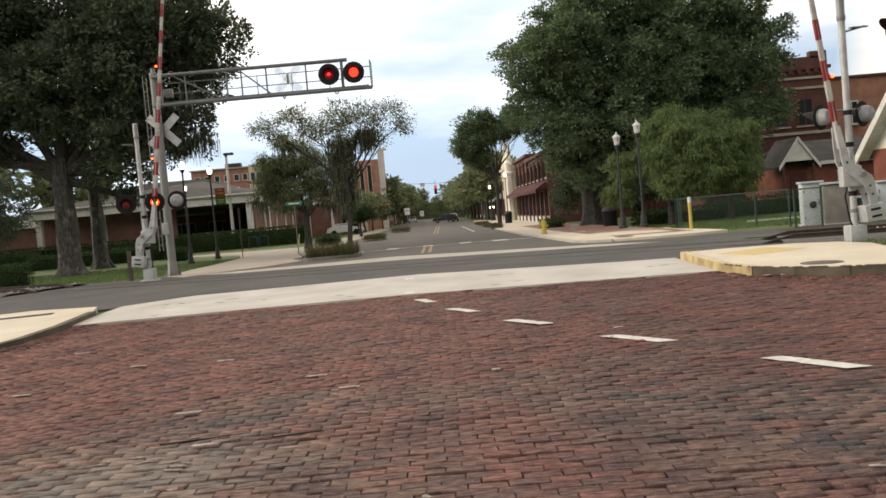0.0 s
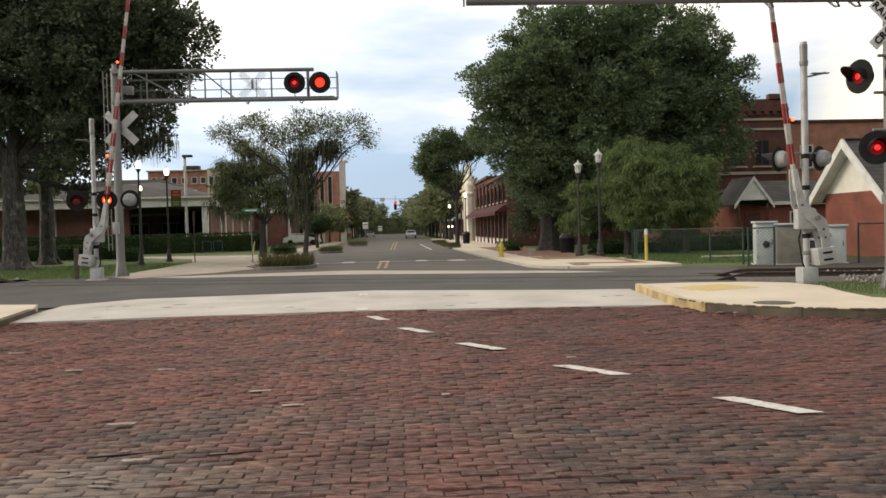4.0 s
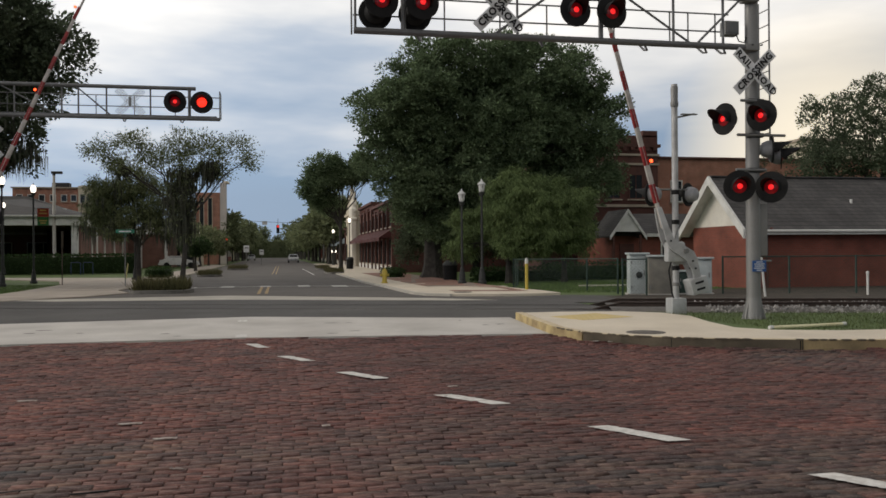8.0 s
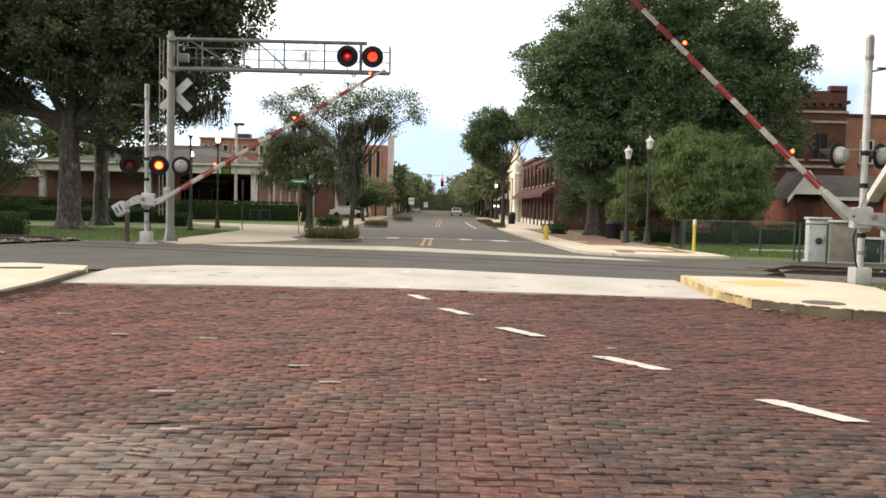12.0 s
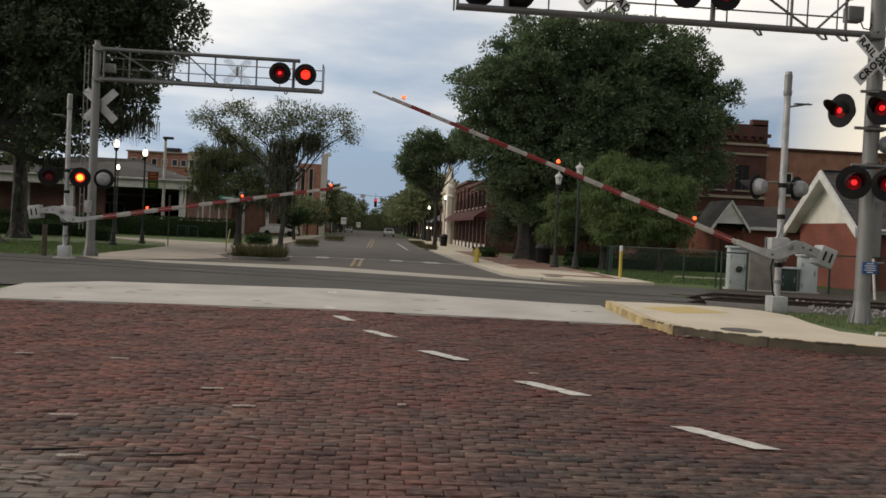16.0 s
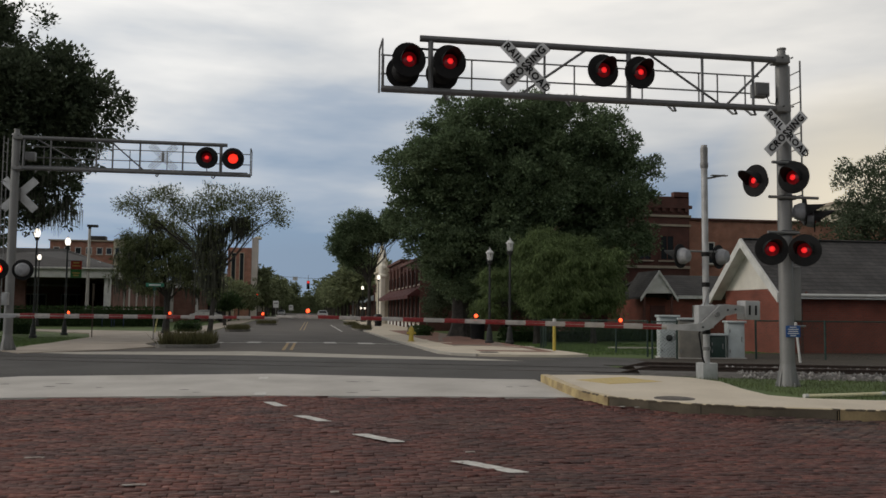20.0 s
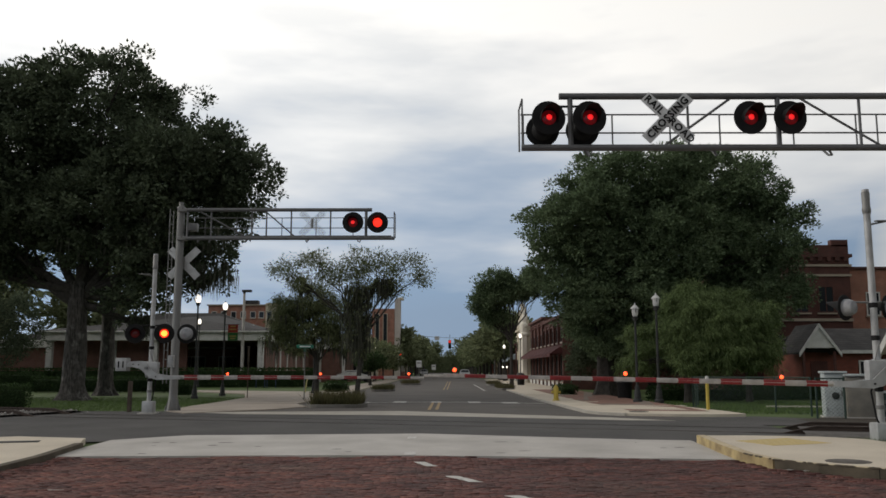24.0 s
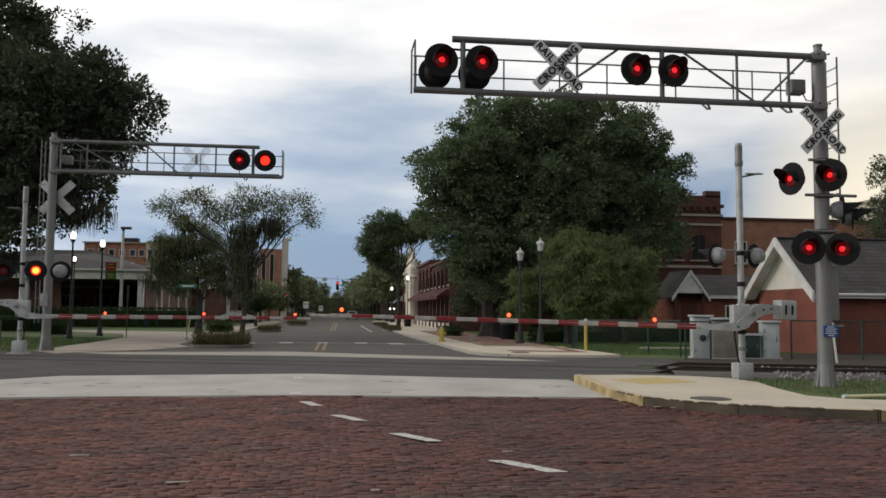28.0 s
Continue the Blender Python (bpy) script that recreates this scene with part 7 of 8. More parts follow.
# clipped mushroom-shaped tree by the office
tree("clipped_tree", pose(-7.4, 84.0, ground_z(84)), 1.5, 0.1, [(0, 0, 2.35, 1.6, 1.5, 0.75)], 260, 22, 0.2, M_HEDGE, "small tree clipped to a flat round crown", 91, spread=0.3)


def blades(name, n, seed, place, h, w, material, label, category, level=None):
    """Grass in single blades; place(rg, n) gives x and y."""
    rg = np.random.default_rng(seed)
    x, y = place(rg, n)
    z = np.interp(y, [0, 14, 19.5, 26, 30, 45, 80, 400], [0, 0, .12, .12, .10, -.12, -.15, -.15]) - 0.03
    if level is not None:
        z = np.full(n, level)
    p = np.stack([x, y, z], 1)
    th = rg.uniform(0, 2 * np.pi, n)
    sd = np.stack([np.cos(th), np.sin(th), 0 * th], 1) * w
    tip = np.stack([rg.normal(0, 0.35, n), rg.normal(0, 0.35, n), np.ones(n)], 1) * (h * rg.uniform(0.5, 1.3, n))[:, None]
    V = np.stack([p - sd, p + sd, p + tip], 1).reshape(-1, 3)
    return tagged(raw(name, V, np.arange(n * 3).reshape(-1, 3), material), label, category, kind="stuff")


def near_gate(rg, n):
    x = rg.uniform(7.9, 26, n)
    lo = np.interp(x, [7.9, 8.2, 8.4, 9.2, 14, 26], [15.9, 15.6, 13.1, 12.65, 12.3, 11.95])
    hi = 22.3 + SKEW * x - 2.05
    ok = hi > lo + 0.05
    return np.where(ok, x, 20), np.where(ok, lo + (hi - lo) * rg.random(n), 13.5)


blades("verge_grass", 26000, 1, near_gate, 0.06, 0.006, M_BLADEDRY, "short green grass between pavement and track", "grass", 0.12)
blades("lawn_grass", 34000, 2, lambda rg, n: (rg.uniform(-26, -10.3, n), rg.uniform(29.3, 50, n) ** 1.0), 0.07, 0.012, M_BLADE, "mown lawn under the oaks", "grass")
blades("field_grass", 16000, 3, lambda rg, n: (rg.uniform(8.9, 16.5, n), rg.uniform(27.5, 44, n)), 0.08, 0.014, M_BLADE, "grass behind the green fence", "grass")

M_PLANTER = mat("stained_planter_concrete", (0.20, 0.19, 0.17), (0.12, 0.115, 0.105), rough=0.9, scale=2, bump=0.3)
# planters that jut into the avenue
for x0, x1, y0, y1, hh, sd in ((-5.25, -3.05, 31.8, 34.6, 0.62, 1), (-5.5, -3.8, 62, 66, 0.5, 2), (-4.8, -2.7, 88, 94, 0.5, 3), (4.0, 5.4, 66, 73, 0.45, 5), (4.1, 5.5, 84, 90, 0.45, 6)):
    pl = thing("planter", pose((x0 + x1) / 2, (y0 + y1) / 2, ground_z((y0 + y1) / 2)), "kerbed street planter full of yellow-green ornamental grass", "planter", "planters along the avenue")
    w, d = (x1 - x0) / 2, (y1 - y0) / 2
    bm = B()
    ring = [(w * math.copysign(abs(math.cos(a)) ** 0.5, math.cos(a)), d * math.copysign(abs(math.sin(a)) ** 0.5, math.sin(a))) for a in (2 * math.pi * k / 20 + 0.01 for k in range(20))]
    o = [[bm.verts.new((x * s, y * s, z)) for x, y in ring] for s, z in ((1, -0.12), (1, 0.14), (0.9, 0.15), (0.88, 0.08))]
    for a, b in zip(o, o[1:]):
        for k in range(20):
            bm.faces.new((a[k], a[(k + 1) % 20], b[(k + 1) % 20], b[k]))
    bm.faces.new(o[-1])
    part("planter_kerb", bm, M_PLANTER, pl, smooth=0)
    rg = np.random.default_rng(sd)
    n = 1800
    p = np.stack([rg.uniform(-w, w, n) * 0.84, rg.uniform(-d, d, n) * 0.84, np.full(n, 0.05)], 1)
    th = rg.uniform(0, 2 * np.pi, n)
    s = np.stack([np.cos(th), np.sin(th), 0 * th], 1) * 0.02
    t1 = np.stack([rg.normal(0, 0.16, n), rg.normal(0, 0.16, n), hh * rg.uniform(0.5, 1.1, n)], 1)
    V = np.stack([p - s, p + s, p + t1], 1).reshape(-1, 3)
    raw("ornamental_grass", V, np.arange(n * 3).reshape(-1, 3), M_SEDGE, pl)["kind"] = "stuff"

# ---------------------------------------------------------------- street furniture
def post_lamp(m, h, lantern, label, lit):
    """A black post lamp: fluted base, slim post, and a globe or a lantern on top."""
    lp = thing("street_lamp", m, label, "street lamp", "post lamps along the avenue")
    part("base", lathe(B(), [(0.20, 0), (0.20, 0.12), (0.15, 0.18), (0.13, 0.5), (0.09, 0.62), (0.10, 0.68), (0.06, 0.76)], 16), M_DARKMETAL, lp)
    part("post", tube(B(), [(0, 0, 0.7), (0, 0, h - 0.62)], [0.058, 0.045], 12), M_DARKMETAL, lp)
    part("collar", lathe(B(), [(0.05, h - 0.74), (0.10, h - 0.70), (0.10, h - 0.64), (0.14, h - 0.60), (0.14, h - 0.55), (0.05, h - 0.54)], 14), M_DARKMETAL, lp)
    if lantern:
        part("lantern", lathe(B(), [(0.085, h - 0.55), (0.12, h - 0.50), (0.155, h - 0.24), (0.155, h - 0.20)], 8), M_GLOBEOFF, lp, "pale glass lantern", smooth=0)
        part("lantern_roof", lathe(B(), [(0.195, h - 0.21), (0.18, h - 0.17), (0.08, h - 0.07), (0.04, h - 0.05), (0.025, h + 0.03), (0, h + 0.06)], 8), M_GLOBEOFF, lp, smooth=0)
        for k in range(4):
            part("rib", tube(B(), [(0.09 * math.cos(k * 1.571), 0.09 * math.sin(k * 1.571), h - 0.54), (0.16 * math.cos(k * 1.571), 0.16 * math.sin(k * 1.571), h - 0.22)], 0.012, 5), M_DARKMETAL, lp)
    else:
        part("globe", lathe(B(), [(0.085, h - 0.55), (0.125, h - 0.48), (0.155, h - 0.36), (0.145, h - 0.26), (0.10, h - 0.15), (0.05, h - 0.10), (0, h - 0.08)], 18), M_GLOBE if lit else M_GLOBEOFF, lp, "lit frosted globe" if lit else "frosted globe")
        part("finial", lathe(B(), [(0.06, h - 0.11), (0.04, h - 0.05), (0.015, h - 0.03), (0, h + 0.04)], 8), M_DARKMETAL, lp)
    return lp


for x, y, h in ((8.25, 37.2, 4.25), (9.05, 36.7, 4.65)):
    post_lamp(pose(x, y, ground_z(y) + 0.06), h, True, "black post lamp with an unlit pale lantern", False)
for x, y, h in ((-13.85, 47.5, 5.84), (-13.65, 52.6, 5.79)):
    post_lamp(pose(x, y, ground_z(y)), h, False, "black post lamp with a lit white globe on the lawn", True)
for x, y, h in ((-8.6, 56.0, 4.4), (-22.0, 76.0, 6.1), (-9.9, 112.0, 5.0), (-9.9, 120.0, 4.9), (7.9, 91.0, 5.4), (7.6, 112.0, 4.8), (7.7, 122.0, 4.9), (7.8, 140.0, 4.8)):
    post_lamp(pose(x, y, ground_z(y) + 0.05), h, False, "black post lamp with a lit globe beside the avenue", True)

# banner on the second lamp's post: red over green, its words too small to read
bn = thing("lamp_banner", pose(-13.15, 52.6, 3.2), "small red and green banner hung on a lamp post", "banner")
part("banner_arm", tube(B(), [(-0.5, 0, 1.02), (0.42, 0, 1.02)], 0.015, 6), M_DARKMETAL, bn)
part("banner_arm", tube(B(), [(-0.5, 0, 0.02), (0.42, 0, 0.02)], 0.015, 6), M_DARKMETAL, bn)
part("banner_cloth", box(B(), (0.02, 0, 0.76), (0.62, 0.012, 0.48)), mat("banner_red", (0.42, 0.05, 0.03), rough=0.8), bn, "red half", smooth=0)
part("banner_cloth", box(B(), (0.02, 0, 0.27), (0.62, 0.012, 0.48)), mat("banner_green", (0.05, 0.20, 0.06), rough=0.8), bn, "green half", smooth=0)
M_PRINT = mat("banner_yellow", (0.6, 0.42, 0.12), rough=0.8)
for z, w in ((0.9, 0.34), (0.72, 0.44), (0.3, 0.4), (0.16, 0.3)):
    part("printed_line", box(B(), (0.02, -0.009, z), (w, 0.004, 0.07)), M_PRINT, bn, "unreadable yellow print", smooth=0)

# tall parking-lot light
tl = thing("parking_light", pose(-19.1, 80.3, ground_z(80)), "tall pale concrete light pole with a flat lamp box", "street lamp")
part("pole", tube(B(), [(0, 0, -0.1), (0, 0, 8.9)], [0.17, 0.11], 12), M_CONCGREY, tl)
part("lamp_box", box(B(), (0.25, 0, 8.95), (0.9, 0.45, 0.22), None, 0.03), M_DARKMETAL, tl)
part("tenon", lathe(B(), [(0.13, 8.7), (0.13, 8.9), (0.05, 9.0)], 10), M_DARKMETAL, tl)

# fire hydrant
hy = thing("fire_hydrant", pose(5.25, 41.2, ground_z(41.2) + 0.07), "yellow fire hydrant at the pavement's edge", "fire hydrant")
part("barrel", lathe(B(), [(0.17, 0), (0.17, 0.05), (0.12, 0.07), (0.11, 0.45), (0.14, 0.47), (0.14, 0.52), (0.12, 0.54)], 16), M_YELLOWPOST, hy)
part("bonnet", lathe(B(), [(0.13, 0.53), (0.125, 0.60), (0.08, 0.68), (0.03, 0.70), (0.03, 0.76), (0, 0.765)], 16), M_YELLOWPOST, hy)
for turn in (0, 180, 270):
    part("outlet", lathe(B(), [(0.05, 0.08), (0.05, 0.16), (0.065, 0.165), (0.065, 0.21), (0.03, 0.22), (0, 0.225)], 10, pose(0, 0, 0.40, 0, 90, 0) if turn == 0 else pose(0, 0, 0.40, 0, 0, turn) @ pose(0, 0, 0, 0, 90, 0)), M_YELLOWPOST, hy)

# yellow marker post, litter bin
mp = thing("marker_post", pose(8.62, 28.5, ground_z(28.5) - 0.03), "slim yellow marker post with a white top", "marker post")
part("shaft", tube(B(), [(0, 0, 0), (0.0, 0, 1.02)], 0.055, 10), M_YELLOWPOST, mp)
part("cap", lathe(B(), [(0.06, 1.0), (0.06, 1.15), (0.04, 1.19), (0, 1.2)], 10), M_WHITE, mp)
for x, y, h in ((7.3, 84.0, 1.2), (8.9, 43.0, 1.1)):
    bn2 = thing("litter_bin", pose(x, y, ground_z(y) + 0.07), "dark round litter bin on the pavement", "litter bin")
    part("body", lathe(B(), [(0.30, 0), (0.34, 0.05), (0.38, h - 0.3), (0.40, h - 0.25)], 18), M_BLACK, bn2)
    part("lid", lathe(B(), [(0.41, h - 0.26), (0.40, h - 0.2), (0.25, h - 0.02), (0, h)], 18), M_DARKMETAL, bn2)

# blue bicycle rack, leaning stake, signs
rk = thing("bicycle_rack", pose(-15.6, 74.5, ground_z(74)), "blue tubular bicycle rack before the hedge", "bicycle rack")
for x0, x1 in ((-0.85, -0.1), (0.1, 0.85)):
    part("hoop", tube(B(), [(x0, 0, 0), (x0, 0, 0.95), (x0 + 0.06, 0, 1.02), (x1 - 0.06, 0, 1.02), (x1, 0, 0.95), (x1, 0, 0)], 0.03, 8), mat("blue_tube", (0.03, 0.055, 0.13), rough=0.5), rk)
sk = thing("leaning_stake", pose(-9.6, 58.6, ground_z(58), 0, 9, 0), "pale yellow stake leaning in the grass", "stake")
part("stake", tube(B(), [(0, 0, -0.05), (0, 0, 1.05)], [0.045, 0.04], 8), mat("pale_stake", (0.55, 0.52, 0.22), rough=0.6), sk)
lp = thing("marker_pole", pose(-14.65, 28.1, 0.06, 0, -15, 0), "leaning white track marker with a red top", "marker post")
part("shaft", tube(B(), [(0, 0, 0), (0, 0, 1.65)], 0.045, 10), M_WHITE, lp)
part("red_top", tube(B(), [(0, 0, 1.64), (0, 0, 2.28), (0, 0, 2.34)], [0.05, 0.05, 0.025], 10), mat("orange_red_plastic", (0.62, 0.10, 0.05), rough=0.5), lp)
sn = thing("street_sign", pose(-7.2, 43.8, ground_z(43.8)), "green street-name sign on a thin post", "street sign")
part("sign_post", tube(B(), [(0, 0, 0), (0, 0, 2.64)], 0.026, 8), M_GALV, sn)
M_SIGNGREEN = mat("sign_green", (0.03, 0.24, 0.15), (0.02, 0.17, 0.11), rough=0.4, bump=0.02)
part("name_plate", box(B(), (0, 0, 2.74), (0.86, 0.012, 0.18), None, 0.004), M_SIGNGREEN, sn)
part("name_plate", box(B(), (0, 0, 2.55), (0.012, 0.75, 0.17), None, 0.004), M_SIGNGREEN, sn)
part("plate_bar", box(B(), (0, -0.009, 2.74), (0.56, 0.004, 0.07)), M_SIGNWHITE, sn, smooth=0)
rs = thing("road_sign", pose(-11.1, 48.2, ground_z(48)), "back of a narrow road sign on a thin post", "road sign")
part("sign_post", tube(B(), [(0, 0, 0), (0, 0, 2.9)], 0.028, 8), M_TIE, rs)
part("sign_plate", box(B(), (0, 0.03, 2.45), (0.12, 0.01, 0.9), None, 0.004), M_TIE, rs)
for x, y, z, w, h in ((-3.15, 100.0, 2.2, 0.62, 0.78), (-1.79, 125.0, 1.85, 0.6, 0.75)):
    fs = thing("road_sign", pose(x - 0.9, y, ground_z(y)), "small white road sign on a thin post beside the avenue", "road sign", "white signs down the avenue")
    part("sign_post", tube(B(), [(0.9, 0, -0.1), (0.9, 0, z + h / 2)], 0.035, 6), M_GALV, fs)
    part("sign_plate", box(B(), (0.9, -0.05, z), (w, 0.012, h), None, 0.004), M_SIGNWHITE, fs)
    part("sign_line", box(B(), (0.9, -0.062, z + 0.12), (w * 0.7, 0.006, 0.09)), M_BLACK, fs, "unreadable dark line", smooth=0)
sp = thing("track_sign", pose(-10.35, 28.3, 0.06), "short brown wooden post by the gate", "post")
part("post", box(B(), (0, 0, 0.5), (0.12, 0.12, 1.1), None, 0.01), M_TIE, sp)
ys_ = thing("loose_pipe", pose(9.05, 13.17, 0.13, 0, 0, 10.5), "loose pale yellow plastic pipe lying on the grass", "pipe")
part("tube", tube(B(), [(-0.82, 0, 0.045), (0, 0, 0.042), (0.82, 0, 0.045)], 0.03, 8), mat("pale_yellow_pipe", (0.80, 0.76, 0.50), (0.68, 0.62, 0.38), rough=0.6), ys_)
for u in (-0.82, 0.82):
    part("collar", tube(B(), [(u - 0.04, 0, 0.045), (u + 0.04, 0, 0.045)], 0.036, 8), M_WHITE, ys_)


# ---------------------------------------------------------------- railway cabinets
def cabinet(x, y, w, d, h, material, label, dial):
    cb_ = thing("relay_cabinet", pose(x, y, ground_z(y) - 0.02, 0, 0, -14), label, "equipment cabinet", "cabinets by the track")
    part("body", box(B(), (0, 0, h / 2), (w, d, h), None, 0.02), material, cb_)
    part("door", box(B(), (0, -d / 2 - 0.012, h / 2), (w - 0.08, 0.024, h - 0.12), None, 0.008), material, cb_)
    part("hood", box(B(), (0, -0.03, h + 0.03), (w + 0.10, d + 0.14, 0.06), None, 0.015), M_CABINET, cb_)
    part("plinth", box(B(), (0, 0, 0.0), (w + 0.1, d + 0.1, 0.1)), M_CONCGREY, cb_, smooth=0)
    part("handle", box(B(), (w * 0.3, -d / 2 - 0.04, h * 0.55), (0.03, 0.04, 0.16), None, 0.008), M_GALV, cb_)
    for z in (0.25, h - 0.25):
        part("hinge", box(B(), (-w / 2 + 0.05, -d / 2 - 0.03, z), (0.03, 0.02, 0.1)), M_GALV, cb_, smooth=0)
    if dial:
        part("dial", lathe(B(), [(0.10, 0), (0.10, 0.05), (0.07, 0.07), (0, 0.07)], 16, pose(0, -d / 2 - 0.02, h * 0.5, 90, 0, 0)), M_DARKMETAL, cb_, "round dark meter")
    return cb_


cabinet(11.32, 25.3, 0.56, 0.6, 1.28, M_CABINET, "pale blue-grey relay cabinet with a round meter", True)
cabinet(11.92, 25.0, 0.78, 0.7, 1.20, M_TAN, "tan metal relay cabinet", False)
cabinet(13.35, 24.9, 0.50, 0.5, 1.12, M_CABINET, "narrow pale grey relay cabinet behind the gate", False)
cabinet(12.75, 24.9, 0.46, 0.4, 0.72, M_GREENMETAL, "low dark green equipment box behind the gate", False)


# ---------------------------------------------------------------- green chain-link fence
def fence(pts, h, label, wire):
    fc = thing("chain_link_fence", Matrix(), label, "fence", "green fences by the track")
    allp = []
    for a, b in zip(pts, pts[1:]):
        a, b = Vector(a), Vector(b)
        n = max(1, round((b - a).length / 2.4))
        allp += [a.lerp(b, i / n) for i in range(n)]
    allp.append(Vector(pts[-1]))
    for p in allp:
        z = ground_z(p.y)
        part("post", tube(B(), [(p.x, p.y, z - 0.1), (p.x, p.y, z + h)], 0.032, 8), M_GREENMETAL, fc)
    for a, b in zip(allp, allp[1:]):
        za, zb = ground_z(a.y), ground_z(b.y)
        part("top_rail", tube(B(), [(a.x, a.y, za + h - 0.03), (b.x, b.y, zb + h - 0.03)], 0.02, 6), M_GREENMETAL, fc)
        bm = B()
        L = (b - a).length
        d = (b - a) / L
        k = -h
        while k < L:
            for sg in (1, -1):
                u0, u1 = max(0, k), min(L, k + h)
                if u1 - u0 > 0.02:
                    v0, v1 = (u0 - k, u1 - k) if sg > 0 else (h - (u0 - k), h - (u1 - k))
                    q = []
                    for u, v in ((u0, v0), (u1, v1)):
                        p = a + d * u
                        q.append(Vector((p.x, p.y, za + 0.02 + v * (h - 0.06) / h)))
                    w = Vector((0, 0, wire))
                    bm.faces.new([bm.verts.new(c) for c in (q[0] - w, q[1] - w, q[1] + w, q[0] + w)])
            k += 0.11
        part("wire_mesh", bm, M_GREENMETAL, fc, "green woven wire", smooth=0)
    return fc


fence([(8.75, 30.6), (10.7, 28.1), (11.0, 26.1)], 1.15, "green chain-link fence beside the grass", 0.004)
fence([(8.75, 30.6), (10.2, 35.0)], 1.15, "green chain-link fence beside the pavement", 0.004)
fence([(13.9, 24.6), (20.0, 23.2), (27.5, 21.4)], 1.2, "dark green chain-link fence before the brick house", 0.004)
fence([(10.5, 24.55), (11.2, 24.35)], 1.15, "short green fence panel before the cabinets", 0.004)
for x, y, lean in ((17.55, 22.6, 0), (14.2, 22.7, -6)):
    mk = thing("track_marker", pose(x, y, 0.05, 0, lean, 0), "short white track marker stake" if not lean else "white track marker stake leaning behind the rails", "marker post")
    part("stake", tube(B(), [(0, 0, 0), (0, 0, 0.75 if not lean else 1.2)], 0.035, 8), M_WHITE, mk)
    part("cap", lathe(B(), [(0.042, 0.70 if not lean else 1.14), (0.042, 0.77 if not lean else 1.21), (0, 0.79 if not lean else 1.24)], 8), M_WHITE, mk)

# ---------------------------------------------------------------- traffic signals over the avenue
def overhead_signal(x, y, z, face):
    ts = thing("traffic_signal", pose(x, y, z, 0, 0, face), "black traffic signal showing red over the avenue", "traffic light", "traffic lights over the avenue")
    part("housing", box(B(), (0, 0, 0), (0.36, 0.3, 1.05), None, 0.03), M_BLACK, ts)
    for k, mt in enumerate((M_LENSCORE, M_BLACK, M_BLACK)):
        part("visor", tube(B(), [(0, -0.15, 0.33 - 0.33 * k), (0, -0.32, 0.33 - 0.33 * k)], 0.145, 12), M_BLACK, ts)
        part("lens", lathe(B(), [(0.13, 0.0), (0.13, 0.01), (0, 0.03)], 14, pose(0, -0.321, 0.33 - 0.33 * k, 90, 0, 0)), M_LENS if k == 0 else M_BLACK, ts)
    part("hanger", tube(B(), [(0, 0, 0.5), (0, 0, 1.25)], 0.025, 6), M_DARKMETAL, ts)
    ts.matrix_world = ts.matrix_world @ Matrix.Scale(1.5, 4)
    return ts


overhead_signal(0.7, 160.0, 6.0, 0)
sw = thing("span_wire", Matrix(), "span wire with poles that carries the traffic signals", "span wire")
part("wire", tube(B(), [(-8.6, 160, 8.2), (-4, 160, 7.5), (0.7, 160, 7.24), (4.2, 161, 7.24), (9.2, 161, 8.2)], 0.03, 6), M_DARKMETAL, sw)
for x, y in ((-8.6, 160), (9.2, 161)):
    part("span_pole", tube(B(), [(x, y, -0.2), (x, y, 8.6)], [0.16, 0.11], 10), M_GALV, sw)
part("white_plate", box(B(), (-1.7, 160, 7.15), (0.9, 0.02, 0.7)), M_SIGNWHITE, sw, "white sign on the wire", smooth=0)
overhead_signal(-7.3, 138.0, 3.3, 0)
sq = thing("signal_pole", pose(-7.3, 138.2, -0.15), "short pole that carries a corner traffic signal", "signal pole")
part("pole", tube(B(), [(0, 0, 0), (0, 0, 4.6)], 0.07, 10), M_DARKMETAL, sq)


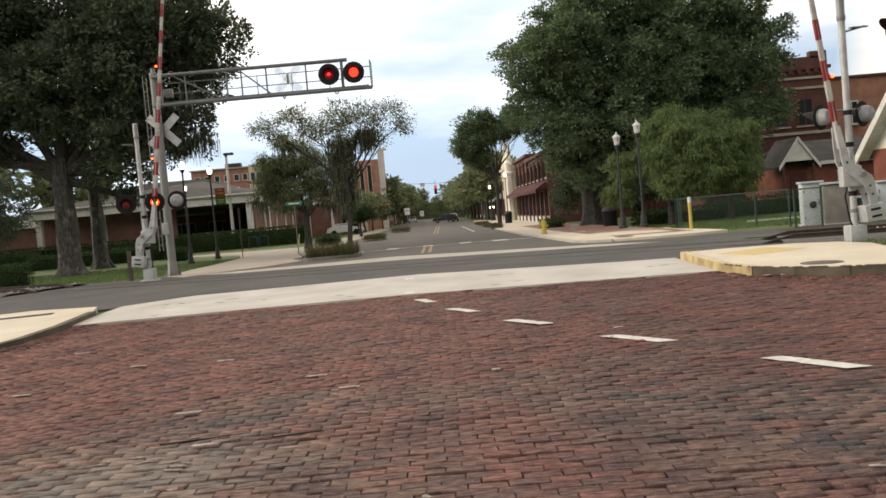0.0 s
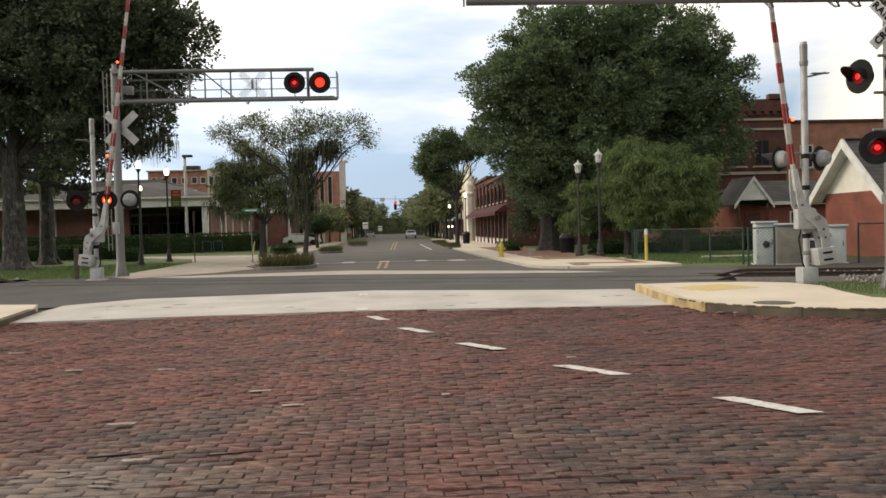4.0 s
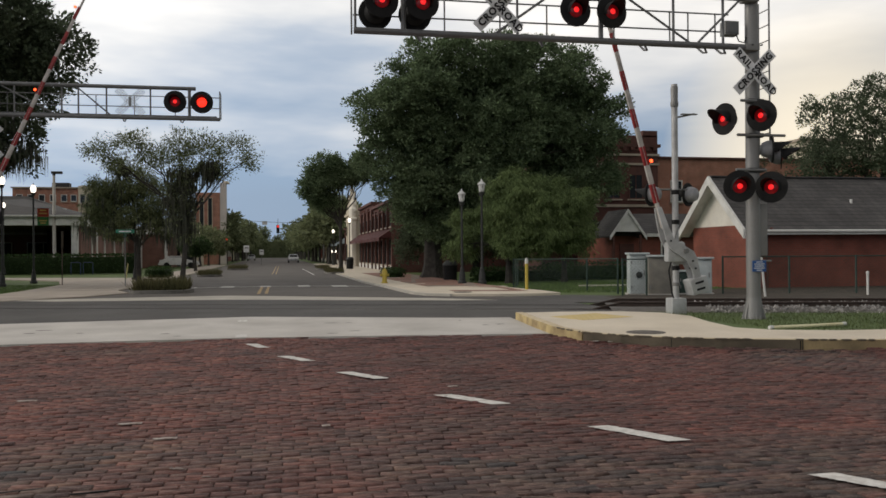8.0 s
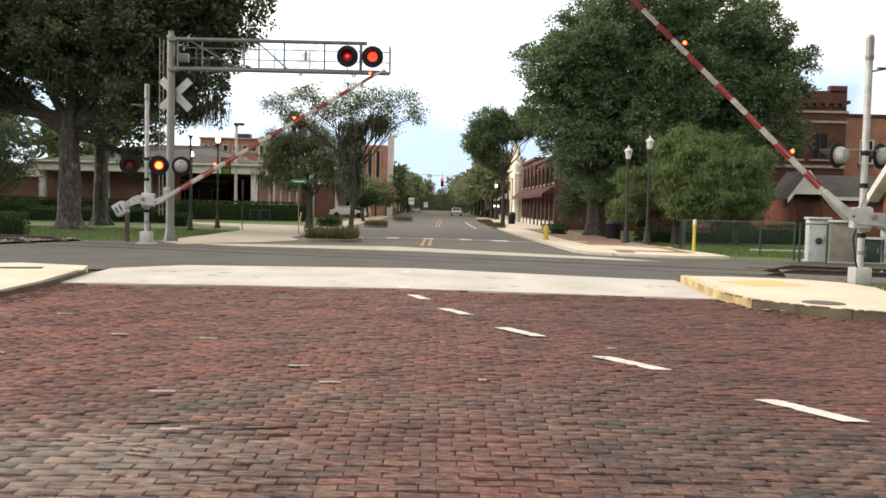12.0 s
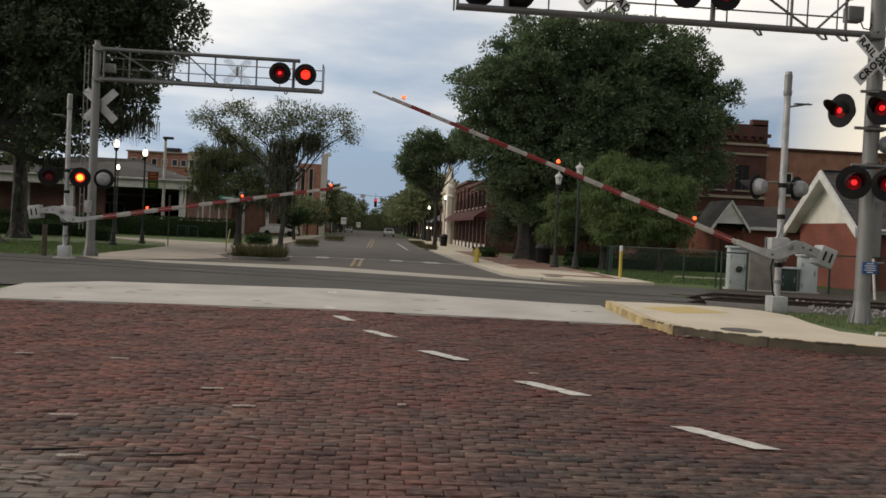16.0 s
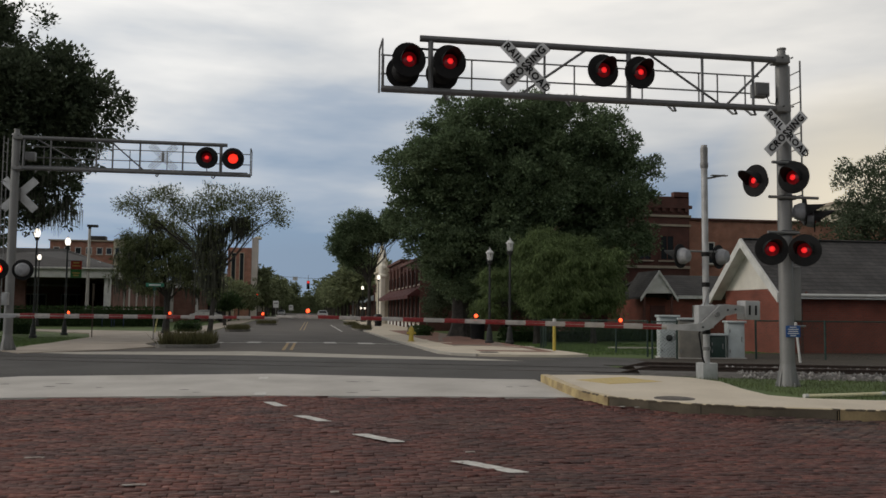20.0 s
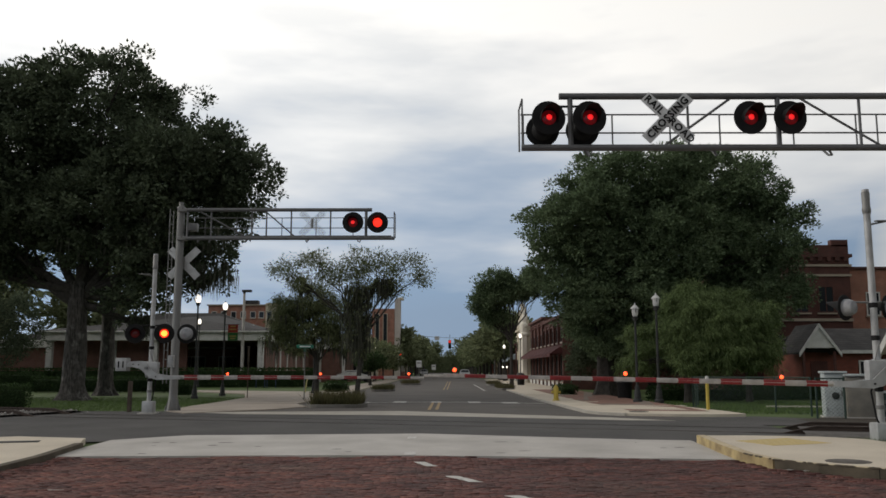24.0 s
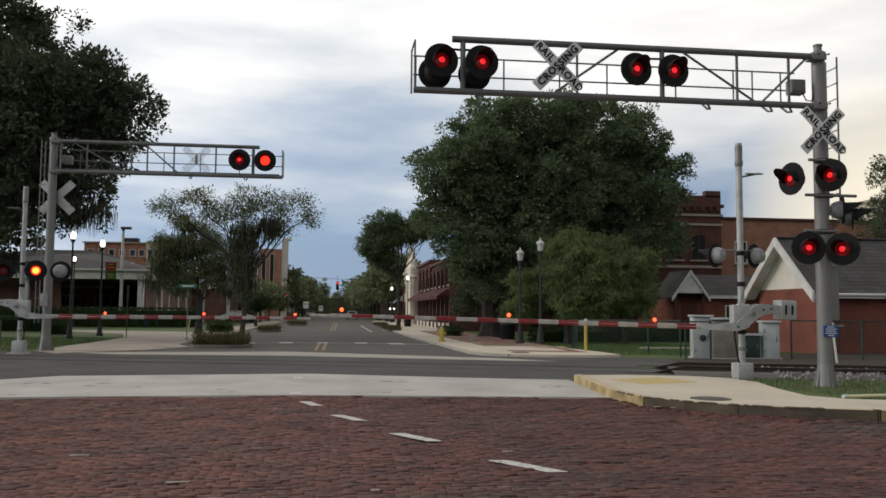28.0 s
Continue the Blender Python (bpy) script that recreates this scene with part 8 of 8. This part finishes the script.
# ---------------------------------------------------------------- vehicles far down the avenue, and a pickup by the lawn
def car(name, m, paint, label, lights, tall=0.0, group=""):
    """A saloon in parts: body, cabin glass, bumpers, lights and wheels; its nose points to local -y."""
    c = thing(name, m, label, "car", group)
    bm = B()
    prof = [(-2.2, 0.35), (-2.25, 0.62), (-2.1, 0.82), (-1.0, 0.95), (-0.35, 1.42 + tall), (1.1, 1.45 + tall), (1.75, 1.02), (2.2, 0.95), (2.25, 0.6), (2.2, 0.35)]
    sides = []
    for x, k in ((-0.88, 1), (0.88, 1)):
        sides.append([bm.verts.new((x * (0.82 if z > 1.05 else 1), y, z)) for y, z in prof])
    n = len(prof)
    for i in range(n):
        bm.faces.new((sides[0][i], sides[0][(i + 1) % n], sides[1][(i + 1) % n], sides[1][i]))
    bm.faces.new(sides[0][::-1])
    bm.faces.new(sides[1])
    bmesh.ops.recalc_face_normals(bm, faces=bm.faces)
    bmesh.ops.bevel(bm, geom=list(bm.edges), offset=0.05, segments=2, affect="EDGES")
    part("body", bm, paint, c)
    for y0, z0, y1, z1 in ((-0.98, 0.99, -0.42, 1.36 + tall), (1.68, 1.08, 1.16, 1.40 + tall)):
        bm = B()
        v = [bm.verts.new((x, y, z)) for x, y, z in ((-0.68, y0, z0), (0.68, y0, z0), (0.62, y1, z1), (-0.62, y1, z1))]
        bm.faces.new(v)
        bmesh.ops.solidify(bm, geom=bm.faces[:], thickness=0.05)
        bmesh.ops.translate(bm, verts=bm.verts, vec=(0, -0.03 if y0 < 0 else 0.03, 0.03))
        part("windscreen", bm, M_GLASS, c, smooth=0)
    for sx in (-0.76, 0.76):
        part("side_window", box(B(), (sx, 0.35, 1.2 + tall / 2), (0.03, 1.5, 0.32 + tall * 0.6), None, 0.01), M_GLASS, c)
        part("headlight", box(B(), (sx * 0.85, -2.2, 0.68), (0.34, 0.08, 0.16), None, 0.02), M_GLOBE if lights else M_WHITE, c, "lit headlight" if lights else "")
        part("tail_light", box(B(), (sx * 0.9, 2.22, 0.78), (0.3, 0.06, 0.18), None, 0.02), M_LENSDIM, c, "red tail light")
        for y in (-1.4, 1.35):
            w = part("wheel", lathe(B(), [(0.20, -0.1), (0.32, -0.1), (0.34, -0.06), (0.34, 0.06), (0.32, 0.1), (0.20, 0.1)], 18, pose(sx * 1.08, y, 0.34, 0, 90, 0)), M_BLACK, c, "black tyre")
            part("rim", lathe(B(), [(0.21, -0.09), (0.21, 0.09), (0.1, 0.11), (0, 0.11)], 12, pose(sx * 1.08, y, 0.34, 0, 90, 0)), M_GALV, w)
    part("bumper", box(B(), (0, -2.26, 0.45), (1.6, 0.1, 0.2), None, 0.04), paint, c)
    part("bumper", box(B(), (0, 2.26, 0.45), (1.6, 0.1, 0.2), None, 0.04), paint, c)
    return c


P_DARK = mat("dark_car_paint", (0.03, 0.03, 0.035), rough=0.25, metal=0.3, bump=0)
P_SILVER = mat("silver_car_paint", (0.42, 0.43, 0.44), rough=0.3, metal=0.5, bump=0)
P_WHITE = mat("white_car_paint", (0.7, 0.7, 0.7), rough=0.3, bump=0)
P_MAROON = mat("maroon_truck_paint", (0.10, 0.012, 0.014), rough=0.25, bump=0)
CAR_A = car("saloon_car", pose(1.9, 150, -0.14, 0, 0, 0), P_DARK, "dark saloon turning at the far junction", False)
CAR_B = car("saloon_car", pose(-40, 172, -0.14, 0, 0, 90), P_DARK, "dark saloon crossing the avenue far off", False)
for x, y, r, p, l in ((3.3, 152, 0, P_SILVER, "silver car parked at the avenue's kerb"), (4.4, 196, 0, P_DARK, "dark car parked at the avenue's kerb"), (-5.3, 206, 0, P_SILVER, "silver car standing down the avenue"), (-11.2, 106, 90, P_WHITE, "white car parked behind the planters")):
    car("parked_car", pose(x, y, -0.14, 0, 0, r), p, l, False, group="parked cars")

tr_ = thing("pickup_truck", pose(-26.9, 41.8, ground_z(41) + 0.01, 0, 0, -30), "dark maroon pickup truck parked beside the lawn", "truck")
bm = B()
box(bm, (0, 0, 0.85), (1.85, 5.2, 0.62), None, 0.08)
part("body", bm, P_MAROON, tr_)
part("cab", box(B(), (0, -0.6, 1.45), (1.65, 1.9, 0.72), None, 0.16), P_MAROON, tr_)
part("rear_window", box(B(), (0, 0.36, 1.5), (1.3, 0.03, 0.42), None, 0.01), M_GLASS, tr_)
part("windscreen", box(B(), (0, -1.56, 1.5), (1.4, 0.03, 0.42), None, 0.01), M_GLASS, tr_)
for sx in (-0.83, 0.83):
    part("side_window", box(B(), (sx, -0.6, 1.52), (0.03, 1.3, 0.4), None, 0.01), M_GLASS, tr_)
part("tailgate", box(B(), (0, 2.62, 0.9), (1.6, 0.05, 0.5), None, 0.03), P_MAROON, tr_)
part("bumper", box(B(), (0, 2.72, 0.5), (1.8, 0.16, 0.2), None, 0.04), M_GALV, tr_, "chrome bumper")
part("bumper", box(B(), (0, -2.7, 0.5), (1.8, 0.16, 0.2), None, 0.04), M_GALV, tr_)
for sx in (-0.82, 0.82):
    part("tail_light", box(B(), (sx, 2.62, 0.95), (0.16, 0.06, 0.4), None, 0.02), M_LENSDIM, tr_)
    for y in (-1.7, 1.6):
        w = part("wheel", lathe(B(), [(0.22, -0.12), (0.36, -0.12), (0.39, -0.07), (0.39, 0.07), (0.36, 0.12), (0.22, 0.12)], 18, pose(sx * 1.05, y, 0.39, 0, 90, 0)), M_BLACK, tr_, "black tyre")
        part("rim", lathe(B(), [(0.23, -0.1), (0.23, 0.1), (0, 0.12)], 12, pose(sx * 1.05, y, 0.39, 0, 90, 0)), M_GALV, w)
dm = thing("tan_enclosure", pose(-33.8, 60.0, ground_z(60), 0, 0, 20), "plain tan walled bin enclosure beside the parking area", "bin enclosure")
part("body", box(B(), (0, 0, 0.85), (1.75, 1.5, 1.75), None, 0.02), mat("tan_paint", (0.50, 0.36, 0.22), (0.40, 0.29, 0.18), rough=0.8, scale=1.5), dm)
part("lid", box(B(), (0, 0, 1.76), (1.85, 1.6, 0.08), None, 0.02), mat("tan_lid", (0.46, 0.34, 0.22), rough=0.8), dm)


# two birds crossing the sky
def bird(m):
    b = thing("bird", m, "small dark bird flying across the sky", "bird", "birds in the sky")
    part("body", lathe(B(), [(0, -0.22), (0.05, -0.14), (0.07, 0), (0.04, 0.14), (0, 0.26)], 8, pose(0, 0, 0, 0, 90, 0)), M_BLACK, b)
    for s in (-1, 1):
        bm = B()
        v = [bm.verts.new(p) for p in ((0.08, 0, 0.02), (-0.1, 0, 0.02), (-0.12, s * 0.42, 0.16), (0.02, s * 0.40, 0.16))]
        bm.faces.new(v)
        bmesh.ops.solidify(bm, geom=bm.faces[:], thickness=0.012)
        part("wing", bm, M_BLACK, b, smooth=0)
    b.scale = (0.6, 0.6, 0.6)
    return b


BIRDS = [bird(pose(2.8, 60, 11.2)), bird(pose(3.3, 60, 10.9))]

# ---------------------------------------------------------------- street bricks
BW, BD, GAP = 0.218, 0.106, 0.011


def in_street(x, y):
    """Whether a brick at x, y lies in the brick street rather than under a kerb or the concrete."""
    if y > 14.86 + (0.24 if -4 < x < 0.5 else 0.0) - (0.3 if x > 3.5 else 0.0):
        return False
    if x > 4.72:
        return y < np.interp(x, [4.72, 4.9, 5.3, 5.85, 6.55, 7.6, 8.3, 9.6, 12, 16], [14.2, 13.3, 12.6, 12.05, 11.63, 11.22, 11.0, 10.7, 10.4, 10.25])
    if x < -6.5:
        return y < np.interp(-x, [6.5, 6.65, 7.2, 8.6, 14], [12.4, 11.8, 11.2, 10.95, 10.75])
    return True


def paved_sheet():
    """The street's reach behind and to both sides of the laid bricks."""
    bm = B()
    for x0, x1, y0, y1 in ((-70, 70, -40, -9.1), (-70, -10.0, -9.1, 10.75), (16.0, 70, -9.1, 10.1)):
        bm.faces.new([bm.verts.new((x, y, -0.002)) for x, y in ((x0, y0), (x1, y0), (x1, y1), (x0, y1))])
    return bm


rgb = np.random.default_rng(9)
edge = np.concatenate([np.stack([np.linspace(a[0], b[0], 24), np.linspace(a[1], b[1], 24)], 1) for run in (CORNER, LCORNER[2:]) for a, b in zip(run, run[1:])])


def gutter(x, y):
    """The bricks rise a little where dirt has raised them along the kerbs."""
    d2 = ((edge - (x, y)) ** 2).sum(1).min()
    return 0.055 * math.exp(-d2 / 0.12)


corner = np.array([(-.5, -.5, 0), (.5, -.5, 0), (.5, .5, 0), (-.5, .5, 0)], float)
street = structure(part("brick_street", paved_sheet(), M_PAVERFAR, smooth=0), "old red-brown brick street")

# sixteen worn brick shapes, shared by the bricks nearest the camera's stand
shapes = []
for k in range(16):
    bm = B()
    jit = rgb.normal(0, 0.0022, (4, 3))
    jit[:, 2] = rgb.normal(0, 0.0018, 4)
    lo = [bm.verts.new(((c[0]) * (BW - GAP * 0.45), (c[1]) * (BD - GAP), -0.05)) for c in corner]
    mid = [bm.verts.new((c[0] * (BW - GAP * 0.45) + j[0], c[1] * (BD - GAP) + j[1], -0.007)) for c, j in zip(corner, jit)]
    up = [bm.verts.new((c[0] * (BW - GAP * 0.45) * 0.955 + j[0], c[1] * (BD - GAP) * 0.90 + j[1], j[2])) for c, j in zip(corner, jit)]
    for a, b in ((lo, mid), (mid, up)):
        for i in range(4):
            bm.faces.new((a[i], a[(i + 1) % 4], b[(i + 1) % 4], b[i]))
    bm.faces.new(up)
    shapes.append(mesh_of("brick", bm, M_PAVER))
rows_near, far = [], []
ny = int((15.2 + 3.0) / BD)
for j in [*range(ny), *range(-57, 0)]:
    y = -3.0 + (j + 0.5) * BD
    off = (0.5 * (j % 2) + rgb.normal(0, 0.07)) * BW
    wave = 0.012 * math.sin(j * 0.7)
    for i in range(int(-9.9 / BW), int(15.9 / BW)):
        x = i * BW + off
        yy = y + 0.035 * math.sin(x * 1.1 + 0.4 + 0.2 * y) + 0.01 * math.sin(x * 2.3 + j * 0.15) + wave
        if not in_street(x, yy):
            continue
        z = ground_z(yy) + 0.008 * math.sin(x * 1.3 + yy * 0.7) * math.sin(yy * 1.1 - x * 0.4) - 0.004 + rgb.normal(0, 0.0035) + gutter(x, yy)
        row = (x, yy, z, rgb.normal(0, 1.3), rgb.normal(0, 1.0), rgb.normal(0, 1.5))
        (rows_near if 3.75 < y < 5.2 and -2.0 < x < 1.9 and len(rows_near) < 300 else far).append(row)
for k, (x, y, z, a, b, c) in enumerate(rows_near):
    ob = new("brick", shapes[(k * 7) % 16])
    ob.parent = street
    ob.matrix_basis = pose(x, y, z, a, b, c)
fr = np.array(far)
n = len(fr)
w = (BW - GAP * 0.45) * rgb.uniform(0.975, 1.0, (n, 1))
d = (BD - GAP) * rgb.uniform(0.955, 1.0, (n, 1))
tilt = rgb.normal(0, 0.022, (n, 2))
ct, st = np.cos(np.radians(fr[:, 5]))[:, None], np.sin(np.radians(fr[:, 5]))[:, None]
levels = []
for sx, sy, dz in ((1, 1, -0.045), (1, 1, -0.007), (0.955, 0.90, 0.0)):
    u, v = corner[None, :, 0] * w * sx, corner[None, :, 1] * d * sy
    px, py = fr[:, :1] + u * ct - v * st, fr[:, 1:2] + u * st + v * ct
    pz = fr[:, 2:3] + dz + u * tilt[:, :1] + v * tilt[:, 1:]
    levels.append(np.stack([px, py, pz], 2))
V = np.concatenate(levels, 1)
Fb = []
for a, b in ((0, 4), (4, 8)):
    for i in range(4):
        Fb.append((a + i, a + (i + 1) % 4, b + (i + 1) % 4, b + i))
Fb.append((8, 9, 10, 11))
F = (np.arange(n)[:, None, None] * 12 + np.array(Fb)[None]).reshape(-1, 4)
rest = raw("bricks_beyond", V, F, M_PAVERALL, street, "the street's further bricks")
rest["kind"] = "stuff"
# single bricks that carry old white paint
for x, y, wx in ((-1.30, 7.84, 0.22), (-0.92, 7.14, 0.21), (-3.58, 9.48, 0.21), (-2.54, 9.33, 0.21), (0.39, 7.355, 0.08), (-2.19, 6.66, 0.24), (-4.9, 11.1, 0.21), (-4.3, 8.2, 0.2), (-1.75, 5.55, 0.2), (1.9, 9.2, 0.12)):
    bm = box(B(), (0, 0, 0.001), (wx * 0.9, 0.055, 0.008), None, 0.002)
    ob = part("painted_brick", bm, M_WORNPAINT, street, "brick face with old white paint", smooth=0)
    ob.matrix_basis = pose(x, y, 0.004)
# a sunken patch with a dark seam
for pts, w in (([(-2.1, 5.665), (-1.97, 5.69), (-1.6, 5.76), (-1.42, 5.80)], 0.016), ([(-1.30, 5.60), (-1.12, 5.63), (-0.95, 5.66)], 0.014)):
    part("seam", ride(B(), pts, w, 0.008, 0.007), M_BLACK, street, "dark gap where bricks have sunk", smooth=0)
M_LIME = mat("lime_smear", (0.30, 0.26, 0.23), (0.15, 0.115, 0.10), rough=0.85, scale=30, stain=0.3, bump=0.3)
# lime-white smears on a few faces near the seam
for k in range(15):
    x, y = rgb.normal(-1.98, 0.2), rgb.normal(5.22, 0.10)
    if k % 4 == 0:
        x, y = rgb.uniform(-2.2, 1.2), rgb.uniform(4.3, 6.4)
    r = rgb.uniform(0.015, 0.05)
    rim = [(r * rgb.uniform(0.6, 1.2) * 1.7 * math.cos(a), r * rgb.uniform(0.5, 1.0) * 0.55 * math.sin(a)) for a in np.linspace(0, 2 * math.pi, 9)[:-1]]
    ob = part("lime_smear", slab(B(), rim, lambda u, v: 0.0, 0.006), M_LIME, street, "dull white smear on a worn brick", smooth=0)
    ob.matrix_basis = pose(x, y, 0.006, 0, 0, rgb.uniform(-30, 30))

# litter trodden flat on the street
M_LITTER = mat("dirty_white_paper", (0.62, 0.60, 0.57), (0.40, 0.37, 0.34), rough=0.8, scale=18, stain=0.4, bump=0.2)
for k, (x, y, size) in enumerate(((-0.21, 4.05, 0.030), (2.04, 3.90, 0.042), (0.89, 3.55, 0.03), (0.71, 3.55, 0.022), (-0.75, 3.50, 0.022), (-1.81, 4.57, 0.026), (-1.67, 4.56, 0.03), (5.02, 12.85, 0.085), (5.22, 12.72, 0.04))):
    rl = random.Random(200 + k)
    rim = [(size * rl.uniform(0.7, 1.3) * 1.2 * math.cos(a), size * rl.uniform(0.5, 1.0) * 0.7 * math.sin(a)) for a in (0.0, 0.7, 1.4, 2.2, 3.0, 3.8, 4.5, 5.4)]
    hump = [rl.uniform(0, 0.012) for _ in rim]
    bm = B()
    mid = bm.verts.new((0, 0, 0.017))
    ring = [bm.verts.new((u, v, 0.003 + h)) for (u, v), h in zip(rim, hump)]
    for a, b in zip(ring, ring[1:] + ring[:1]):
        bm.faces.new((a, b, mid))
    bmesh.ops.solidify(bm, geom=bm.faces[:], thickness=0.002)
    ob = part("litter", bm, M_LITTER, smooth=0)
    ob.matrix_basis = pose(x, y, (0.045 if y > 12 else 0.002), 0, 0, rl.uniform(-25, 25))
    tagged(ob, "crumpled scrap of dirty white paper on the bricks", "litter", "litter on the street")


motions()
